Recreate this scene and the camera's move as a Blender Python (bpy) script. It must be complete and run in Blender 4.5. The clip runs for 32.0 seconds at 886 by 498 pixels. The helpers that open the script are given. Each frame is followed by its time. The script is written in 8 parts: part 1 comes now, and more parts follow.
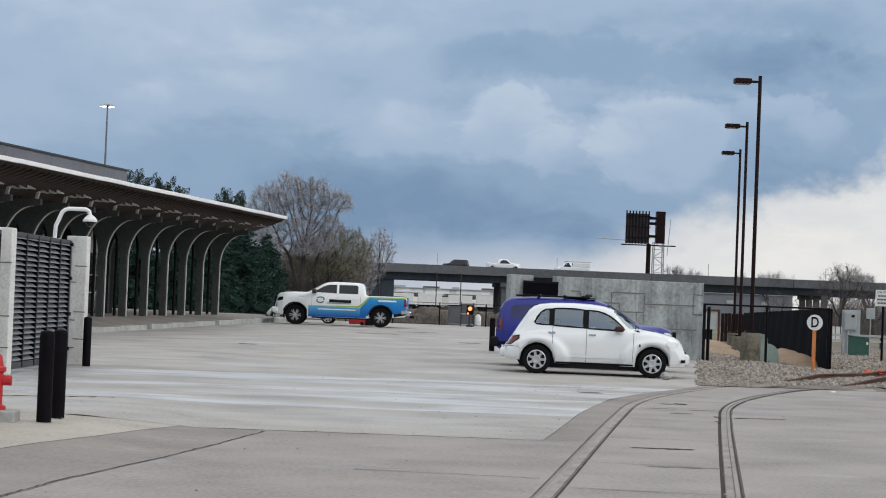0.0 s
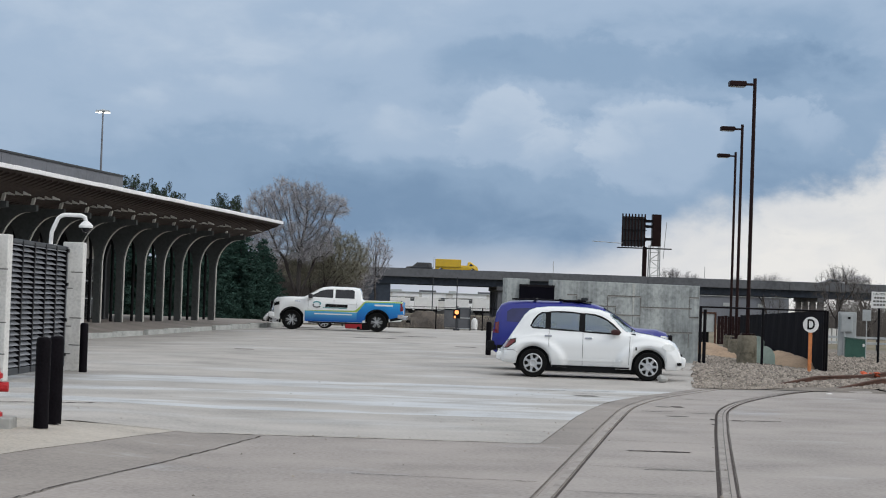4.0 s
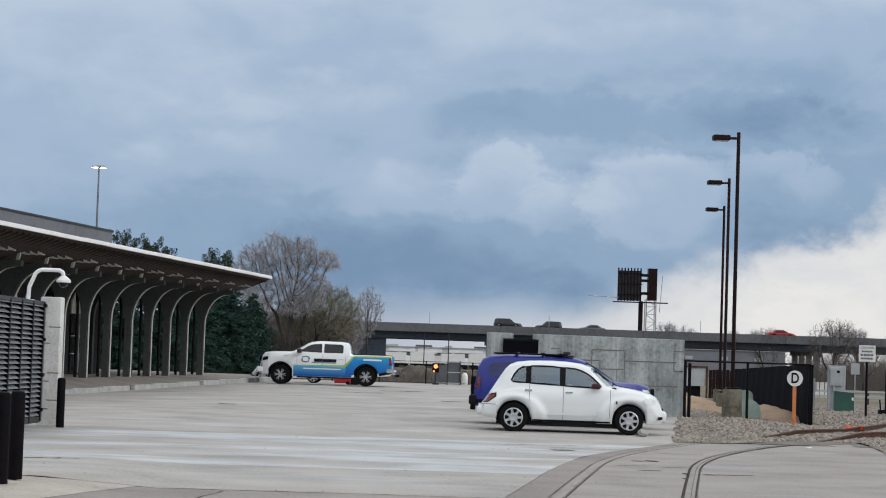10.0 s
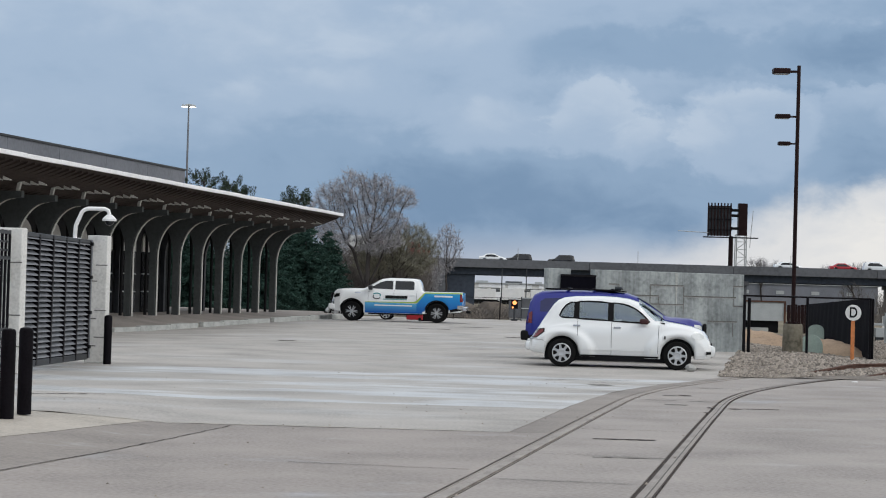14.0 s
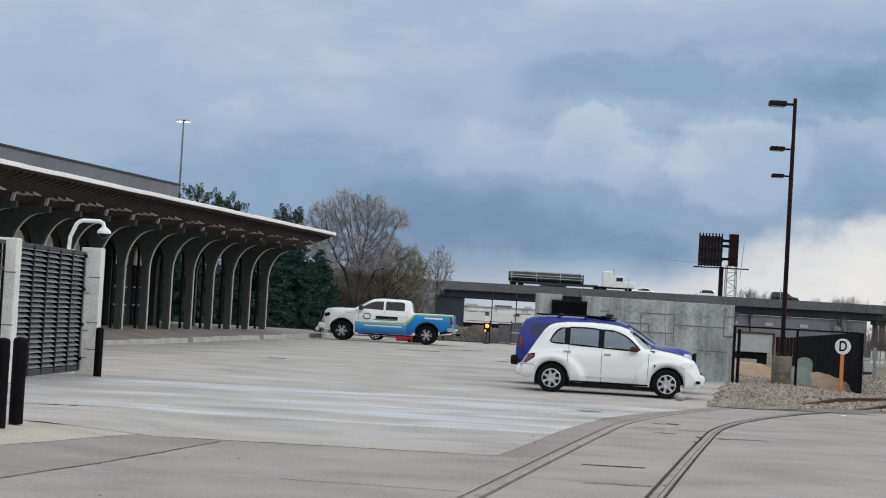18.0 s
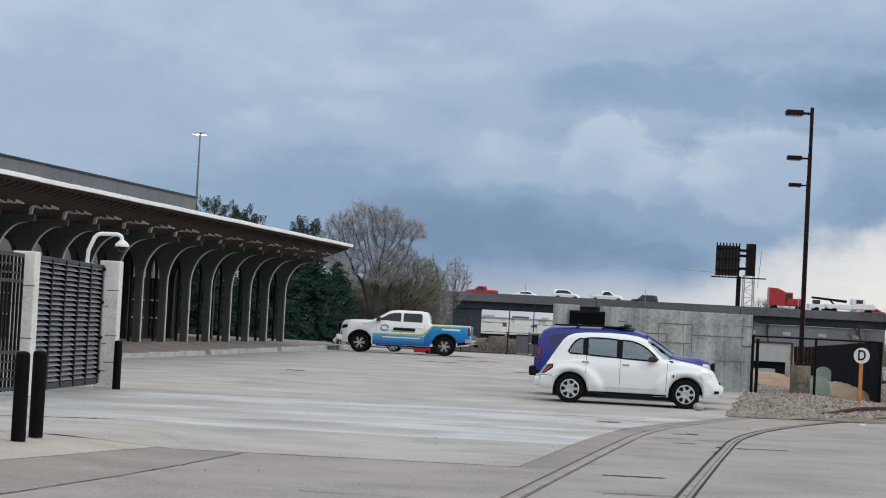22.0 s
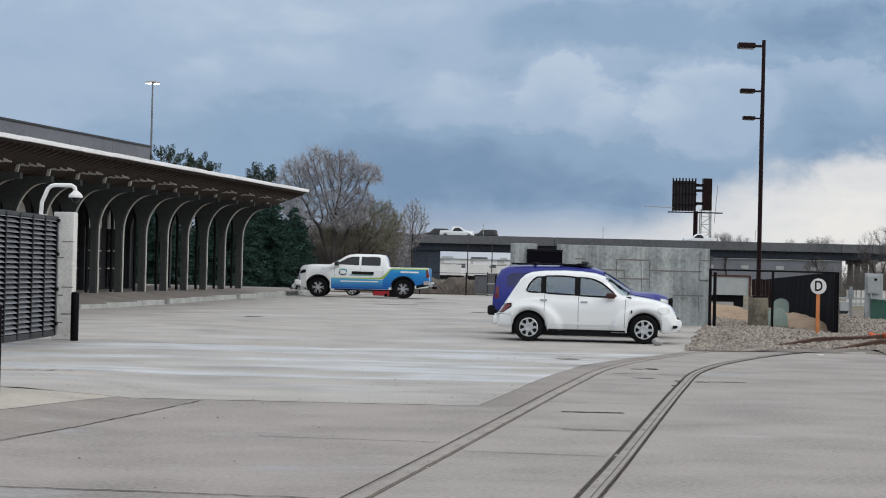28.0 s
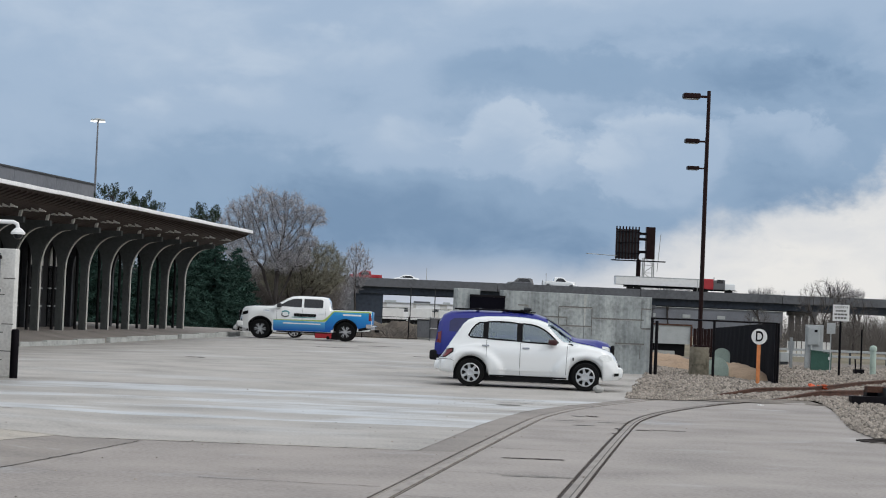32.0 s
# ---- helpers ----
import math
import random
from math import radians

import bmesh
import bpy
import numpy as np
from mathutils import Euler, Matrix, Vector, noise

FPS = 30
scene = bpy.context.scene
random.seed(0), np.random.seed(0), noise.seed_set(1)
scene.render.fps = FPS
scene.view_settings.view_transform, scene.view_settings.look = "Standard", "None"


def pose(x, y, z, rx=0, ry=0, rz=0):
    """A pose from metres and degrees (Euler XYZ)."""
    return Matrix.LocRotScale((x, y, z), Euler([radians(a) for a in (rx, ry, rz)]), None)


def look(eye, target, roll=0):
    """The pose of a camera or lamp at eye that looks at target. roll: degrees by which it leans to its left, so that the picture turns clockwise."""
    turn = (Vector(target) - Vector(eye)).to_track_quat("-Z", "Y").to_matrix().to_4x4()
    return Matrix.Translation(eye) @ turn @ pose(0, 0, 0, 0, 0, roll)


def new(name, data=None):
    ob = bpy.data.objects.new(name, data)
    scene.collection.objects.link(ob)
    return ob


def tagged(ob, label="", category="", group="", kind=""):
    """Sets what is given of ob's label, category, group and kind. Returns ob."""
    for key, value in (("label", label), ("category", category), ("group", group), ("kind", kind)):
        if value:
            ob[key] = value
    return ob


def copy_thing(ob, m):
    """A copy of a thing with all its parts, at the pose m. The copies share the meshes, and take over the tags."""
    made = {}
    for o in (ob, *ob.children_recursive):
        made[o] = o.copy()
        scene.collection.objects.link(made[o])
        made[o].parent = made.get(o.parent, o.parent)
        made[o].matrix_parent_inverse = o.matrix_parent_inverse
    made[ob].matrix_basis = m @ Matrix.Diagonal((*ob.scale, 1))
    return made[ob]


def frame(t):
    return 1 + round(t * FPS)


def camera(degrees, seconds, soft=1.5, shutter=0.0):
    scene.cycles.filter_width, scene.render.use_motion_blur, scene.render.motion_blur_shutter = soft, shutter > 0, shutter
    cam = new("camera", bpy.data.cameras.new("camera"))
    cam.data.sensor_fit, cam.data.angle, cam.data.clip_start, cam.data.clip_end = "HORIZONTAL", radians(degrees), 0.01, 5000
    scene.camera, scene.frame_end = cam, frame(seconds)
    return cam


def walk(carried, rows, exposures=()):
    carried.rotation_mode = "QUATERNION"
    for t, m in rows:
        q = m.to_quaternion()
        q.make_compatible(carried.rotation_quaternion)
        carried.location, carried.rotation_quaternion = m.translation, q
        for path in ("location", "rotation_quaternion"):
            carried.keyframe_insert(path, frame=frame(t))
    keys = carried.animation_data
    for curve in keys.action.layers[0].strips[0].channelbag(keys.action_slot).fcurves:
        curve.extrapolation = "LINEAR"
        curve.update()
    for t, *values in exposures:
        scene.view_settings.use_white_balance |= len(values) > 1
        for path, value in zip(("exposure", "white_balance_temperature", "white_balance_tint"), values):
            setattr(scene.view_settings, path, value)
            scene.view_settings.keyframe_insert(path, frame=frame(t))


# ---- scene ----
EXPOSURE = 0.0
cam = camera(24.0, 32.0, soft=1.05)
PATH = [
    (0, (-0.000, 0.000, 1.576), (2.423, 49.925, 2.846), 2.29),
    (0.5, (0.001, -0.009, 1.575), (2.457, 49.910, 2.997), 2.37),
    (1, (0.002, -0.018, 1.574), (2.312, 49.907, 3.044), 2.33),
    (1.5, (0.000, -0.024, 1.576), (2.251, 49.903, 3.067), 2.30),
    (2, (-0.001, -0.030, 1.579), (2.372, 49.892, 3.034), 2.27),
    (2.5, (0.004, -0.035, 1.578), (2.345, 49.893, 2.878), 2.19),
    (3, (0.009, -0.040, 1.576), (2.397, 49.886, 2.867), 2.10),
    (3.5, (0.007, -0.037, 1.577), (2.511, 49.882, 2.940), 1.98),
    (5.5, (0.003, -0.026, 1.578), (2.545, 49.890, 2.958), 2.02),
    (6, (0.002, -0.023, 1.578), (2.708, 49.884, 2.982), 2.14),
    (6.5, (0.003, -0.031, 1.577), (2.809, 49.869, 3.025), 2.08),
    (7, (0.004, -0.039, 1.577), (2.966, 49.849, 3.125), 1.94),
    (7.5, (0.033, -0.055, 1.576), (3.148, 49.823, 3.142), 1.75),
    (8, (0.061, -0.071, 1.574), (3.004, 49.807, 3.447), 1.88),
    (8.5, (0.198, -0.042, 1.577), (2.738, 49.851, 3.631), 2.42),
    (9, (0.334, -0.012, 1.580), (2.799, 49.878, 3.802), 2.05),
    (9.5, (0.374, -0.024, 1.582), (2.923, 49.855, 3.949), 1.85),
    (10, (0.414, -0.036, 1.584), (2.923, 49.829, 4.262), 1.88),
    (10.5, (0.555, -0.113, 1.586), (3.933, 49.638, 5.251), 1.93),
    (11, (0.697, -0.189, 1.588), (4.428, 49.449, 6.297), 2.33),
    (11.5, (0.839, -0.266, 1.590), (3.245, 49.550, 5.139), 2.37),
    (12, (0.981, -0.343, 1.592), (2.792, 49.571, 3.906), 1.93),
    (12.5, (1.190, -0.305, 1.601), (2.064, 49.623, 4.134), 2.21),
    (13, (1.400, -0.266, 1.609), (1.385, 49.691, 3.671), 2.46),
    (13.5, (1.439, -0.229, 1.606), (1.266, 49.752, 2.989), 1.89),
    (14, (1.478, -0.191, 1.603), (1.768, 49.796, 2.695), 1.60),
    (14.5, (1.473, -0.202, 1.597), (2.140, 49.782, 2.677), 1.90),
    (15, (1.469, -0.213, 1.591), (2.258, 49.762, 2.964), 2.05),
    (15.5, (1.460, -0.223, 1.592), (2.175, 49.745, 3.221), 2.17),
    (17.5, (1.426, -0.261, 1.596), (2.195, 49.707, 3.219), 3.18),
    (18, (1.417, -0.271, 1.597), (1.912, 49.700, 3.232), 3.25),
    (18.5, (1.415, -0.272, 1.596), (1.767, 49.701, 3.194), 3.17),
    (19, (1.413, -0.273, 1.595), (1.699, 49.700, 3.211), 3.10),
    (19.5, (1.418, -0.273, 1.597), (1.305, 49.701, 3.214), 3.09),
    (20, (1.422, -0.273, 1.598), (1.034, 49.706, 3.010), 2.95),
    (20.5, (1.421, -0.273, 1.597), (1.169, 49.699, 3.251), 2.96),
    (21, (1.421, -0.272, 1.596), (1.295, 49.692, 3.497), 2.84),
    (21.5, (1.409, -0.274, 1.595), (1.410, 49.688, 3.541), 2.85),
    (22, (1.398, -0.277, 1.595), (1.476, 49.687, 3.478), 2.95),
    (22.5, (1.393, -0.263, 1.588), (2.094, 49.700, 3.376), 3.37),
    (23, (1.389, -0.248, 1.582), (2.573, 49.728, 2.574), 3.62),
    (23.5, (1.397, -0.258, 1.580), (2.452, 49.719, 2.688), 2.90),
    (24, (1.406, -0.269, 1.578), (2.471, 49.705, 2.775), 2.20),
    (24.5, (1.415, -0.246, 1.587), (2.273, 49.737, 2.567), 1.71),
    (25, (1.424, -0.224, 1.595), (2.065, 49.767, 2.260), 1.67),
    (25.5, (1.426, -0.226, 1.593), (2.226, 49.764, 2.195), 1.55),
    (27.5, (1.435, -0.235, 1.583), (2.422, 49.755, 1.740), 1.21),
    (28, (1.437, -0.237, 1.580), (2.578, 49.747, 2.121), 1.35),
    (28.5, (1.435, -0.230, 1.582), (2.819, 49.743, 2.481), 1.45),
    (29, (1.432, -0.223, 1.584), (2.794, 49.749, 2.565), 1.51),
    (29.5, (1.425, -0.222, 1.581), (2.975, 49.746, 2.469), 1.87),
    (30, (1.418, -0.222, 1.578), (2.994, 49.739, 2.753), 2.33),
    (30.5, (1.416, -0.234, 1.581), (3.166, 49.718, 2.898), 2.40),
    (31, (1.413, -0.246, 1.585), (3.557, 49.689, 2.951), 2.31),
    (31.5, (1.423, -0.249, 1.583), (3.794, 49.677, 2.915), 2.35),
    (32, (1.434, -0.253, 1.582), (3.896, 49.659, 3.225), 2.39),
]
walk(cam, [(t, look(eye, target, roll)) for t, eye, target, roll in PATH], exposures=[(0, EXPOSURE), (32, EXPOSURE)])


# ---- light ----
def link(tree, a, b):
    tree.links.new(a, b)


def build_world():
    w = bpy.data.worlds.new("sky")
    scene.world = w
    w.use_nodes = True
    nt = w.node_tree
    nt.nodes.clear()
    n = nt.nodes.new
    out, bg = n("ShaderNodeOutputWorld"), n("ShaderNodeBackground")
    sky = n("ShaderNodeTexSky")
    sky.sky_type, sky.sun_disc = "NISHITA", False
    sky.sun_elevation, sky.sun_rotation = radians(38), radians(SUN_TURN)
    sky.air_density, sky.dust_density = 1.0, 3.0
    geo = n("ShaderNodeTexCoord")
    sep = n("ShaderNodeSeparateXYZ")
    link(nt, geo.outputs["Generated"], sep.inputs[0])

    def math_node(op, a, b=None, c=None, clamp=False):
        m = n("ShaderNodeMath")
        m.operation, m.use_clamp = op, clamp
        for i, v in enumerate((a, b, c)):
            if v is None:
                continue
            if isinstance(v, (int, float)):
                m.inputs[i].default_value = v
            else:
                link(nt, v, m.inputs[i])
        return m.outputs[0]

    def ramp(fac, stops):
        r = n("ShaderNodeValToRGB")
        r.color_ramp.interpolation = "EASE"
        els = r.color_ramp.elements
        while len(els) < len(stops):
            els.new(0.5)
        for e, (p, c) in zip(els, stops):
            e.position, e.color = p, (*c, 1)
        link(nt, fac, r.inputs[0])
        return r.outputs[0]

    def mix(fac, a, b, kind="MIX"):
        m = n("ShaderNodeMix")
        m.data_type, m.blend_type = "RGBA", kind
        for i, v in ((0, fac), (6, a), (7, b)):
            if isinstance(v, (int, float)):
                m.inputs[i].default_value = v
            elif isinstance(v, tuple):
                m.inputs[i].default_value = (*v, 1)
            else:
                link(nt, v, m.inputs[i])
        return m.outputs[2]

    def clouds(scale, squash, detail, rough, distort, shift):
        mp = n("ShaderNodeMapping")
        mp.inputs["Scale"].default_value = (1, 1, squash)
        mp.inputs["Location"].default_value = shift
        link(nt, geo.outputs["Generated"], mp.inputs[0])
        t = n("ShaderNodeTexNoise")
        t.inputs["Scale"].default_value, t.inputs["Detail"].default_value = scale, detail
        t.inputs["Roughness"].default_value, t.inputs["Distortion"].default_value = rough, distort
        link(nt, mp.outputs[0], t.inputs["Vector"])
        return t.outputs["Fac"]

    z, x = sep.outputs["Z"], sep.outputs["X"]
    big = clouds(7.0, 1.7, 6, 0.5, 0.35, (0.62, 0.0, 0.11))
    soft = clouds(24.0, 2.0, 6, 0.55, 0.3, (0.1, 0.2, 0.3))
    lumps = clouds(48.0, 1.3, 5, 0.6, 0.2, (0.7, 0.1, 0.5))
    body = math_node("ADD", math_node("MULTIPLY", big, 0.62), math_node("MULTIPLY", soft, 0.38))
    # a dark bank low down, paler cloud above it
    height = ramp(z, [(0.03, (0.0, 0.0, 0.0)), (0.085, (0.16, 0.16, 0.16)), (0.13, (0.30, 0.30, 0.30)), (0.20, (0.62, 0.62, 0.62))])
    tone = math_node("ADD", math_node("MULTIPLY_ADD", body, 1.15, -0.575), height)
    tone = math_node("ADD", tone, math_node("MULTIPLY", x, -0.45))
    # heaped cumulus with lit tops, and the darker gaps over them; ragged by the finer noise
    rx = math_node("ADD", x, math_node("ADD", math_node("MULTIPLY_ADD", soft, 0.06, -0.03), math_node("MULTIPLY_ADD", lumps, 0.026, -0.013)))
    rz = math_node("ADD", z, math_node("ADD", math_node("MULTIPLY_ADD", big, 0.03, -0.015), math_node("MULTIPLY_ADD", lumps, 0.022, -0.011)))

    def heap(cx, cz, wide, tall, gain, firm):
        du = math_node("DIVIDE", math_node("SUBTRACT", rx, cx), wide)
        dz = math_node("DIVIDE", math_node("SUBTRACT", rz, cz), tall)
        r = math_node("ADD", math_node("MULTIPLY", du, du), math_node("MULTIPLY", dz, dz))
        mr = n("ShaderNodeMapRange")
        mr.interpolation_type = "SMOOTHSTEP"
        mr.inputs[1].default_value, mr.inputs[2].default_value = 1.0, firm
        link(nt, r, mr.inputs[0])
        lit = math_node("MULTIPLY_ADD", dz, 0.55, 0.6, clamp=True)
        return math_node("MULTIPLY", math_node("MULTIPLY", mr.outputs[0], lit if gain > 0 else 1.0), gain)

    for h in ((0.078, 0.086, 0.036, 0.021, 0.34, 0.5), (0.147, 0.080, 0.040, 0.026, 0.38, 0.5), (0.112, 0.076, 0.030, 0.018, 0.16, 0.3), (0.022, 0.080, 0.045, 0.022, 0.22, 0.1),
              (0.205, 0.088, 0.034, 0.016, 0.24, 0.4), (-0.055, 0.092, 0.060, 0.020, 0.20, 0.0), (-0.01, 0.118, 0.06, 0.018, 0.2, 0.0), (0.16, 0.15, 0.08, 0.02, 0.16, 0.0),
              (0.10, 0.117, 0.085, 0.013, -0.16, 0.0), (0.20, 0.116, 0.055, 0.016, -0.24, 0.0), (0.05, 0.05, 0.11, 0.024, -0.14, 0.0), (-0.06, 0.058, 0.06, 0.022, -0.06, 0.0)):
        tone = math_node("ADD", tone, heap(*h))
    deck = ramp(math_node("ADD", tone, 0.23), [(0.02, (0.188, 0.297, 0.456)), (0.26, (0.275, 0.395, 0.56)), (0.5, (0.375, 0.49, 0.65)), (0.8, (0.49, 0.59, 0.725))])
    # clearing along the horizon, widest on the right
    ragged = math_node("ADD", math_node("MULTIPLY_ADD", soft, -0.055, 0.0275), math_node("ADD", math_node("MULTIPLY_ADD", big, -0.02, 0.01), math_node("MULTIPLY_ADD", lumps, -0.03, 0.015)))
    ragged = math_node("MULTIPLY", ragged, math_node("MULTIPLY_ADD", x, 6.0, -0.35, clamp=True))
    edge = math_node("SUBTRACT", math_node("ADD", z, ragged), math_node("MULTIPLY", math_node("MAXIMUM", math_node("SUBTRACT", x, 0.115), 0.0), 0.36))
    low = ramp(edge, [(0.010, (1, 1, 1)), (0.036, (0, 0, 0))])
    pale = mix(math_node("MULTIPLY_ADD", x, 5.5, -0.05, clamp=True), (0.47, 0.525, 0.63), (0.86, 0.85, 0.83))
    pale = mix(math_node("MULTIPLY", math_node("MULTIPLY_ADD", soft, 1.6, -0.55, clamp=True), math_node("MULTIPLY_ADD", x, 8.0, -0.6, clamp=True)), pale, (0.60, 0.64, 0.71))
    deck = mix(low, deck, pale)
    # thicker, brighter cloud towards the zenith
    up = ramp(z, [(0.17, (0, 0, 0)), (0.6, (1, 1, 1))])
    deck = mix(up, deck, (0.93, 0.96, 1.0))
    blue = mix(1.0, sky.outputs[0], (0.1, 0.1, 0.1), "MULTIPLY")
    deck = mix(0.93, blue, deck)
    link(nt, deck, bg.inputs[0])
    bg.inputs[1].default_value = 1.0
    link(nt, bg.outputs[0], out.inputs[0])


SUN_TURN = 126.0
build_world()
sun = new("sun", bpy.data.lights.new("sun", "SUN"))
sun.data.energy, sun.data.angle, sun.data.color = 0.85, radians(22), (1.0, 0.99, 0.97)
sun.matrix_world = look((38, -8, 34), (0, 20, 0))


# ---- materials ----
def mat(name, base, rough=0.6, metal=0.0, vary=0.12, grain=40.0, stain=1.2, bump=0.15, dark=None, coat=0.0, piece=0.0, island=0.0, spec=0.3, dist=0.01):
    """A surface with fine grain, larger stains and a little relief, at real-world size."""
    m = bpy.data.materials.new(name)
    m.use_nodes = True
    nt = m.node_tree
    b = nt.nodes["Principled BSDF"]
    n = nt.nodes.new
    b.inputs["Roughness"].default_value, b.inputs["Metallic"].default_value = rough, metal
    b.inputs["Specular IOR Level"].default_value = spec
    if coat:
        b.inputs["Coat Weight"].default_value, b.inputs["Coat Roughness"].default_value = coat, 0.06
    geo = n("ShaderNodeNewGeometry")

    def tex(scale, detail=5):
        t = n("ShaderNodeTexNoise")
        t.inputs["Scale"].default_value, t.inputs["Detail"].default_value = scale, detail
        link(nt, geo.outputs["Position"], t.inputs["Vector"])
        return t.outputs["Fac"]

    fine, wide = tex(grain), tex(stain, 7)
    both = n("ShaderNodeMath")
    both.operation = "ADD"
    link(nt, fine, both.inputs[0])
    link(nt, wide, both.inputs[1])
    fac = both.outputs[0]
    for amount, source, out in ((piece, "ShaderNodeObjectInfo", "Random"), (island, "ShaderNodeNewGeometry", "Random Per Island")):
        if amount:
            r = n(source)
            k = n("ShaderNodeMath")
            k.operation = "MULTIPLY_ADD"
            link(nt, r.outputs[out], k.inputs[0])
            k.inputs[1].default_value = amount
            link(nt, fac, k.inputs[2])
            fac = k.outputs[0]
    low = dark or tuple(c * (1 - 2.2 * vary) for c in base)
    high = tuple(min(1.0, c * (1 + 1.3 * vary)) for c in base)
    r = n("ShaderNodeValToRGB")
    els = r.color_ramp.elements
    els.new(0.5)
    top = 1.45 + piece * 0.5 + island * 0.5
    mr = n("ShaderNodeMapRange")
    mr.inputs[1].default_value, mr.inputs[2].default_value = 0.6, top
    link(nt, fac, mr.inputs[0])
    link(nt, mr.outputs[0], r.inputs[0])
    for e, p, c in zip(els, (0.0, 0.5, 1.0), (low, base, high)):
        e.position, e.color = p, (*c, 1)
    link(nt, r.outputs[0], b.inputs["Base Color"])
    if bump:
        bp = n("ShaderNodeBump")
        bp.inputs["Strength"].default_value, bp.inputs["Distance"].default_value = bump, dist
        link(nt, fine, bp.inputs["Height"])
        link(nt, bp.outputs[0], b.inputs["Normal"])
    return m


def glow(name, colour, power):
    m = bpy.data.materials.new(name)
    m.use_nodes = True
    b = m.node_tree.nodes["Principled BSDF"]
    b.inputs["Base Color"].default_value = (*colour, 1)
    b.inputs["Emission Color"].default_value, b.inputs["Emission Strength"].default_value = (*colour, 1), power
    return m


def damp(name, base, dry=0.75, wet=0.12, puddle=0.55, scale=0.35, squash=1.0, piece=0.0, film=0.12, tint=(0.94, 0.95, 0.97)):
    """Weathered concrete with glossier damp areas and shallow films of water, darker, or paler where a tint above 1
    paints sky sheen.
    """
    m = mat(name, base, dry, 0, 0.21, 22.0, 0.6, 0.2, piece=piece, spec=0.5)
    nt = m.node_tree
    n = nt.nodes.new
    b = nt.nodes["Principled BSDF"]
    geo = n("ShaderNodeNewGeometry")
    mp = n("ShaderNodeMapping")
    mp.inputs["Scale"].default_value = (1, squash, 1)
    link(nt, geo.outputs["Position"], mp.inputs[0])
    t = n("ShaderNodeTexNoise")
    t.inputs["Scale"].default_value, t.inputs["Detail"].default_value, t.inputs["Roughness"].default_value = scale, 7, 0.6
    link(nt, mp.outputs[0], t.inputs["Vector"])
    mr = n("ShaderNodeMapRange")
    mr.inputs[1].default_value, mr.inputs[2].default_value = puddle, puddle + film
    link(nt, t.outputs["Fac"], mr.inputs[0])
    rr = n("ShaderNodeMapRange")
    rr.inputs[3].default_value, rr.inputs[4].default_value = dry, wet
    link(nt, mr.outputs[0], rr.inputs[0])
    link(nt, rr.outputs[0], b.inputs["Roughness"])
    old = b.inputs["Base Color"].links[0].from_socket
    mx = n("ShaderNodeMix")
    mx.data_type, mx.blend_type = "RGBA", "MULTIPLY"
    mx.inputs[7].default_value = (*tint, 1)
    link(nt, mr.outputs[0], mx.inputs[0])
    link(nt, old, mx.inputs[6])
    link(nt, mx.outputs[2], b.inputs["Base Color"])
    return m


# lot slabs: the bluish tint above 1 paints wet sheen into the colour
CONCRETE_LOT = damp("lot_concrete", (0.406, 0.382, 0.354), scale=0.17, squash=2.0, puddle=0.53, wet=0.45, film=0.16, tint=(1.06, 1.11, 1.16))
CONCRETE_WET_SHEEN = damp("wet_sheen_concrete", (0.41, 0.39, 0.365), scale=0.2, squash=2.6, puddle=0.45, wet=0.4, film=0.13, tint=(1.25, 1.34, 1.44))
CONCRETE_NEAR = damp("apron_concrete", (0.318, 0.284, 0.260), scale=0.4, squash=1.2, puddle=0.58, wet=0.3)
CONCRETE_TAN = damp("tan_concrete", (0.44, 0.40, 0.345), scale=0.5, puddle=0.7)
CONCRETE_EDGE = damp("edge_concrete", (0.265, 0.236, 0.212), scale=0.6, puddle=0.62, wet=0.3)
CONCRETE_ROAD = damp("road_concrete", (0.328, 0.296, 0.272), scale=0.35, squash=1.2, puddle=0.58, wet=0.3)
REVEAL = mat("reveal_shadow", (0.16, 0.155, 0.145), 0.9, 0, 0.2, 20, 2, 0.2)
CONCRETE_WALL = mat("cast_concrete", (0.36, 0.36, 0.345), 0.85, 0, 0.16, 14, 0.9, 0.3)


def streaked(name, base):
    """Cast concrete with water marks running down it."""
    m = mat(name, base, 0.85, 0, 0.22, 9, 1.3, 0.3)
    nt = m.node_tree
    n = nt.nodes.new
    geo, mp, t = n("ShaderNodeNewGeometry"), n("ShaderNodeMapping"), n("ShaderNodeTexNoise")
    mp.inputs["Scale"].default_value = (3.2, 3.2, 0.22)
    t.inputs["Scale"].default_value, t.inputs["Detail"].default_value, t.inputs["Roughness"].default_value = 1.0, 6, 0.65
    link(nt, geo.outputs["Position"], mp.inputs[0])
    link(nt, mp.outputs[0], t.inputs["Vector"])
    r = n("ShaderNodeValToRGB")
    r.color_ramp.elements[0].position, r.color_ramp.elements[0].color = 0.34, (0.62, 0.64, 0.65, 1)
    r.color_ramp.elements[1].position, r.color_ramp.elements[1].color = 0.68, (1.20, 1.20, 1.19, 1)
    link(nt, t.outputs["Fac"], r.inputs[0])
    b = nt.nodes["Principled BSDF"]
    mx = n("ShaderNodeMix")
    mx.data_type, mx.blend_type = "RGBA", "MULTIPLY"
    mx.inputs[0].default_value = 1.0
    link(nt, b.inputs["Base Color"].links[0].from_socket, mx.inputs[6])
    link(nt, r.outputs[0], mx.inputs[7])
    link(nt, mx.outputs[2], b.inputs["Base Color"])
    return m


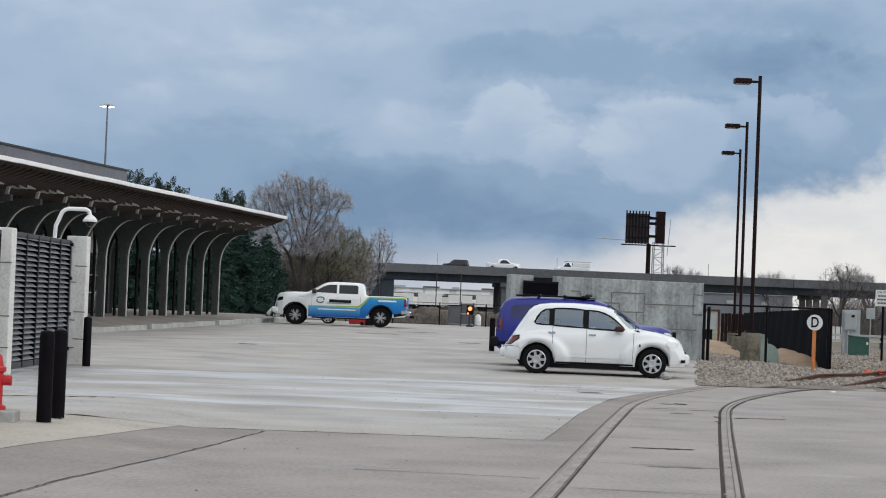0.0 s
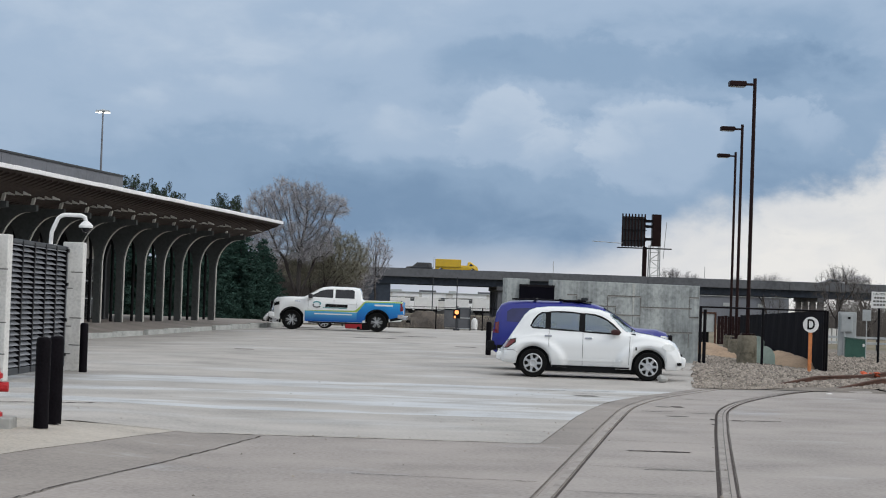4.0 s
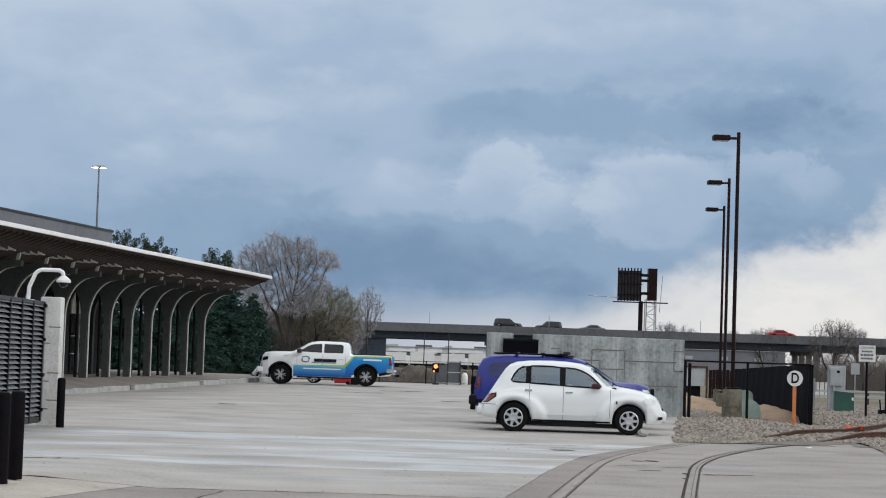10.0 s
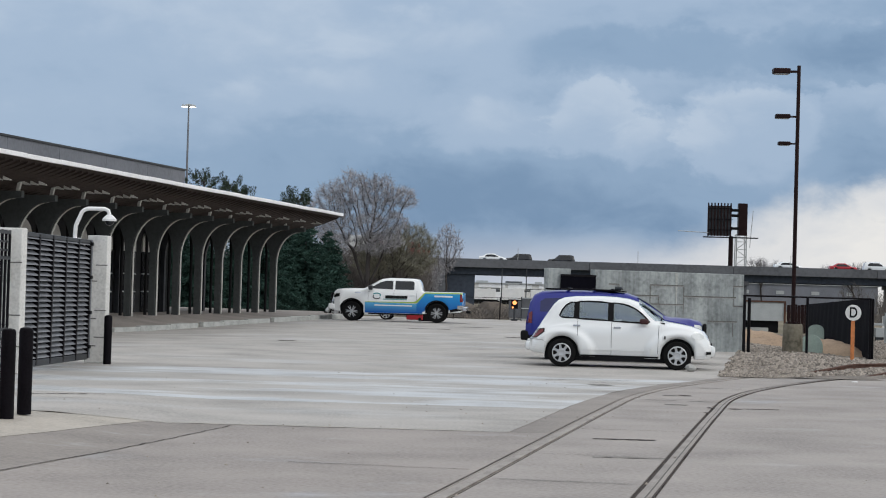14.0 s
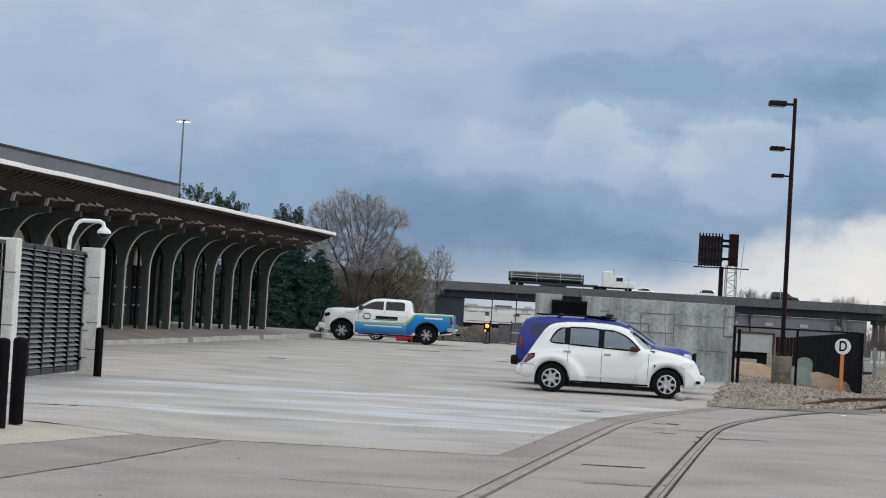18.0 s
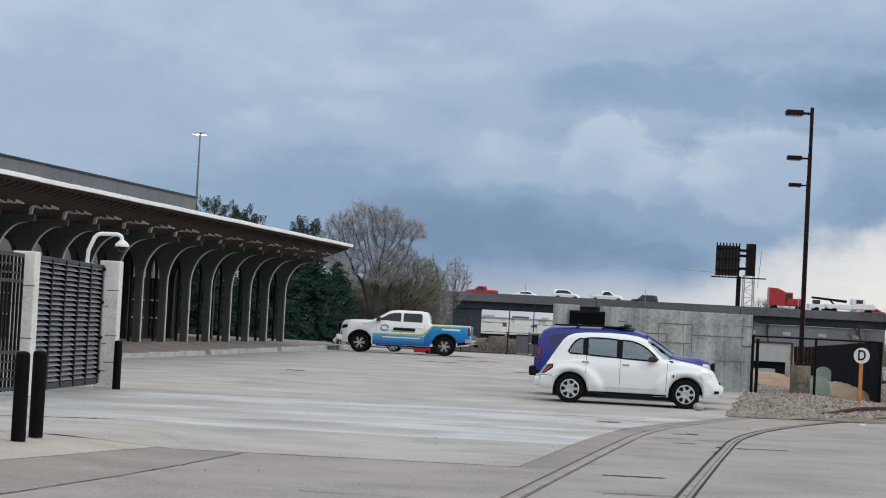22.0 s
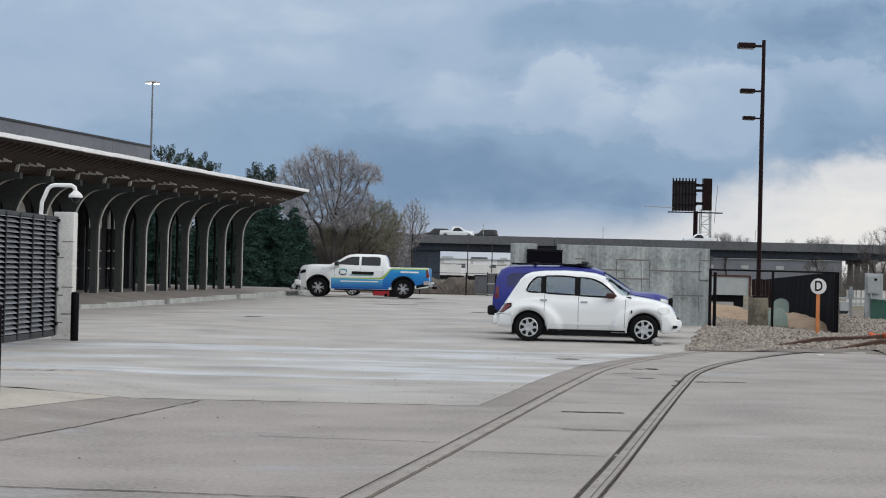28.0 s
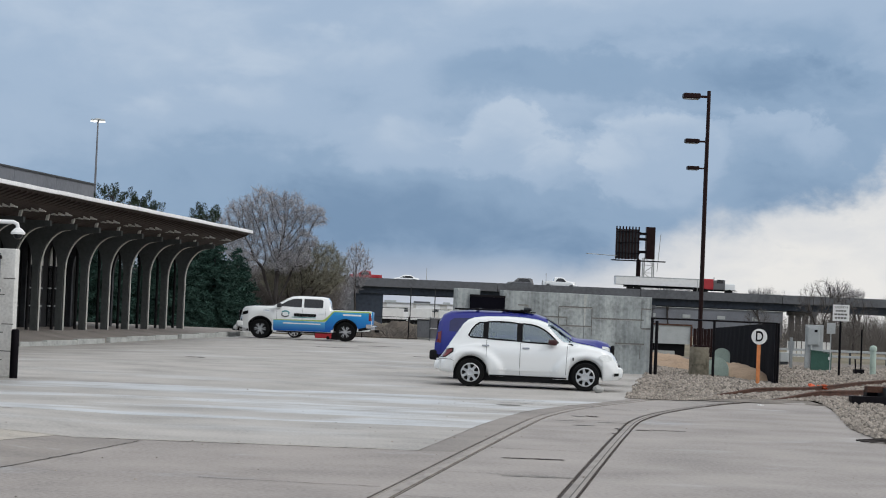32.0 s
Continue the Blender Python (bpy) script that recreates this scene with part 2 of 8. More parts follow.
STREAKED = streaked("streaked_concrete", (0.352, 0.375, 0.373))
CONCRETE_POST = mat("pale_concrete", (0.68, 0.67, 0.64), 0.85, 0, 0.12, 20, 1.5, 0.3)
# the shade inside the arcade is put into this near-black colour
SHADED_WALL = mat("shaded_back_wall", (0.030, 0.031, 0.033), 0.9, 0, 0.2, 12, 0.8, 0.3)
KERB = mat("kerb_concrete", (0.43, 0.44, 0.42), 0.85, 0, 0.2, 14, 1.5, 0.3)
# one concrete in two tones: shade painted into the first, light into the second
CONCRETE_SHADED = mat("shaded_canopy_concrete", (0.070, 0.076, 0.075), 0.9, 0, 0.15, 10, 0.7, 0.3)
CONCRETE_LIT = mat("lit_edge_concrete", (0.56, 0.55, 0.51), 0.85, 0, 0.1, 12, 0.8, 0.2)
DARK_JOINT = mat("joint_grime", (0.05, 0.036, 0.03), 0.8, 0, 0.3, 60, 2, 0.2)
DIRT = mat("bare_earth", (0.125, 0.104, 0.085), 0.95, 0, 0.3, 5, 0.4, 0.6, dist=0.08)
SAND = mat("tan_spoil", (0.38, 0.275, 0.19), 0.95, 0, 0.18, 14, 1.2, 0.6, dist=0.03)
GROUND = mat("rough_ground", (0.20, 0.17, 0.12), 0.95, 0, 0.35, 2.0, 0.05, 0.5, dark=(0.09, 0.09, 0.05), dist=0.05)
GRAVEL_BED = mat("gravel_bed", (0.215, 0.19, 0.165), 0.95, 0, 0.35, 22, 2, 0.8, dist=0.03)
GRAVEL = mat("gravel_stone", (0.27, 0.238, 0.205), 0.9, 0, 0.42, 30, 3, 0.3, island=1.0)
STEEL_RAIL = mat("worn_rail_steel", (0.33, 0.295, 0.265), 0.6, 0.25, 0.25, 30, 2, 0.15)
RUST = mat("rusty_steel", (0.10, 0.05, 0.035), 0.8, 0.25, 0.35, 40, 3, 0.4)
BLACK_METAL = mat("black_painted_steel", (0.007, 0.006, 0.008), 0.45, 0.1, 0.3, 30, 2, 0.1, spec=0.12)
BRONZE_METAL = mat("dark_bronze_pole", (0.022, 0.011, 0.011), 0.5, 0.3, 0.25, 20, 1, 0.1, spec=0.12)
BOLLARD = mat("bollard_black", (0.007, 0.006, 0.008), 0.6, 0, 0.3, 40, 3, 0.15, spec=0.05)
LOUVRE = mat("louvre_grey", (0.24, 0.25, 0.27), 0.5, 0.1, 0.15, 20, 2, 0.1)
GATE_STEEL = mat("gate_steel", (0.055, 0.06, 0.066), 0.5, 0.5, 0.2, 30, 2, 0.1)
WHITE_METAL = mat("white_enamel", (0.80, 0.80, 0.79), 0.4, 0, 0.06, 30, 2, 0.05)
WHITE_EDGE = mat("white_fascia", (0.9, 0.9, 0.9), 0.5, 0, 0.08, 10, 0.7, 0.05)
ROOF_METAL = mat("grey_roof_screen", (0.20, 0.21, 0.235), 0.6, 0.2, 0.12, 6, 0.5, 0.1)
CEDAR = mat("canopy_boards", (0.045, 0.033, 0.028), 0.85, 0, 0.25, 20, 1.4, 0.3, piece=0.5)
DARK_GLASS = mat("dark_window", (0.012, 0.013, 0.016), 0.08, 0, 0.2, 3, 0.6, 0.02)
FABRIC = mat("black_windscreen", (0.004, 0.004, 0.007), 0.9, 0, 0.3, 60, 1.5, 0.3, spec=0.05)
GREEN_BOX = mat("green_enamel", (0.045, 0.11, 0.085), 0.45, 0, 0.15, 20, 2, 0.1)
PALE_GREEN = mat("pale_green_plastic", (0.40, 0.49, 0.43), 0.6, 0, 0.12, 20, 2, 0.1)
GREY_BOX = mat("cabinet_grey", (0.42, 0.44, 0.44), 0.5, 0.1, 0.1, 20, 2, 0.05)
ORANGE = mat("orange_plastic", (0.62, 0.12, 0.05), 0.6, 0, 0.12, 20, 2, 0.05)
ORANGE_POST = mat("faded_orange_post", (0.60, 0.22, 0.08), 0.7, 0, 0.2, 20, 2, 0.1)
SIGN_WHITE = mat("sign_white", (0.78, 0.78, 0.76), 0.5, 0, 0.06, 20, 2, 0.02)
BLACK_PAINT = mat("black_lettering", (0.012, 0.012, 0.012), 0.6, 0, 0.2, 30, 2, 0, spec=0.12)
BRIDGE = mat("bridge_concrete", (0.118, 0.122, 0.132), 0.9, 0, 0.15, 2.0, 0.12, 0.3)
GIRDER = mat("bridge_girder", (0.045, 0.056, 0.075), 0.7, 0.2, 0.2, 2.0, 0.1, 0.2)
STAINED = mat("stained_footing", (0.19, 0.17, 0.13), 0.9, 0, 0.35, 9, 2.2, 0.5, dark=(0.06, 0.055, 0.035), dist=0.03)
BARK = mat("bark", (0.055, 0.048, 0.045), 0.95, 0, 0.3, 12, 1, 0.6)
TWIG = mat("bare_twigs", (0.37, 0.36, 0.375), 0.95, 0, 0.25, 5, 0.5, 0, island=0.6)
BUD = mat("spring_buds", (0.25, 0.24, 0.185), 0.95, 0, 0.25, 5, 0.5, 0, island=0.6)
PINE = mat("pine_needles", (0.038, 0.055, 0.034), 0.9, 0, 0.35, 5, 0.5, 0, island=0.9)
NEEDLES = mat("conifer_needles", (0.030, 0.066, 0.052), 0.9, 0, 0.3, 5, 0.5, 0, island=0.9)
BRUSH = mat("dry_brush", (0.12, 0.108, 0.10), 0.95, 0, 0.3, 5, 0.3, 0, island=0.8)
WHITE_PAINT = mat("white_car_paint", (0.85, 0.865, 0.86), 0.22, 0, 0.03, 200, 0.8, 0, coat=1.0, spec=0.5)
BLUE_PAINT = mat("royal_blue_paint", (0.015, 0.022, 0.22), 0.3, 0.15, 0.08, 200, 0.8, 0, coat=0.6)
RED_PAINT = mat("red_paint", (0.40, 0.022, 0.03), 0.35, 0, 0.08, 100, 0.8, 0, coat=0.4)
YELLOW_PAINT = mat("yellow_paint", (0.65, 0.42, 0.03), 0.4, 0, 0.08, 100, 0.8, 0, coat=0.3)
BLACK_CAR = mat("black_car_paint", (0.02, 0.02, 0.022), 0.3, 0, 0.1, 100, 0.8, 0, coat=0.6)
GREY_CAR = mat("grey_car_paint", (0.12, 0.12, 0.125), 0.3, 0.3, 0.1, 100, 0.8, 0, coat=0.6)


def fading_wrap(name, low, high, z0, z1):
    """Printed vinyl that fades from a deep to a pale tone up the side of its vehicle."""
    m = mat(name, low, 0.35, 0, 0.06, 100, 0.8, 0, coat=0.4)
    nt = m.node_tree
    n = nt.nodes.new
    co, sep, mr, mx = n("ShaderNodeTexCoord"), n("ShaderNodeSeparateXYZ"), n("ShaderNodeMapRange"), n("ShaderNodeMix")
    link(nt, co.outputs["Object"], sep.inputs[0])
    link(nt, sep.outputs[2], mr.inputs[0])
    mr.inputs[1].default_value, mr.inputs[2].default_value = z0, z1
    mx.data_type = "RGBA"
    b = nt.nodes["Principled BSDF"]
    link(nt, mr.outputs[0], mx.inputs[0])
    link(nt, b.inputs["Base Color"].links[0].from_socket, mx.inputs[6])
    mx.inputs[7].default_value = (*high, 1)
    link(nt, mx.outputs[2], b.inputs["Base Color"])
    return m


WRAP_BLUE = fading_wrap("bright_blue_wrap", (0.003, 0.115, 0.44), (0.012, 0.25, 0.60), 0.5, 1.15)
WRAP_DOORS = fading_wrap("fading_blue_wrap", (0.003, 0.10, 0.40), (0.10, 0.42, 0.68), 0.42, 0.85)
WRAP_CYAN = mat("cyan_wrap", (0.02, 0.30, 0.58), 0.35, 0, 0.06, 100, 0.8, 0, coat=0.4)
WRAP_GREEN = mat("lime_green_wrap", (0.34, 0.50, 0.10), 0.4, 0, 0.06, 100, 0.8, 0, coat=0.4)
WRAP_TEAL = mat("teal_wrap", (0.05, 0.26, 0.28), 0.4, 0, 0.06, 100, 0.8, 0, coat=0.4)
GLASS = mat("tinted_glass", (0.012, 0.014, 0.018), 0.06, 0, 0.2, 3, 0.6, 0, spec=0.5)
# windscreen glass with the sky's reflection put into its pale base colour
GLASS_SKY_TONE = mat("sky_toned_glass", (0.24, 0.29, 0.31), 0.06, 0, 0.3, 3, 1.6, 0, spec=0.5)


def clear_glass(name, tint, index):
    """Thin car glass: a slight green-grey tint with a clean reflection."""
    m = bpy.data.materials.new(name)
    m.use_nodes = True
    nt = m.node_tree
    nt.nodes.clear()
    n = nt.nodes.new
    out, mx, tr, gl, fr = n("ShaderNodeOutputMaterial"), n("ShaderNodeMixShader"), n("ShaderNodeBsdfTransparent"), n("ShaderNodeBsdfGlossy"), n("ShaderNodeFresnel")
    tr.inputs[0].default_value = (*tint, 1)
    gl.inputs["Roughness"].default_value = 0.03
    gl.inputs["Color"].default_value = (0.82, 0.94, 0.98, 1)
    fr.inputs[0].default_value = index
    link(nt, fr.outputs[0], mx.inputs[0])
    link(nt, tr.outputs[0], mx.inputs[1])
    link(nt, gl.outputs[0], mx.inputs[2])
    link(nt, mx.outputs[0], out.inputs[0])
    return m


CLEAR_GLASS = clear_glass("clear_car_glass", (0.45, 0.54, 0.56), 2.8)
SCREEN_GLASS = clear_glass("windscreen_glass", (0.55, 0.62, 0.6), 7.0)
# the blue in this base colour stands for sky reflected in dark glass
SUV_GLASS = mat("privacy_glass", (0.022, 0.026, 0.11), 0.06, 0, 0.2, 3, 0.6, 0, spec=0.5)
TYRE = mat("tyre_rubber", (0.008, 0.008, 0.008), 0.85, 0, 0.2, 60, 3, 0.2, spec=0.12)
RIM = mat("alloy_rim", (0.50, 0.51, 0.52), 0.35, 0.4, 0.1, 30, 3, 0)
PLASTIC = mat("black_trim_plastic", (0.009, 0.009, 0.010), 0.65, 0, 0.2, 60, 3, 0.1, spec=0.12)
MIRROR_CASE = mat("dark_maroon_plastic", (0.05, 0.018, 0.018), 0.5, 0, 0.15, 60, 3, 0.05)
CHROME = mat("chrome_trim", (0.62, 0.63, 0.65), 0.2, 1.0, 0.06, 30, 3, 0)
TAIL_RED = mat("tail_lamp_red", (0.15, 0.006, 0.010), 0.15, 0, 0.1, 30, 3, 0, coat=0.8)
LAMP_CLEAR = mat("headlamp_lens", (0.66, 0.68, 0.67), 0.35, 0.0, 0.1, 30, 3, 0, coat=0.3)
HYDRANT = mat("hydrant_red", (0.50, 0.03, 0.035), 0.45, 0, 0.12, 30, 3, 0.1)
ORANGE_GLOW = glow("amber_beacon", (1.0, 0.33, 0.10), 1.5)
LENS_GLOW = glow("floodlight_lens", (1.0, 0.97, 0.9), 2.2)


# ---- building tools ----
def finish(bm, name, material, smooth=False):
    me = bpy.data.meshes.new(name)
    bm.normal_update()
    bm.to_mesh(me)
    bm.free()
    for m in material if isinstance(material, (list, tuple)) else (material,):
        me.materials.append(m)
    if smooth:
        me.shade_smooth()
        me.set_sharp_from_angle(angle=radians(38))
    return me


def thing(name, label, category, at=(0, 0, 0), turn=0.0, group="", kind=""):
    """An empty at the base of a thing, to carry its parts."""
    ob = new(name)
    ob.empty_display_size = 0.2
    ob.matrix_basis = pose(*at, 0, 0, turn)
    return tagged(ob, label, category, group, kind)


def part(name, bm, material, parent, label="", smooth=False, m=None):
    ob = new(name, bm if isinstance(bm, bpy.types.Mesh) else finish(bm, name, material, smooth))
    ob.parent = parent
    if m is not None:
        ob.matrix_basis = m
    return tagged(ob, label)


def solo(name, bm, material, label, category="", kind="", group="", smooth=False, m=None):
    """A thing that is one mesh."""
    ob = new(name, finish(bm, name, material, smooth))
    if m is not None:
        ob.matrix_basis = m
    return tagged(ob, label, category, group, kind)


def box(x0, y0, z0, x1, y1, z1, bevel=0.0, bm=None, m=None):
    bm = bm or bmesh.new()
    t = Matrix.Translation(((x0 + x1) / 2, (y0 + y1) / 2, (z0 + z1) / 2)) @ Matrix.Diagonal((abs(x1 - x0), abs(y1 - y0), abs(z1 - z0), 1))
    geom = bmesh.ops.create_cube(bm, size=1, matrix=(m @ t) if m else t)
    if bevel:
        edges = list({e for v in geom["verts"] for e in v.link_edges})
        bmesh.ops.bevel(bm, geom=edges, offset=bevel, segments=2, affect="EDGES", profile=0.5)
    return bm


def rod(a, b, r0, r1=None, seg=10, bm=None, caps=True):
    """A round bar from a to b."""
    bm = bm or bmesh.new()
    a, b = Vector(a), Vector(b)
    d = b - a
    m = Matrix.Translation((a + b) / 2) @ d.to_track_quat("Z", "Y").to_matrix().to_4x4()
    bmesh.ops.create_cone(bm, cap_ends=caps, segments=seg, radius1=r0, radius2=r0 if r1 is None else r1, depth=d.length, matrix=m)
    return bm


def tube(points, r, seg=8, bm=None):
    """A bent pipe through points; r is one radius or one a point."""
    bm = bm or bmesh.new()
    pts = [Vector(p) for p in points]
    rings = []
    side = None
    for i, p in enumerate(pts):
        d = (pts[min(i + 1, len(pts) - 1)] - pts[max(i - 1, 0)]).normalized()
        if side is None:
            side = d.orthogonal().normalized()
        side = (side - d * side.dot(d)).normalized()
        up = d.cross(side)
        rad = r[i] if isinstance(r, (list, tuple)) else r
        rings.append([bm.verts.new(p + (side * math.cos(k * 2 * math.pi / seg) + up * math.sin(k * 2 * math.pi / seg)) * rad) for k in range(seg)])
    for a, b in zip(rings, rings[1:]):
        for k in range(seg):
            bm.faces.new((a[k], a[(k + 1) % seg], b[(k + 1) % seg], b[k]))
    bm.faces.new(rings[0][::-1])
    bm.faces.new(rings[-1])
    return bm


def prism(poly, depth, axis="y", at=0.0, bm=None):
    """A polygon drawn in the plane across the axis and thickened along it, from at to at + depth."""
    bm = bm or bmesh.new()

    def v3(p, q):
        a, b = p
        return {"y": (a, q, b), "x": (q, a, b), "z": (a, b, q)}[axis]

    lo = [bm.verts.new(v3(p, at)) for p in poly]
    hi = [bm.verts.new(v3(p, at + depth)) for p in poly]
    bm.faces.new(lo)
    bm.faces.new(hi[::-1])
    for i in range(len(poly)):
        j = (i + 1) % len(poly)
        bm.faces.new((lo[j], lo[i], hi[i], hi[j]))
    bmesh.ops.recalc_face_normals(bm, faces=bm.faces)
    return bm


def lathe(profile, seg=20, bm=None, m=None, caps=True):
    """A turned shape about z from (radius, z) pairs."""
    bm = bm or bmesh.new()
    m = m or Matrix()
    rings = [[bm.verts.new(m @ Vector((r * math.cos(k * 2 * math.pi / seg), r * math.sin(k * 2 * math.pi / seg), z))) for k in range(seg)] for r, z in profile]
    for a, b in zip(rings, rings[1:]):
        for k in range(seg):
            bm.faces.new((a[k], a[(k + 1) % seg], b[(k + 1) % seg], b[k]))
    if caps:
        bm.faces.new(rings[0][::-1])
        bm.faces.new(rings[-1])
    bmesh.ops.recalc_face_normals(bm, faces=bm.faces)
    return bm


def lerp_table(table, v):
    return float(np.interp(v, [a for a, _ in table], [b for _, b in table]))


def smooth_line(points, step):
    """Catmull-Rom through points, resampled about every step metres."""
    pts = [Vector((*p, 0)) if len(p) == 2 else Vector(p) for p in points]
    pts = [2 * pts[0] - pts[1], *pts, 2 * pts[-1] - pts[-2]]
    out = []
    for a, b, c, d in zip(pts, pts[1:], pts[2:], pts[3:]):
        k = max(2, int((c - b).length / step))
        for i in range(k):
            t = i / k
            out.append(0.5 * (2 * b + (c - a) * t + (2 * a - 5 * b + 4 * c - d) * t * t + (3 * b - a - 3 * c + d) * t**3))
    out.append(pts[-2])
    return out


# ---- ground ----
RISE = [(-200, 0.0), (42, 0.0), (60, 0.15), (75, 0.26), (92, 0.35), (110, 0.42), (160, 0.3), (220, 0.0)]


def gz(y):
    return lerp_table(RISE, y)


def lot_z(x, y):
    """The lot falls away a little towards the station's kerb, the trackside ground beyond the gravel bank lies lower, and the slab by the gate a little higher."""
    side = min(1.0, max(0.0, (-3.0 - x) / 5.0)) * min(1.0, max(0.0, (96.0 - y) / 22.0))
    east = min(1.0, max(0.0, (x - 12.3) / 2.2))
    gate = 0.1 * min(1.0, max(0.0, (-1.6 - x) / 1.4)) * lerp_table([(12, 0), (20, 1), (26, 1), (33, 0)], y)
    return gz(y) * (1 - 0.62 * side) * (1 - east) + gate


LOT_XS = [-12.0, -8.0, -6.5, -5.0, -3.0, -1.6, 0.0]


def sheet(outline_rows, lift, material, name, label, kind="structure"):
    """A paved sheet from rows of (y, x_left, x_right), lying on the ground with a thin slab edge."""
    bm = bmesh.new()
    rows = []
    for y, xa, xb in outline_rows:
        xs = [xa, *LOT_XS, xb] if name.startswith("pavement_lot") else [xa + (xb - xa) * k / 6 for k in range(7)]
        if name == "pavement_apron_3":
            xs = [xa, xb - 8, xb - 4, xb - 2.4, xb - 1.4, xb - 0.7, xb]
        rows.append([bm.verts.new((x, y, lot_z(x, y) + lift)) for x in xs])
    for a, b in zip(rows, rows[1:]):
        for k in range(len(a) - 1):
            bm.faces.new((a[k], a[k + 1], b[k + 1], b[k]))
    return solo(name, bm, material, label, "pavement", kind)


def build_ground():
    bm = bmesh.new()
    ys = [-2500, -600, -150, -40, 0, 12, 20, 26, 33, 42, 50, 60, 68, 75, 84, 92, 101, 110, 135, 160, 190, 220, 300, 420, 700, 1400, 3800]
    xs = [-2500, -700, -200, -40, *LOT_XS, 12.3, 14.5, 20, 60, 200, 700, 2500]
    grid = [[bm.verts.new((x, y, lot_z(x, y) - 0.06)) for x in xs] for y in ys]
    for a, b in zip(grid, grid[1:]):
        for k in range(len(xs) - 1):
            bm.faces.new((a[k], a[k + 1], b[k + 1], b[k]))
    solo("ground", bm, GROUND, "brown winter ground reaching to the horizon", "ground", "structure")


build_ground()
# edge of the pale lot along the track strip, and of the gravel beside it
LOT_EDGE = [(24.45, 2.45), (27.4, 3.0), (30.7, 3.58), (33.2, 4.1), (35.9, 4.7), (37.5, 5.19), (39.8, 6.0), (41.6, 6.75), (43.4, 7.5), (44.2, 7.75), (66, 11.5)]
TRACK = [(-7.15, -38.0), (-2.95, -14.0), (-0.85, -2.0), (0.2, 4.0), (1.25, 10.0), (2.03, 14.4), (2.62, 17.6), (3.66, 23.4), (4.86, 30.0), (5.80, 34.8), (6.97, 38.9), (8.52, 42.9), (9.45, 44.6), (11.05, 47.3), (13.45, 51.8), (16.0, 57.5), (19.3, 65.3), (25.4, 78.0), (34.0, 96.0)]
track_line = smooth_line(TRACK, 0.5)


def track_frames():
    out = []
    for i, p in enumerate(track_line):
        d = (track_line[min(i + 1, len(track_line) - 1)] - track_line[max(i - 1, 0)]).normalized()
        out.append((p, Vector((d.y, -d.x, 0))))
    return out


FRAMES = track_frames()


def beside(offset):
    """The line at an offset to the right of the track's middle, as a table of y to x."""
    return [((p + n * offset).y, (p + n * offset).x) for p, n in FRAMES]


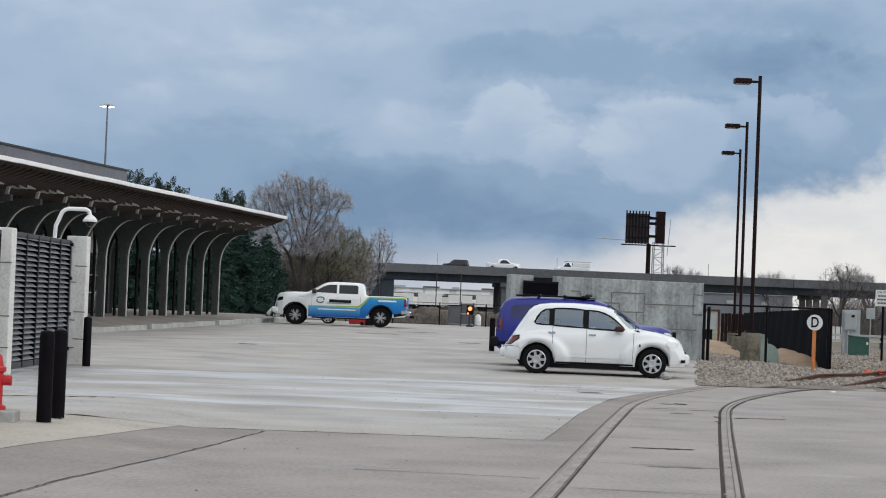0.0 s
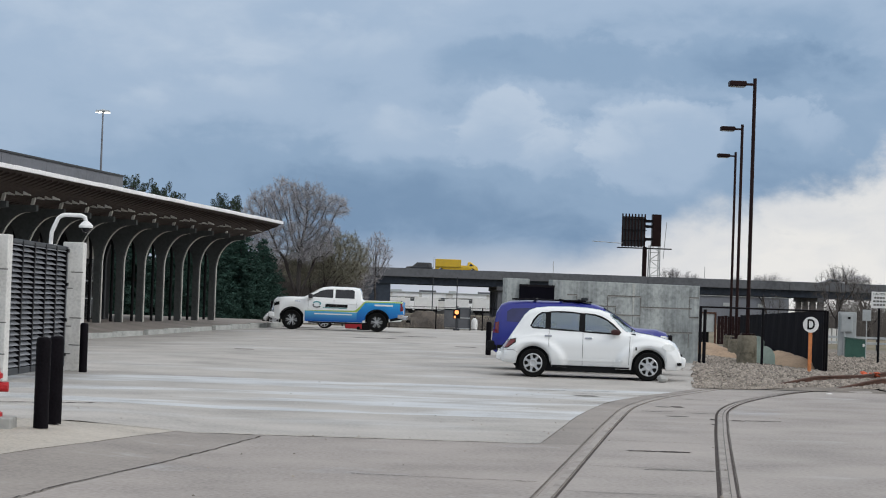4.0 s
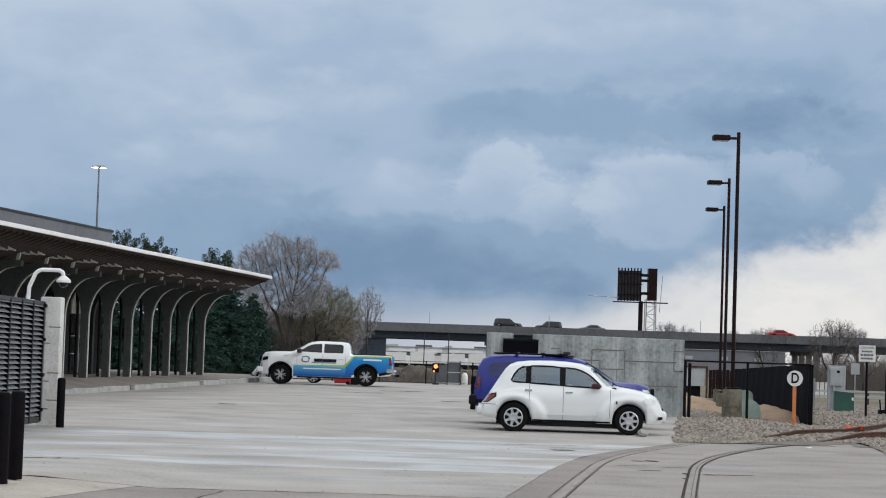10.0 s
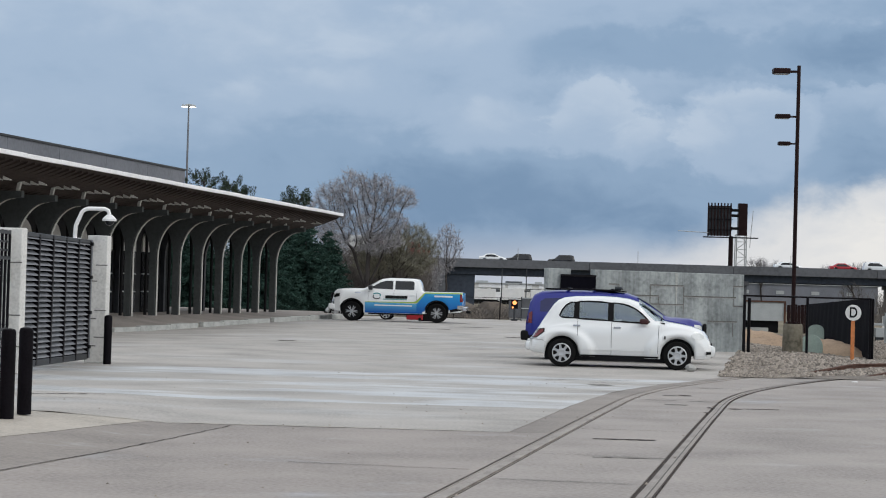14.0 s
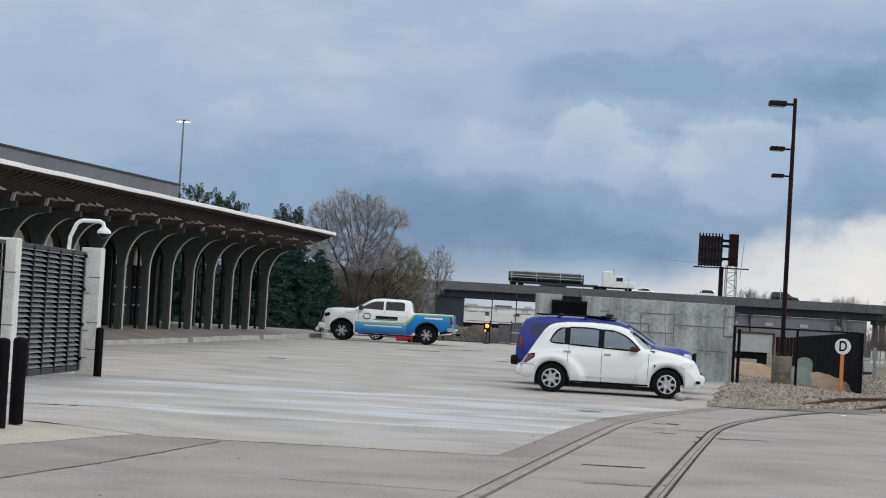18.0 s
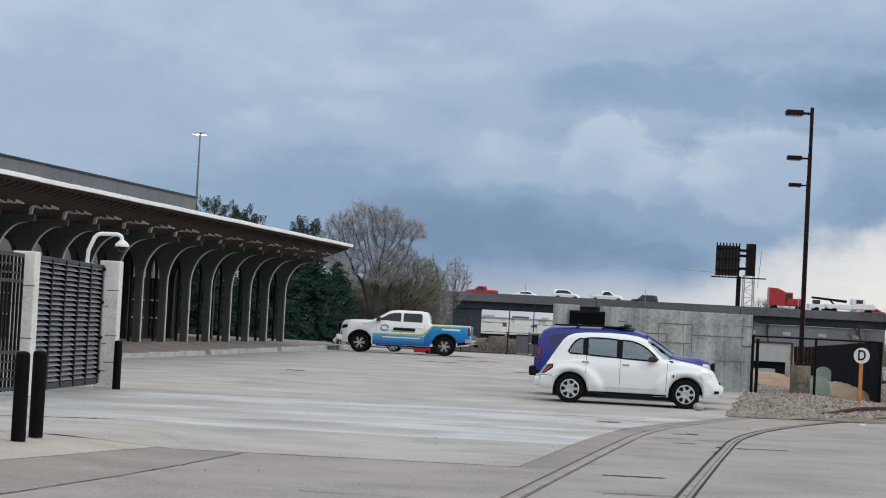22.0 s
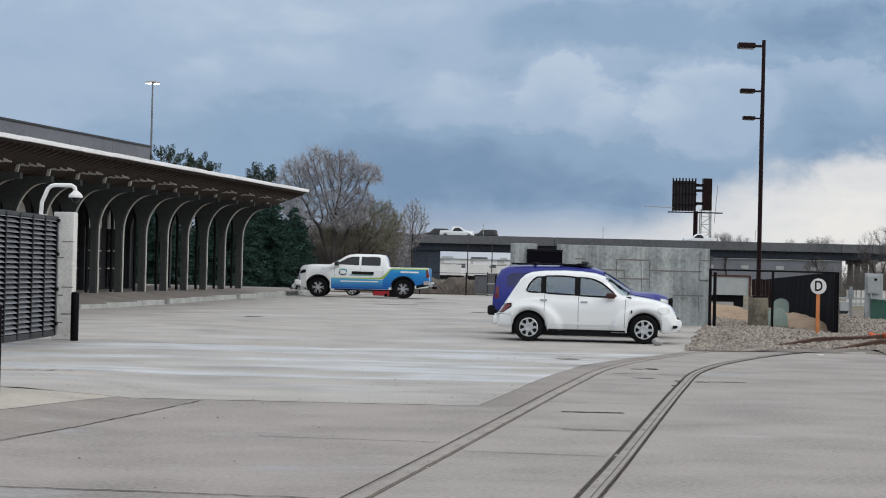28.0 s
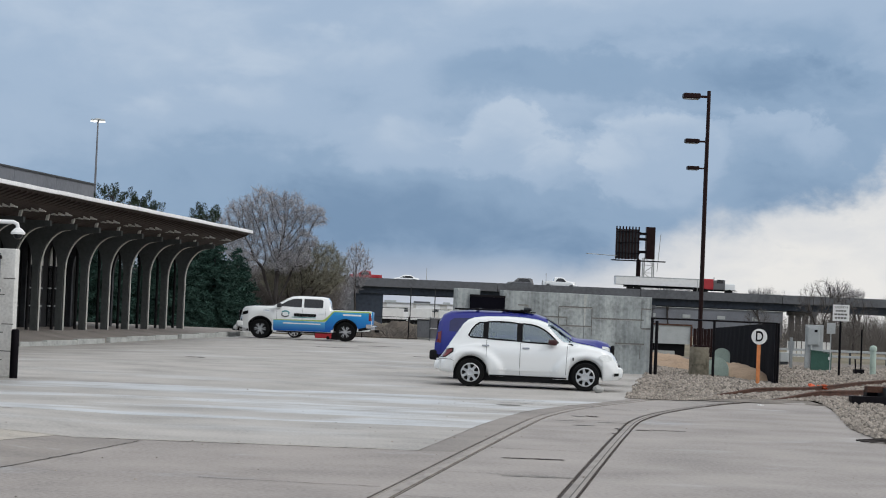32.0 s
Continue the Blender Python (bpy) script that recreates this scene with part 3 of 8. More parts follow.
def build_pavement():
    lot = [24.45, 26, 28.8, 33.0, 31, 33.2, 35.3, 37.4, 39, 40.6, 42, 43.4, 44.2, 48, 52, 56, 60, 63.5, 68, 75, 84, 92, 101, 106]
    right = LOT_EDGE + [(70, 12.0), (75, 9.5), (106, 9.5)]
    pads = [(24.45, 30), (30, 36), (36, 42), (42, 48), (48, 54.5), (54.5, 61.5), (61.5, 70), (70, 80), (80, 92), (92, 106)]
    for k, (ya, yb) in enumerate(pads):
        ys = sorted({ya, yb - 0.012, *[y for y in lot if ya < y < yb]})
        sheet([(y, -40 if y > 44 else -30, lerp_table(right, y)) for y in ys], 0.0, CONCRETE_WET_SHEEN if k in (1, 2) else CONCRETE_LOT, f"pavement_lot_{k + 1}",
              "pale weathered concrete lot slab, damp streaks with painted sky sheen")
    # nearer slabs
    edge_l = [(-40, -11.8), (9, -3.5), (15.67, -2.38), (19.14, -1.74), (22.0, -1.19), (24.447, -0.77)]
    west = [(-40, -17), (15, -4.1), (19.14, -3.02), (21.24, -2.51), (23.13, -2.12), (24.447, -1.8)]
    near = [-40, -10, 0, 6, 10, 12, 14, 17, 19, 20, 21.6, 23, 24.447]
    line_l = beside(-0.89)
    sheet([(y, lerp_table(edge_l, y) + 0.002, lerp_table(line_l, y)) for y in near], 0.0, CONCRETE_NEAR, "pavement_apron_1", "grey concrete apron, cracked and worn")
    sheet([(y, lerp_table(west, y) + 0.012, lerp_table(edge_l, y)) for y in near], 0.001, CONCRETE_EDGE, "pavement_apron_2", "darker grey concrete strip beside a long crack")
    sheet([(y, -60, lerp_table(west, y)) for y in near], 0.002, CONCRETE_TAN, "pavement_apron_3", "tan concrete slab by the gate bollards")
    # strip between the lot and the rails
    strip = [24.447, 26, 28.8, 31, 33.2, 35.3, 37.4, 39, 40.6, 42, 43.4, 44.6]
    sheet([(y, lerp_table(LOT_EDGE, y) + 0.01, lerp_table(line_l, y)) for y in strip], 0.001, CONCRETE_EDGE, "pavement_strip", "dark damp concrete strip beside the rail")
    # between the rails, and the road to the right of them
    def ribbon(o0, o1, y0, y1, material, name, label, lift=0.0):
        bm = bmesh.new()
        last = None
        for p, n in FRAMES:
            if not y0 <= p.y <= y1:
                continue
            now = [bm.verts.new(((p + n * o).x, (p + n * o).y, gz(p.y) + lift)) for o in (o0, (o0 + o1) / 2, o1)]
            if last:
                for k in range(2):
                    bm.faces.new((last[k], last[k + 1], now[k + 1], now[k]))
            last = now
        return solo(name, bm, material, label, "pavement", "structure")

    ribbon(-0.672, 0.672, -37, 47.6, CONCRETE_ROAD, "pavement_track", "damp concrete panels between the rails")
    ribbon(-0.95, 0.95, -37, 48, CONCRETE_EDGE, "pavement_track_bed", "dark filler below the track panels", -0.014)
    road = beside(0.878)
    far_side = [(-40, 40), (24, 8.9), (30.2, 9.6), (34.3, 10.09), (36.5, 10.54), (42.2, 11.7), (45.4, 12.2), (46.6, 11.9), (47.4, 11.2)]
    ys = [-37, -14, -2, 4, 8, 12, 14, 17, 20, 22, 24, 28, 31.4, 34, 37.5, 41, 44.4, 46.6]
    sheet([(y, lerp_table(road, y), max(lerp_table(far_side, y), lerp_table(road, y) + 0.05)) for y in ys], 0.0, CONCRETE_ROAD, "pavement_road", "wide grey concrete road slab beside the track")


build_pavement()


def build_joints():
    """Dark joints, cracks and grime lines lying on the slabs."""
    def strip(points, width, name, label, material=DARK_JOINT, lift=0.006):
        bm = bmesh.new()
        pts = [Vector((*p, 0)) for p in points]
        last = None
        for i, p in enumerate(pts):
            d = (pts[min(i + 1, len(pts) - 1)] - pts[max(i - 1, 0)]).normalized()
            n = Vector((d.y, -d.x, 0)) * width * 0.5 * (0.55 + 0.9 * random.random())
            now = [bm.verts.new((q.x, q.y, lot_z(q.x, q.y) + lift)) for q in (p - n, p + n)]
            if last:
                bm.faces.new((last[0], last[1], now[1], now[0]))
            last = now
        return solo(name, bm, material, label, "crack", "structure")

    def wander(a, b, k, amount):
        out = []
        for i in range(k + 1):
            t = i / k
            out.append((a[0] + (b[0] - a[0]) * t + random.uniform(-1, 1) * amount, a[1] + (b[1] - a[1]) * t + random.uniform(-1, 1) * amount * 3))
        return out

    crack = [(-3.5, 9.0), (-2.38, 15.67), (-2.19, 16.8), (-1.74, 19.14), (-1.45, 20.7), (-1.19, 22.0), (-0.77, 24.41)]
    strip([q for a, b in zip(crack, crack[1:]) for q in wander(a, b, 12, 0.012)[:-1]], 0.016, "trim_crack_1", "long dark crack across the apron")
    strip(wander((-5.2, 28.4), (-3.1, 29.6), 26, 0.03), 0.09, "trim_crack_2", "dark crack in the lot slab")
    strip(wander((-2.3, 14.6), (1.0, 14.1), 30, 0.01), 0.025, "trim_crack_3", "hairline crack in the apron")
    strip(wander((-9.0, 24.5), (2.47, 24.46), 60, 0.006), 0.07, "trim_joint_1", "pale sealed joint between two concrete slabs", CONCRETE_TAN)
    strip(wander((4.6, 39.8), (6.6, 39.4), 12, 0.01), 0.06, "trim_crack_4", "dark patched crack near the parked car")
    strip(wander((0.2, 19.3), (1.9, 19.0), 20, 0.008), 0.02, "trim_crack_5", "hairline crack in the apron")
    for k, y in enumerate((17.9, 21.3, 25.4, 29.8, 34.0)):
        p, n = min(FRAMES, key=lambda q: abs(q[0].y - y))
        strip(wander(((p - n * 0.64).x, (p - n * 0.64).y), ((p + n * 0.64).x, (p + n * 0.64).y), 10, 0.003), 0.02, f"trim_track_joint_{k + 1}", "thin joint between two track panels", REVEAL)
    for k, (x, y, w, t) in enumerate(((3.75, 23.68, 0.72, 0.13), (3.55, 20.93, 0.75, 0.05), (6.52, 31.3, 0.56, 0.09), (5.9, 33.2, 0.5, 0.06), (6.9, 38.4, 0.8, 0.06), (5.2, 33.4, 0.6, 0.07))):
        strip(wander((x - w / 2, y), (x + w / 2, y), 12, 0.006), t, f"trim_grime_{k + 1}", "dark wet grime line on the track slab", DARK_JOINT if k in (0, 2) else REVEAL)
    strip(wander((3.77, 40.55), (5.6, 41.0), 24, 0.008), 0.06, "trim_crack_6", "dark crack in the lot behind the car")

    def patch(x, y, rx, ry, name, label, material, seed):
        """An uneven flat patch on the slab."""
        rng = random.Random(seed)
        bm = bmesh.new()
        ring = [bm.verts.new((x + rx * math.cos(a) * rng.uniform(0.65, 1.1), y + ry * math.sin(a) * rng.uniform(0.65, 1.1), lot_z(x, y) + 0.005)) for a in [k * math.tau / 22 for k in range(22)]]
        bm.faces.new(ring)
        solo(name, bm, material, label, "stain", "structure")

    patch(5.85, 35.2, 0.13, 0.28, "trim_puddle_1", "small dark puddle between the rails", DARK_JOINT, 1)
    patch(5.58, 35.1, 0.14, 0.16, "trim_puddle_2", "shallow puddle between the rails", REVEAL, 2)
    for k, (x, y, rx, ry) in enumerate(((5.76, 31.3, 0.05, 0.2), (5.52, 29.9, 0.045, 0.16), (6.12, 31.2, 0.13, 0.12), (5.35, 32.0, 0.2, 0.14), (4.7, 38.6, 0.3, 0.3))):
        patch(x, y, rx, ry, f"trim_stain_{k + 6}", "brown oily stain on the slab", DARK_JOINT if k < 3 else REVEAL, 10 + k)
    for k, (x, y, w) in enumerate(((1.5, 79.0, 1.6), (3.2, 84.0, 1.8), (4.4, 70.0, 0.7), (-2.6, 60.0, 0.5), (0.5, 100.2, 2.4))):
        strip(wander((x - w / 2, y), (x + w / 2, y), 8, 0.01), 0.45, f"trim_stain_{k + 1}", "dark stain on the lot")

    # grit lying about on the slabs and beside the rails
    rng = random.Random(31)
    verts, faces = [], []

    def grit(x, y, r):
        b = len(verts)
        verts.extend([(x + r * math.cos(k * 1.57 + x) * rng.uniform(0.6, 1.2), y + r * math.sin(k * 1.57 + x) * rng.uniform(0.6, 1.2), lot_z(x, y) + 0.003) for k in range(4)])
        verts.append((x, y, lot_z(x, y) + r * 0.9))
        faces.extend([(b + k, b + (k + 1) % 4, b + 4) for k in range(4)])

    for _ in range(150):
        grit(rng.uniform(-3.5, 8.0), rng.uniform(14, 42), rng.uniform(0.006, 0.02))
    for p, n in FRAMES:
        if 12 < p.y < 46 and rng.random() < 0.55:
            q = p + n * (rng.choice((-0.72, 0.72)) + rng.uniform(-0.12, 0.12))
            grit(q.x, q.y + rng.uniform(-0.2, 0.2), rng.uniform(0.008, 0.026))
    me = bpy.data.meshes.new("grit")
    me.from_pydata(verts, [], faces)
    me.materials.append(GRAVEL)
    tagged(new("grit", me), "scattered grit and pebbles on the concrete", "grit", "", "stuff")


def build_rails():
    """Two rails sunk in the concrete, with a flangeway inside each and a grime line outside."""
    th = thing("railway_track", "worn steel rails set flush in concrete, curving away", "track", kind="structure")

    def sweep(section, o, y0, y1, lift, ramp=False):
        bm = bmesh.new()
        last = None
        for p, n in FRAMES:
            if not y0 <= p.y <= y1:
                continue
            now = [bm.verts.new(((p + n * (o + a)).x, (p + n * (o + a)).y, lot_z(p.x, p.y) + (lerp_table([(y0, 0.008), (y0 + 3.5, lift)], p.y) if ramp else lift) + b)) for a, b in section]
            if last:
                for k in range(len(section)):
                    j = (k + 1) % len(section)
                    bm.faces.new((last[k], last[j], now[j], now[k]))
            last = now
        bmesh.ops.recalc_face_normals(bm, faces=bm.faces)
        return bm

    for s in (-1, 1):
        head = [(-0.036, 0.0), (0.036, 0.0), (0.036, -0.05), (-0.036, -0.05)]
        part("rail", sweep(head, s * 0.755, -37, 47.4, 0.002), STEEL_RAIL, th)
        w = 0.019 if s > 0 else 0.015
        groove = [(-w, 0.0), (w, 0.0), (w, -0.01), (-w, -0.01)]
        part("flangeway", sweep(groove, s * 0.692, -37, 47.4, -0.012), DARK_JOINT, th, "dark flangeway groove full of grime")
        part("collar", sweep([(-0.03, 0.0), (0.03, 0.0), (0.03, -0.03), (-0.03, -0.03)], s * 0.822, -37, 47.4, 0.0), CONCRETE_NEAR, th, "concrete collar along the rail")
        part("edge_groove", sweep([(-0.009, 0.0), (0.009, 0.0), (0.009, -0.01), (-0.009, -0.01)], s * 0.852, -37, 47.4, 0.004), DARK_JOINT if s > 0 else CONCRETE_EDGE, th, "dark seam beside the rail")
        if s > 0:
            part("head_seam", sweep([(-0.004, 0.0), (0.004, 0.0), (0.004, -0.01), (-0.004, -0.01)], s * 0.795, -37, 47.4, 0.006), REVEAL, th, "thin seam along the rail head")
        tall = [(-0.036, -0.006), (-0.028, 0.0), (0.028, 0.0), (0.036, -0.006), (0.036, -0.036), (0.016, -0.05), (0.016, -0.11), (0.07, -0.13), (0.07, -0.19), (-0.07, -0.19), (-0.07, -0.13), (-0.016, -0.11), (-0.016, -0.05), (-0.036, -0.036)]
        part("open_rail", sweep(tall, s * 0.755, 46.2, 95, 0.14, True), RUST, th, "rusty rail standing on the gravel")
    for p, n in FRAMES[::2]:
        if p.y > 48.0:
            turn = math.degrees(math.atan2(n.y, n.x))
            part("tie", box(-1.25, -0.11, -0.1, 1.25, 0.11, 0.03), BARK, th, m=pose(p.x, p.y, lot_z(p.x, p.y) - 0.02, 0, 0, turn))


build_joints()
build_rails()


# ---- gravel ----
def build_gravel():
    bm = bmesh.new()
    rows = []
    for y in (44.3, 45, 47, 49, 52, 56, 60, 64, 70, 80, 95, 110):
        xa = lerp_table([(44.2, 7.76), (66, 11.5), (110, 19)], y)
        xb = lerp_table([(44, 12.0), (47.5, 12.2), (48, 60), (110, 90)], y)
        rows.append([])
        for k in range(21):
            x = xa + (xb - xa) * (k / 20) ** 2
            rows[-1].append(bm.verts.new((x, y, lot_z(x, y) + 0.012 + (0.03 * noise.noise((x, y, 0)) if 0 < k < 20 else 0))))
    for a, b in zip(rows, rows[1:]):
        for k in range(20):
            bm.faces.new((a[k], a[k + 1], b[k + 1], b[k]))
    solo("ground_gravel_1", bm, GRAVEL_BED, "bed of crushed grey gravel", "gravel", "structure")
    bm = bmesh.new()
    rows = []
    for y in (24, 30.2, 34.3, 36.5, 42.2, 45.4, 48.2):
        xa = lerp_table([(24, 8.9), (30.2, 9.6), (34.3, 10.09), (36.5, 10.54), (42.2, 11.7), (45.4, 12.2), (48.2, 12.5)], y)
        rows.append([bm.verts.new((xa + 24 * k / 8, y, lot_z(xa + 24 * k / 8, y) + 0.01)) for k in range(9)])
    for a, b in zip(rows, rows[1:]):
        for k in range(8):
            bm.faces.new((a[k], a[k + 1], b[k + 1], b[k]))
    solo("ground_gravel_2", bm, GRAVEL_BED, "bed of crushed grey gravel beside the road", "gravel", "structure")
    # loose stones, kept clear of the open rail
    right_rail, left_rail = beside(0.755), beside(-0.755)
    verts, faces = [], []
    rng = random.Random(5)

    def stone(x, y, r):
        q = lerp_table(right_rail, y)
        if y > 45 and (abs(x - q) < 0.25 or abs(x - lerp_table(left_rail, y)) < 0.25):
            return
        base = len(verts)
        z = lot_z(x, y) + 0.01
        a0 = rng.random() * 6.28
        for k in range(5):
            a = a0 + k * 1.2566 + rng.uniform(-0.3, 0.3)
            rr = r * rng.uniform(0.7, 1.2)
            verts.append((x + rr * math.cos(a), y + rr * math.sin(a), z + r * rng.uniform(0.0, 0.25)))
        tilt = rng.uniform(-0.5, 0.5)
        for k in range(3):
            a = a0 + k * 2.094
            rr = r * rng.uniform(0.35, 0.7)
            verts.append((x + rr * math.cos(a) + tilt * r * 0.4, y + rr * math.sin(a), z + r * rng.uniform(0.55, 1.15)))
        b = base
        faces.extend([(b, b + 1, b + 5), (b + 1, b + 6, b + 5), (b + 1, b + 2, b + 6), (b + 2, b + 3, b + 6), (b + 3, b + 7, b + 6), (b + 3, b + 4, b + 7), (b + 4, b, b + 7), (b, b + 5, b + 7), (b + 5, b + 6, b + 7)])

    for _ in range(17000):
        y = 44.05 + 26 * rng.random() ** 1.25
        xa = lerp_table([(44.2, 7.76), (66, 11.5), (110, 19)], y)
        xb = lerp_table([(44, 8.8), (46, 10.4), (48.5, 22), (110, 40)], y)
        stone(rng.uniform(xa - 0.12 * rng.random(), min(xb, xa + 12)), y, rng.uniform(0.02, 0.062) * min(1.0, 0.55 + (y - 44) * 0.25))
    for _ in range(7000):
        y = rng.uniform(58, 96)
        xa = lerp_table([(58, 14.4), (113, 22.3)], y)
        stone(rng.uniform(xa + 0.15, xa + 9), y, rng.uniform(0.03, 0.085))
    for _ in range(4500):
        y = rng.uniform(26, 49)
        xa = lerp_table([(24, 8.9), (30.2, 9.6), (34.3, 10.09), (36.5, 10.54), (42.2, 11.7), (45.4, 12.2), (49, 12.5)], y)
        stone(xa + 5 * rng.random() ** 1.5, y, rng.uniform(0.025, 0.07))
    me = bpy.data.meshes.new("gravel")
    me.from_pydata(verts, [], faces)
    me.materials.append(GRAVEL)
    tagged(new("gravel", me), "loose crushed grey and tan stones over the trackside bed", "gravel", "", "stuff")


build_gravel()

# ---- colonnade building ----
END = Vector((-5.36, 92.0, 0))
ALONG = Vector((-0.216, -0.976, 0)).normalized()   # towards the camera
OUT = Vector((0.976, -0.216, 0)).normalized()      # towards the lot
BAY = 2.55


def floor_z(y):
    return 0.52 + 0.0059 * (y - 75)


def build_colonnade():
    th = thing("station_building", "long mid-century concrete colonnade with flaring columns and broad canopy", "building", kind="thing")
    th.matrix_basis = Matrix(((OUT.x, -ALONG.x, 0, END.x), (OUT.y, -ALONG.y, 0, END.y), (0, 0, 1, 0.0), (0, 0, 0, 1)))
    # local: x outwards to the lot, -y towards the camera, from the last column
    n = 17
    far, near = 1.4, -BAY * n

    def zf(v):
        return floor_z(92.0 + v * 0.976)

    def drop(v):
        return lerp_table([(-45, 0.36), (-25, 0.28), (0, 0.09), (7, 0.06)], v)

    bm = bmesh.new()
    rows = []
    for v in (6.5, 0, near / 4, near / 2, near * 0.75, near):
        z, d = zf(v), drop(v)
        rows.append([bm.verts.new(c) for c in ((-12, v, z), (0.2, v, z), (1.75, v, z - d), (1.75, v, z - d - 0.45), (-12, v, z - 0.85))])
    for a, b in zip(rows, rows[1:]):
        for k in range(4):
            bm.faces.new((a[k], a[k + 1], b[k + 1], b[k]))
    bm.faces.new(rows[0])
    part("platform", bm, CONCRETE_EDGE, th, "grey concrete walkway sloping to its kerb")
    for k in range(15):
        v = 5.0 - k * 3.0
        w = 2.96 if k % 3 else 2.4
        part("kerb_block", box(1.76, v - w, zf(v) - drop(v) - 0.42, 1.94, v, zf(v - 1.5) - drop(v - 1.5) + 0.012, 0.02), KERB, th, "pale concrete kerb block")
    # fin columns with a flare to the lot and one to the wall
    def fin(depth, thick, reach, spring, top):
        prof = [(0.0, 0.0), (0.0, spring)]
        for k in range(1, 11):
            a = k / 10 * math.pi / 2
            prof.append((reach * (1 - math.cos(a)), spring + (top - spring) * math.sin(a)))
        prof += [(reach + 0.25, top + 0.02), (reach + 0.25, top + 0.2), (-depth - reach * 0.8, top + 0.2), (-depth - reach * 0.8, top)]
        for k in range(9, -1, -1):
            a = k / 10 * math.pi / 2
            prof.append((-depth - reach * 0.8 * (1 - math.cos(a)), spring + (top - spring) * math.sin(a)))
        prof += [(-depth, 0.0)]
        return prof

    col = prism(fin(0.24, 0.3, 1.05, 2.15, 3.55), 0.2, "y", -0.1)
    col = finish(col, "column", CONCRETE_SHADED)
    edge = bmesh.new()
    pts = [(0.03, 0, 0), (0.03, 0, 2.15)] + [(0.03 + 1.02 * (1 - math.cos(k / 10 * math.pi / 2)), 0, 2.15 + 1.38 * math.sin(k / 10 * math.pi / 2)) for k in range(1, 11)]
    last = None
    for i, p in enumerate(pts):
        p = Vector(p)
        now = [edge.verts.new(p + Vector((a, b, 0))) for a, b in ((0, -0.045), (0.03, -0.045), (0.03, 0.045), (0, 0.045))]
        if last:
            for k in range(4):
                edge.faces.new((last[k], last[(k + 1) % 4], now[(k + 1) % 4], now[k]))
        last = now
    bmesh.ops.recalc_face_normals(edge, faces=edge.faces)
    edge = finish(edge, "rib", CONCRETE_LIT)
    # inner columns: the arcade's deep shade is put into their near-black colour
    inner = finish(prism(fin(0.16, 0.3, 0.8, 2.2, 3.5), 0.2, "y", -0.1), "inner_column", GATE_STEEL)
    down = finish(tube([(0, 0, 0.0), (0, 0, 2.6), (-0.05, 0, 3.2)], 0.06), "downpipe", PLASTIC)
    brk = bmesh.new()
    prism([(-0.05, -0.34), (0.05, -0.30), (0.15, 0.1), (0.05, 0.1)], 0.12, "y", -0.06, brk)
    for a in (0.16, 0.42, 0.68):
        prism([(a, -0.055), (a + 0.24, -0.08), (a + 0.24, -0.05), (a, 0.05)], 0.06, "y", -0.03, brk)
    brk = finish(brk, "bracket", CONCRETE_LIT)
    for i in range(n):
        v = -BAY * i
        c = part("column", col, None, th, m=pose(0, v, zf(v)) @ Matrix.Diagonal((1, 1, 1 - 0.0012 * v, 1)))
        part("rib", edge, None, c, "front edge of the column, light put into its pale colour", m=pose(0, 0, 0))
        part("bracket", brk, None, c, "stepped beam end under the canopy", m=pose(1.12, 0, 4.0))
        part("downpipe", down, None, c, "dark drain pipe", m=pose(-0.62, 0.6, 0))
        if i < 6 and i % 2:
            part("inner_column", inner, None, th, "column behind the arcade, its shade put into dark paint", m=pose(-2.4, v, zf(v)))
    # canopy: soffit boards rising to the lip, slab, white fascia
    x0, z0, x1, z1 = 0.3, 4.22, 2.52, 4.98
    rise = Matrix.Rotation(-0.0048, 4, "X")
    for r in range(14):
        a, b = r / 14, (r + 0.86) / 14
        xa, xb = x0 + (x1 - x0) * a, x0 + (x1 - x0) * b
        bend = lambda t: z0 + (z1 - z0) * (0.55 * t + 0.45 * t * t)  # noqa: E731
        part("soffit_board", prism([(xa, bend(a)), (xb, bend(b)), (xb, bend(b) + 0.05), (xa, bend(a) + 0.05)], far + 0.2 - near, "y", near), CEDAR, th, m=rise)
    rib = finish(prism([(0.2, 4.14), (2.44, 4.86), (2.44, 4.92), (0.2, 4.2)], 0.05, "y", 0.0), "soffit_rib", CEDAR)
    for i in range(n * 5):
        part("soffit_rib", rib, None, th, m=rise @ pose(0, far - 0.2 - i * BAY / 5, 0))
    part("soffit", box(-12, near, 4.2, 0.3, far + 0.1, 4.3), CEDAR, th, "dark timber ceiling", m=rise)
    part("canopy_slab", prism([(-12, 4.32), (0.3, 4.32), (2.5, 5.05), (2.5, 5.09), (-1.5, 5.25), (-12, 5.3)], far + 0.15 - near, "y", near), CONCRETE_SHADED, th, m=rise)
    for i in range(18):
        va = far + 0.2 - i * BAY * 0.98
        dz = 0.005 * math.sin(i * 2.3)
        part("fascia", box(2.5, va - BAY * 0.979, 4.985 + dz, 2.6, va, 5.115 + dz, 0.01), WHITE_EDGE, th, "white metal edge of the canopy", m=rise)
    part("end_fascia", prism([(-12, 4.36), (0.3, 4.36), (2.56, 5.0), (2.56, 5.1), (-1.5, 5.27), (-12, 5.32)], 0.04, "y", far + 0.16), CONCRETE_SHADED, th)
    # raised roof screen
    for i in range(9):
        part("roof_screen", box(-14, 1.9 - (i + 1) * 4.9, 5.2, -5.0, 1.88 - i * 4.9, 6.92), ROOF_METAL, th, "flat grey metal roof screen")
    part("roof_cap", box(-14.05, near - 2, 6.92, -4.95, 1.95, 7.0), GATE_STEEL, th)
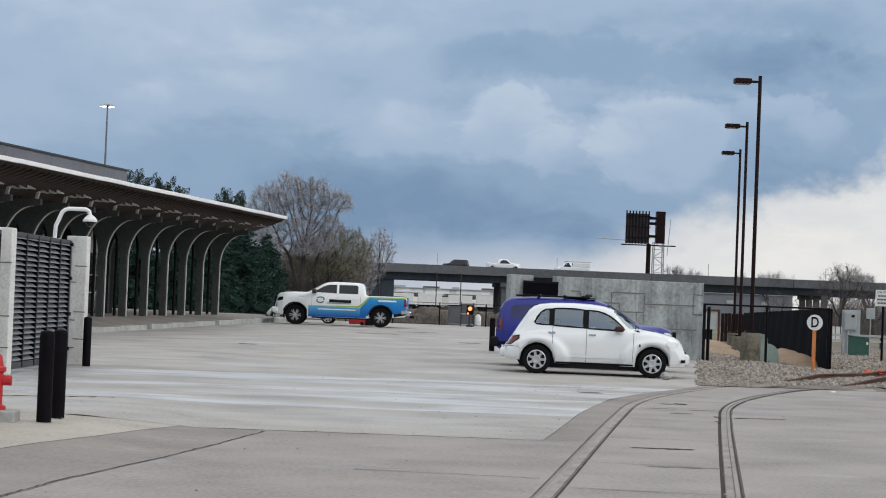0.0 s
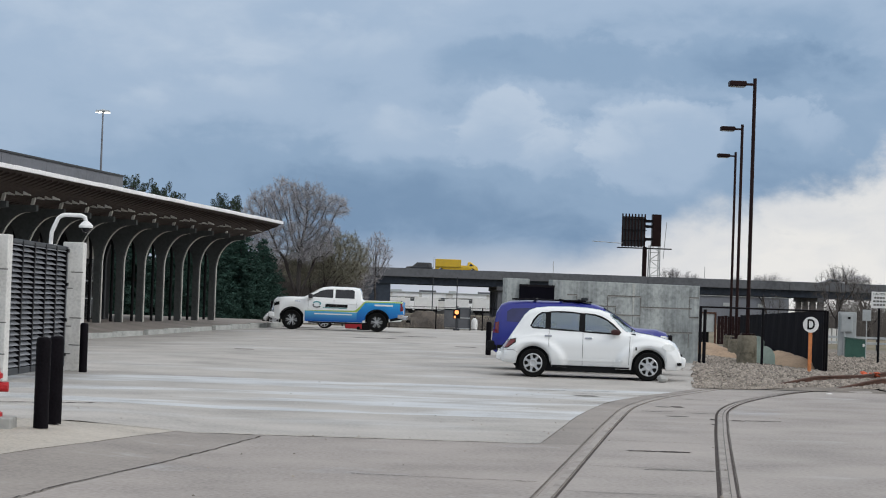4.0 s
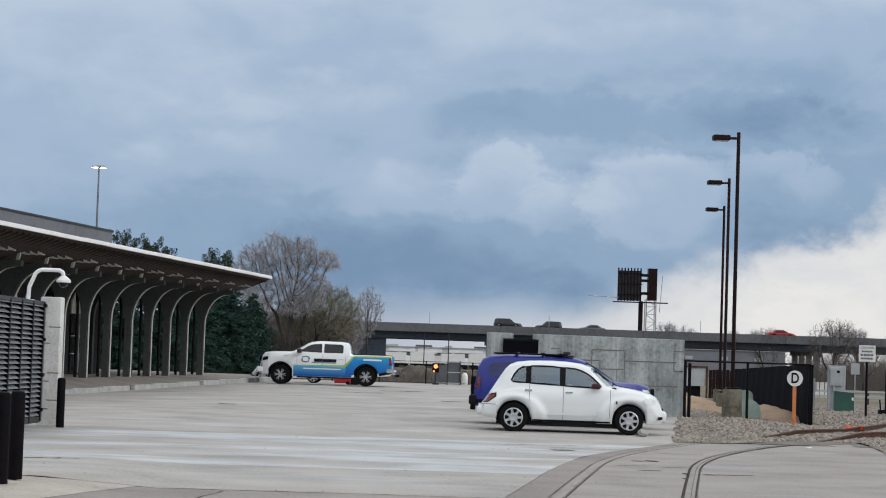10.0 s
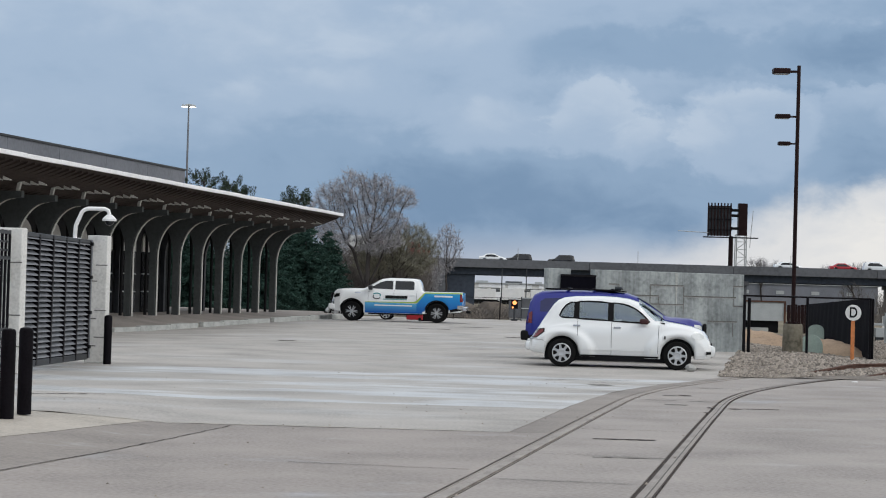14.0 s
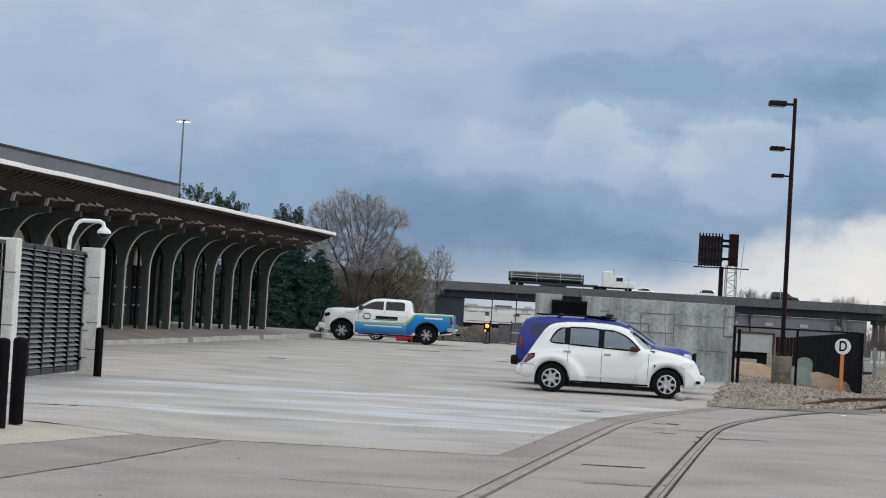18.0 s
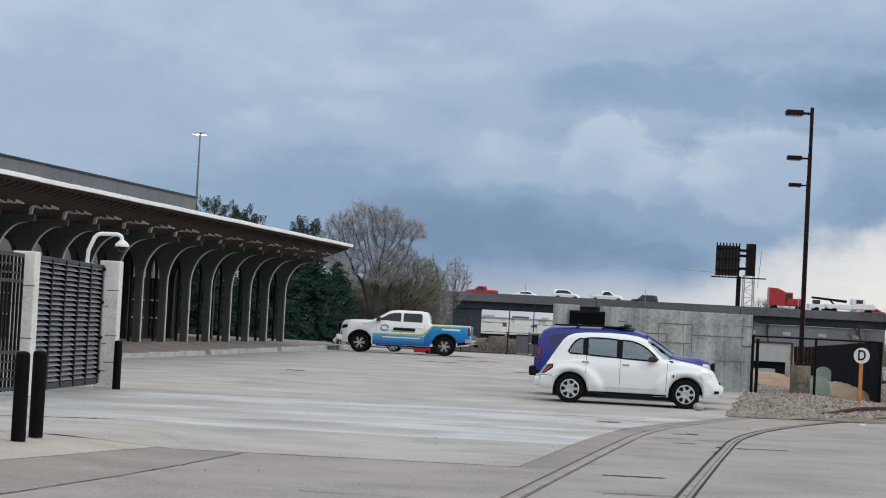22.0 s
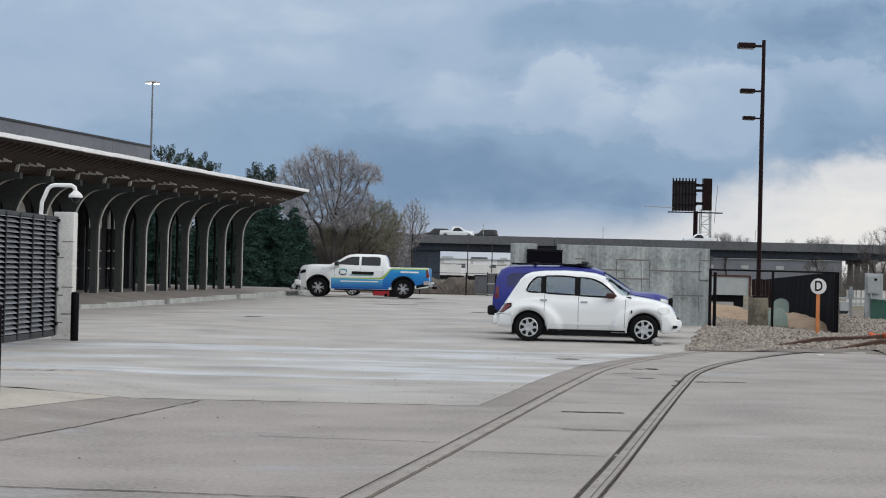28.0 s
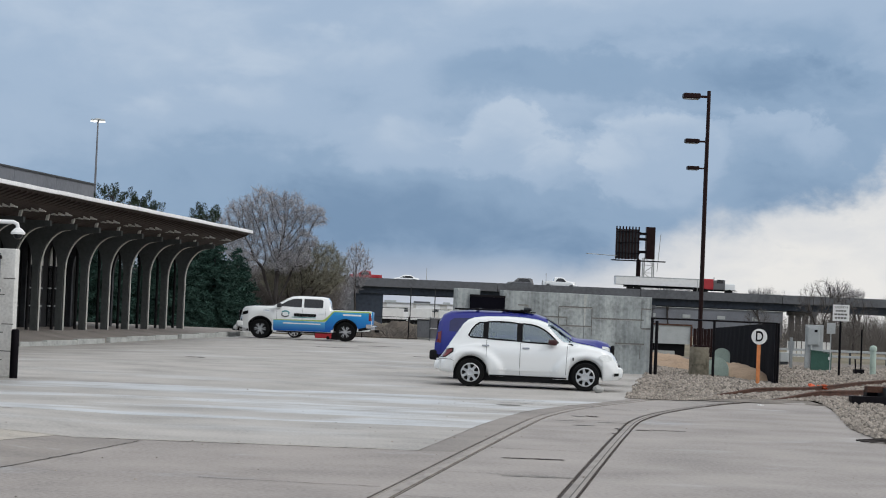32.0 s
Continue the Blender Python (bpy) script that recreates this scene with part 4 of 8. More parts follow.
    # back wall with arched windows, from the sixth bay on
    wall_end = -BAY * 2.6
    part("wall", box(-2.95, near, 0.3, -2.65, wall_end, 4.2), SHADED_WALL, th, "back wall, arcade shade put into its dark colour")
    part("wall_end", box(-12, wall_end, 0.3, -2.65, wall_end + 0.25, 4.2), SHADED_WALL, th)

    def arch(w, h, r):
        pts = [(-w / 2, 0), (w / 2, 0), (w / 2, h)]
        for q in range(1, 9):
            a = q / 9 * math.pi
            pts.append((w / 2 * math.cos(a), h + r * math.sin(a)))
        return pts + [(-w / 2, h)]

    pane = finish(prism(arch(1.8, 2.3, 0.05), 0.05, "x", -0.02), "pane", DARK_GLASS)
    panel = finish(prism([(a, b + 2.36) for a, b in arch(1.8, 0.25, 0.7)], 0.06, "x", -0.02), "lunette", CONCRETE_POST)
    bar = box(-0.02, -0.025, 0, 0.07, 0.025, 2.3)
    for q in (0.75, 1.45):
        box(-0.02, -0.9, q, 0.065, 0.9, q + 0.05, bm=bar)
    bar = finish(bar, "mullion", GREY_BOX)

    for i in range(3, n):
        v = -BAY * (i + 0.5)
        w = part("window", pane, None, th, "dark tall window", m=pose(-2.62, v, zf(v) + 0.05))

        part("mullion", bar, None, w)
        part("lunette", panel, None, w, "pale arched panel")
    return th


build_colonnade()


# ---- concrete enclosure behind the cars ----
def build_enclosure():
    a, b = Vector((4.85, 58.9, 0)), Vector((10.72, 61.1, 0))
    turn = math.degrees(math.atan2((b - a).y, (b - a).x))
    L = (b - a).length
    th = thing("wall_enclosure", "cast grey concrete screen wall with recessed reveal lines", "wall", (a.x, a.y, 0), turn, kind="structure")
    z = 2.44
    # solid stretch
    x0 = 1.42
    part("wall_panel", box(x0, 0, -0.1, L - 2.24, 0.3, z, 0.015), STREAKED, th)
    part("wall_panel", box(L - 2.236, -0.004, -0.1, L, 0.3, z - 0.004, 0.015), STREAKED, th, "smoother concrete wall panel with lighter edge")
    part("end_pier", box(-0.03, 0.0, -0.1, 0.68, 0.3, z, 0.015), STREAKED, th, "grey concrete pier")
    gate = part("gate_leaf", box(0.33, -0.12, 0.2, 1.41, -0.07, 2.26), FABRIC, th, "black screened gate leaf")
    part("gate_rail", box(0.33, -0.14, 2.22, 1.41, -0.05, 2.28), BLACK_METAL, gate)
    # reveal lines: flat strips with groove shade put into their colour, and a lit-toned lower lip
    def groove(xa, za, xb, zb):
        w = 0.018
        horizontal = abs(zb - za) < 0.01
        g = box(xa, -0.004, za - w, xb, 0.01, za + w) if horizontal else box(xa - w * 0.6, -0.004, za, xa + w * 0.6, 0.01, zb)
        part("reveal", g, REVEAL, th, m=pose(0, -0.006, 0))
        if horizontal:
            part("reveal_lip", box(xa, -0.006, za - w - 0.012, xb, 0.01, za - w - 0.001), CONCRETE_WALL, th, "lower lip of the groove", m=pose(0, -0.006, 0))

    for row in ((3.2, 2.05, 4.28, 2.05), (3.2, 1.5, 3.2, 2.05), (4.28, 1.25, 4.28, 2.05), (3.2, 1.5, 4.28, 1.5), (2.62, 1.74, 3.48, 1.74), (3.47, 1.5, 3.47, 1.74), (1.88, 2.04, 2.2, 2.04), (2.2, 1.84, 2.2, 2.04),
                (4.28, 1.75, 6.0, 1.75), (5.09, 1.04, 6.05, 1.04), (5.91, 2.08, 6.24, 2.08), (5.93, 1.5, 6.24, 1.5), (5.92, 1.5, 5.92, 2.08), (5.92, 0.6, 5.92, 1.04), (2.5, 1.05, 3.4, 1.05)):
        groove(*row)
    part("lime_streak", prism([(4.03, 1.5), (4.06, 1.48), (4.09, 2.43), (4.0, 2.43)], 0.004, "y", -0.007), KERB, th, "pale streak running down the wall")


build_enclosure()


# ---- gate at the station ----
def build_gate():
    # a concrete gate post with notched corner, a louvred leaf, another post
    def post(name, x, y, turn, z, w=0.42, d=0.36):
        th = thing(name, "pale concrete gate post with notched joints", "post", (x, y, 0), turn, "gate posts")
        part("shaft", box(-w / 2, -d / 2, 0, w / 2, d / 2, z, 0.02), CONCRETE_POST, th)
        for k, (za, side) in enumerate(((0.62, 1), (0.95, -1), (1.55, 1), (1.72, -1), (2.1, 1), (2.28, -1))):
            if za < z - 0.2:
                part("notch", box(-0.02 if side > 0 else -w / 2 - 0.004, -d / 2 - 0.004, z - za, w / 2 + 0.004 if side > 0 else 0.02, -d / 2 + 0.02, z - za + 0.02), REVEAL, th)
        return th

    post("gate_post", -5.92, 36.75, -4, 2.57)
    post("gate_post", -5.36, 42.85, -4, 2.62)
    post("gate_post", -6.16, 33.5, -4, 2.55)
    a, b = Vector((-5.80, 37.0)), Vector((-5.52, 42.45))
    turn = math.degrees(math.atan2((b - a).y, (b - a).x))
    L = (b - a).length
    th = thing("louvred_gate", "tall steel gate leaf filled with grey angled louvres", "gate", (a.x, a.y, 0), turn)
    part("bottom_rail", box(0, -0.05, 0.08, L, 0.05, 0.2, 0.01), GATE_STEEL, th)
    part("top_rail", box(0, -0.05, 2.44, L, 0.05, 2.52, 0.01), GATE_STEEL, th)
    for k in range(6):
        x = L * k / 5
        part("stile", box(x - 0.045, -0.06, 0.1, x + 0.045, 0.06, 2.5), BLACK_METAL, th)
    slat = finish(prism([(-0.08, 0.0), (0.02, 0.066), (0.02, 0.078), (-0.08, 0.012)], L / 5 - 0.1, "x", 0.05), "louvre", LOUVRE)
    for c in range(5):
        for r in range(24):
            part("louvre", slat, None, th, m=pose(L * c / 5, 0.03, 0.22 + r * 0.095))
    part("backing", box(0.02, 0.09, 0.15, L - 0.02, 0.1, 2.5), FABRIC, th)
    part("end_plate", box(L + 0.045, -0.05, 0.1, L + 0.2, 0.05, 2.52, 0.01), ROOF_METAL, th, "flat grey steel closing plate")
    for z in (0.3, 1.0, 1.72, 2.4):
        part("hinge", box(L - 0.02, -0.09, z, L + 0.12, -0.02, z + 0.07, 0.005), BLACK_METAL, th)
    # bar gate leaf nearer by
    th = thing("bar_gate", "black steel bar gate with lattice panel", "gate", (-5.93, 36.5, 0), 265)
    L = 2.7
    for z in (0.12, 0.75, 2.0, 2.45):
        part("rail", box(0, -0.025, z, L, 0.025, z + 0.06), GATE_STEEL, th)
    for k in range(13):
        x = L * k / 12
        part("bar", box(x - 0.022, -0.02, 0.1, x + 0.022, 0.02, 2.52), BLACK_METAL, th)
    for z in (0.3, 0.45, 0.6, 2.15, 2.3):
        part("lattice", box(0.1, -0.03, z, L, 0.015, z + 0.035), GATE_STEEL, th)
    # camera on a gooseneck
    th = thing("security_camera", "white dome security camera on a gooseneck pole", "camera", (-5.55, 42.35, 2.52), 0)
    part("mast", tube([(-0.24, 0, 0), (-0.225, 0, 0.28), (-0.11, 0, 0.56), (-0.05, 0, 0.61), (0.02, 0, 0.635), (0.36, 0, 0.635), (0.43, 0, 0.60), (0.455, 0, 0.5)], 0.042, 12), WHITE_METAL, th, "bent white pole", True)
    part("base_plate", box(-0.36, -0.1, 0, -0.12, 0.1, 0.03, 0.008), WHITE_METAL, th)
    part("hood", lathe([(0.05, 0.52), (0.09, 0.49), (0.145, 0.43), (0.145, 0.39)], 18, m=pose(0.455, 0, 0)), WHITE_METAL, th, "", True)
    part("dome", lathe([(0.10, 0.39), (0.09, 0.34), (0.05, 0.30), (0.01, 0.29)], 16, m=pose(0.455, 0, 0)), DARK_GLASS, th, "dark dome lens", True)



def build_corner_pier():
    th = thing("wall_corner_pier", "tall beige masonry pier with grey metal cap", "pier", (-3.55, 21.0, 0), 0, kind="structure")
    part("pier", box(-0.6, -0.25, 0, 0.0, 0.25, 2.92, 0.02), CONCRETE_TAN, th)
    part("cap", box(-0.64, -0.29, 2.92, 0.03, 0.29, 3.25, 0.02), ROOF_METAL, th, "grey metal cap")


build_corner_pier()
build_gate()


def build_bollard():
    th = thing("bollard", "black painted steel bollard with a domed cap", "bollard", (-3.16, 22.9, lot_z(-3.16, 22.9)), 0, "bollards by the gate")
    part("sleeve", lathe([(0.082, 0.0), (0.082, 0.94), (0.078, 0.962)], 20), BOLLARD, th, "", True)
    part("cap", lathe([(0.079, 0.962), (0.07, 0.982), (0.04, 0.993), (0.008, 0.997)], 20), BOLLARD, th, "", True)
    copy_thing(th, pose(-3.13, 23.75, lot_z(-3.13, 23.75)))
    copy_thing(th, pose(-5.03, 42.2, 0))
    copy_thing(th, pose(4.59, 62.17, gz(62.2)))


build_bollard()


def build_lamps():
    def lamp(x, y, top, arm, base):
        th = thing("street_lamp", "dark bronze square light pole with one shoebox head", "lamp post", (x, y, lot_z(x, y)), 0, "light poles along the track")
        t = top - lot_z(x, y)
        part("footing", lathe([(0.31, -0.1), (0.30, base * 0.5), (0.29, base - 0.05), (0.27, base)], 14), STAINED, th, "round stained concrete footing", True)
        part("base_plate", box(-0.19, -0.19, base, 0.19, 0.19, base + 0.06, 0.01), BRONZE_METAL, th)
        part("pole", rod((0, 0, base + 0.05), (0, 0, t), 0.062, 0.055, 8), BRONZE_METAL, th)
        part("arm", box(-arm * 0.45, -0.035, t - 0.22, 0.0, 0.035, t - 0.15), BRONZE_METAL, th)
        h = part("head", box(-arm, -0.19, t - 0.26, -arm * 0.35, 0.19, t - 0.1, 0.03), BRONZE_METAL, th, "flat box lamp head")
        part("lens", box(-arm + 0.05, -0.15, t - 0.275, -arm * 0.4, 0.15, t - 0.26), GREY_BOX, h)

    lamp(12.30, 61.75, 8.72, 0.78, 0.86)
    lamp(15.28, 78.9, 8.92, 0.84, 0.72)
    lamp(17.55, 92.0, 8.9, 0.82, 0.72)


build_lamps()


# ---- vehicles ----
class Hull:
    """A car body lofted along its length from side-view tables (x forward, z up) and half widths."""

    def __init__(self, low, belt, top, half, roof, arches, radius, hub, x0, x1, step=0.06, fender=None):
        self.fender = fender
        self.low_t, self.belt_t, self.top_t, self.half_t, self.roof_t = low, belt, top, half, roof
        self.arches, self.radius, self.hub = arches, radius, hub
        xs = list(np.arange(x0, x1, step)) + [x1]
        for c in arches:
            xs += [c + radius * math.cos(a * math.pi / 14) for a in range(15)]
        xs += [p for p, _ in top if x0 < p < x1]
        xs = sorted(xs)
        self.xs = [x for i, x in enumerate(xs) if i == 0 or x - xs[i - 1] > 0.008]

    def section(self, x):
        low, belt, top = (lerp_table(t, x) for t in (self.low_t, self.belt_t, self.top_t))
        h, r = lerp_table(self.half_t, x), lerp_table(self.roof_t, x)
        sill = low
        for c in self.arches:
            d = abs(x - c)
            if d < self.radius:
                sill = max(sill, self.hub + math.sqrt(self.radius**2 - d * d))
        belt = max(belt, sill + 0.06)
        belt = min(belt, top - 0.03)
        sill = min(sill, belt - 0.05)
        g = max(0.0, top - belt)
        inner = min(r, h * 0.95)
        pts = [(h * 0.955, sill), (h * 0.99, sill + 0.3 * (belt - sill)), (h, sill + 0.68 * (belt - sill)), (h * 0.975, belt)]
        if self.fender:
            out, long, high = self.fender
            pts = []
            for k in range(13):
                t = k / 12
                z = sill + (belt - sill) * t
                y = h * float(np.interp(t, (0, 0.12, 0.3, 0.68, 0.86, 1), (0.86, 0.93, 0.965, 1.0, 0.985, 0.94)))
                d = min(math.hypot((x - c) / long, (z - self.hub) / high) for c in self.arches)
                q = min(1.0, max(0.0, (1.0 - d) / 0.22))
                pts.append((y + out * q * q * (3 - 2 * q), z))
        y0 = pts[-1][0]
        if self.fender:
            for k in range(1, 12):
                z = belt + g * 0.86 * k / 12
                pts.append((float(np.interp(k / 12 * 0.86, (0, 0.48, 0.86), (y0, h * 0.955 + (inner - h * 0.955) * 0.5, inner))), z))
        else:
            pts.append((h * 0.955 + (inner - h * 0.955) * 0.5, belt + g * 0.48))
        pts += [(inner, belt + g * 0.86), (inner * 0.88, belt + g * 0.965), (inner * 0.5, top), (0.0, top + 0.008)]
        return pts

    def mesh(self, cuts=(), screen=None):
        """The shell; cuts are side-view outlines left open for glass, screen the stations of an open windscreen."""
        bm = bmesh.new()
        rings = []
        for x in self.xs:
            s = self.section(x)
            ring = [(x, -y, z) for y, z in s] + [(x, y, z) for y, z in s[-2::-1]]
            rings.append([bm.verts.new(p) for p in ring])
        for a, b in zip(rings, rings[1:]):
            for k in range(len(a) - 1):
                bm.faces.new((a[k], a[k + 1], b[k + 1], b[k]))
        bm.faces.new(rings[0])
        bm.faces.new(rings[-1][::-1])
        bmesh.ops.recalc_face_normals(bm, faces=bm.faces)

        def inside(x, z, poly):
            hit = False
            for (xa, za), (xb, zb) in zip(poly, poly[1:] + poly[:1]):
                if (za > z) != (zb > z) and x < xa + (xb - xa) * (z - za) / (zb - za):
                    hit = not hit
            return hit

        drop = []
        for f in bm.faces:
            c = f.calc_center_median()
            if any(inside(c.x, c.z, p) for p in cuts) and abs(c.y) > 0.3:
                drop.append(f)
            elif screen and screen[0] < c.x < screen[1] and abs(c.y) < self.section(c.x)[-4][0] * 0.86:
                drop.append(f)
        bmesh.ops.delete(bm, geom=drop, context="FACES")
        return bm

    def pane(self, poly, side, off=0.002):
        """A flat-faceted pane filling a side-view outline."""
        bm = bmesh.new()
        cx, cz = sum(p[0] for p in poly) / len(poly), sum(p[1] for p in poly) / len(poly)
        mid = bm.verts.new((cx, side * (self.side(cx, cz) + off), cz))
        ring = [bm.verts.new((x, side * (self.side(x, z) + off), z)) for x, z in poly]
        for a, b in zip(ring, ring[1:] + ring[:1]):
            bm.faces.new((mid, a, b))
        bmesh.ops.recalc_face_normals(bm, faces=bm.faces)
        return bm

    def band(self, pts, wide, side, off=0.006, closed=False, shift=0.0):
        """A strip of one width laid along a side-view line."""
        bm = bmesh.new()
        n = len(pts)
        rows = []
        for i, (x, z) in enumerate(pts):
            a = pts[(i - 1) % n] if closed or i else pts[0]
            b = pts[(i + 1) % n] if closed or i < n - 1 else pts[-1]
            d = Vector((b[0] - a[0], b[1] - a[1])).normalized()
            u = Vector((d.y, -d.x))
            rows.append([bm.verts.new((x + u.x * k, side * (self.side(x + u.x * k, z + u.y * k) + off), z + u.y * k)) for k in (shift - wide / 2, shift, shift + wide / 2)])
        for a, b in zip(rows, rows[1:] + (rows[:1] if closed else [])):
            for k in range(2):
                bm.faces.new((a[k], a[k + 1], b[k + 1], b[k]))
        bmesh.ops.recalc_face_normals(bm, faces=bm.faces)
        return bm

    def side(self, x, z):
        s = self.section(x)
        zs, ys = [p[1] for p in s], [p[0] for p in s]
        return float(np.interp(z, zs, ys))

    def patch(self, lower, upper, side=-1, off=0.008, cols=14, rows=5, bm=None):
        """A skin on one flank between two side-view lines."""
        bm = bm or bmesh.new()
        x0, x1 = max(lower[0][0], upper[0][0]), min(lower[-1][0], upper[-1][0])
        grid = []
        for i in range(cols + 1):
            x = x0 + (x1 - x0) * i / cols
            a, b = lerp_table(lower, x), lerp_table(upper, x)
            grid.append([bm.verts.new((x, side * (self.side(x, a + (b - a) * j / rows) + off), a + (b - a) * j / rows)) for j in range(rows + 1)])
        for p, q in zip(grid, grid[1:]):
            for j in range(rows):
                f = (p[j], p[j + 1], q[j + 1], q[j])
                bm.faces.new(f if side > 0 else f[::-1])
        return bm

    def front_glass(self, xa, xb, off=0.012, wide=0.9):
        """The screen over the slope between two stations."""
        bm = bmesh.new()
        rows = []
        for i in range(7):
            x = xa + (xb - xa) * i / 6
            s = self.section(x)
            top, w = s[-1][1], s[-4][0] * wide
            rows.append([bm.verts.new((x, w * k, top + off - 0.012 * abs(k) ** 2)) for k in (-1, -0.5, 0, 0.5, 1)])
        for a, b in zip(rows, rows[1:]):
            for k in range(4):
                bm.faces.new((a[k], a[k + 1], b[k + 1], b[k]))
        bmesh.ops.recalc_face_normals(bm, faces=bm.faces)
        return bm


def add_wheel(parent, x, y, r, width, rim_r, style="cover"):
    """A tyre on a rim; the outer face looks along the sign of y."""
    s = 1 if y > 0 else -1
    m = pose(x, y, r) @ Matrix.Rotation(radians(-90 * s), 4, "X")
    wh = new("wheel")
    wh.parent, wh.matrix_basis = parent, m
    wh.empty_display_size = 0.1
    prof = [(rim_r, -width / 2), (r * 0.93, -width / 2), (r, -width * 0.36), (r, width * 0.36), (r * 0.95, width * 0.48), (r * 0.86, width / 2), (rim_r, width * 0.46)]
    part("tyre", lathe(prof, 28, caps=False), TYRE, wh, "black rubber tyre", True)
    part("rim", lathe([(rim_r * 0.98, -width * 0.3), (rim_r * 1.0, width * 0.42), (rim_r * 0.93, width * 0.44), (rim_r * 0.86, width * 0.30), (0.03, width * 0.30)], 28),
         PLASTIC if style == "spoke" else RIM, wh, "", True)
    bm = bmesh.new()
    if style == "cover":
        n = 7
        lathe([(rim_r * 1.06, width * 0.40), (rim_r * 1.06, width * 0.47), (rim_r * 0.96, width * 0.52), (rim_r * 0.9, width * 0.49), (rim_r * 0.5, width * 0.44), (rim_r * 0.34, width * 0.50), (rim_r * 0.28, width * 0.46), (0.02, width * 0.45)], 28, bm=bm)
        cover = part("wheel_cover", bm, RIM, wh, "silver seven-slot wheel cover", True)
        for k in range(n):
            a = (k + 0.5) * 2 * math.pi / n
            q = [(r * rim_r * math.cos(a + d), r * rim_r * math.sin(a + d)) for r, d in ((0.50, -0.12), (0.66, -0.24), (0.84, -0.29), (0.93, -0.24), (0.95, 0.0), (0.93, 0.24), (0.84, 0.29), (0.66, 0.24), (0.50, 0.12))]
            part("slot", prism(q, width * 0.05, "z", width * 0.462), TYRE, cover, "dark slot in the wheel cover")
    else:
        n = 6
        for k in range(n):
            a = k * 2 * math.pi / n
            for d in (-0.17, 0.17):
                box(rim_r * 0.2, -rim_r * 0.05, width * 0.31, rim_r * 0.82, rim_r * 0.05, width * 0.43, bm=bm, m=Matrix.Rotation(a + d, 4, "Z"))
        lathe([(rim_r * 0.22, width * 0.31), (rim_r * 0.2, width * 0.45), (0.02, width * 0.46)], 16, bm=bm)
        part("spokes", bm, RIM, wh, "bright machined spokes")
    return wh


def arch_liners(th, centres, r, hub, half):
    """Dark liners inside the wheel arches."""
    for c in centres:
        pts = [(c + r * math.cos(a * math.pi / 12), hub + r * math.sin(a * math.pi / 12)) for a in range(13)]
        part("arch_liner", prism(pts, half * 2, "y", -half), PLASTIC, th)


def line(x0, z0, x1, z1, w=0.012):
    return [(x0, z0), (x1, z1)], [(x0, z0 + w), (x1, z1 + w)]


def seam(h, parent, x, z0, z1, side, lean=0.0):
    bm = bmesh.new()
    for i in range(8):
        za, zb = z0 + (z1 - z0) * i / 8, z0 + (z1 - z0) * (i + 1) / 8
        xa, xb = x + lean * i / 8, x + lean * (i + 1) / 8
        f = [bm.verts.new((u, side * (h.side(u, z) + 0.006), z)) for u, z in ((xa - 0.004, za), (xa + 0.004, za), (xb + 0.004, zb), (xb - 0.004, zb))]
        bm.faces.new(f)
    part("door_gap", bm, PLASTIC, parent)


def blockp(h, parent, name, x, z, w, t, material, side, label="", out=0.03, bevel=0.006):
    y = h.side(x, z)
    part(name, box(x - w / 2, side * (y - 0.02), z - t / 2, x + w / 2, side * (y + out), z + t / 2, bevel), material, parent, label)


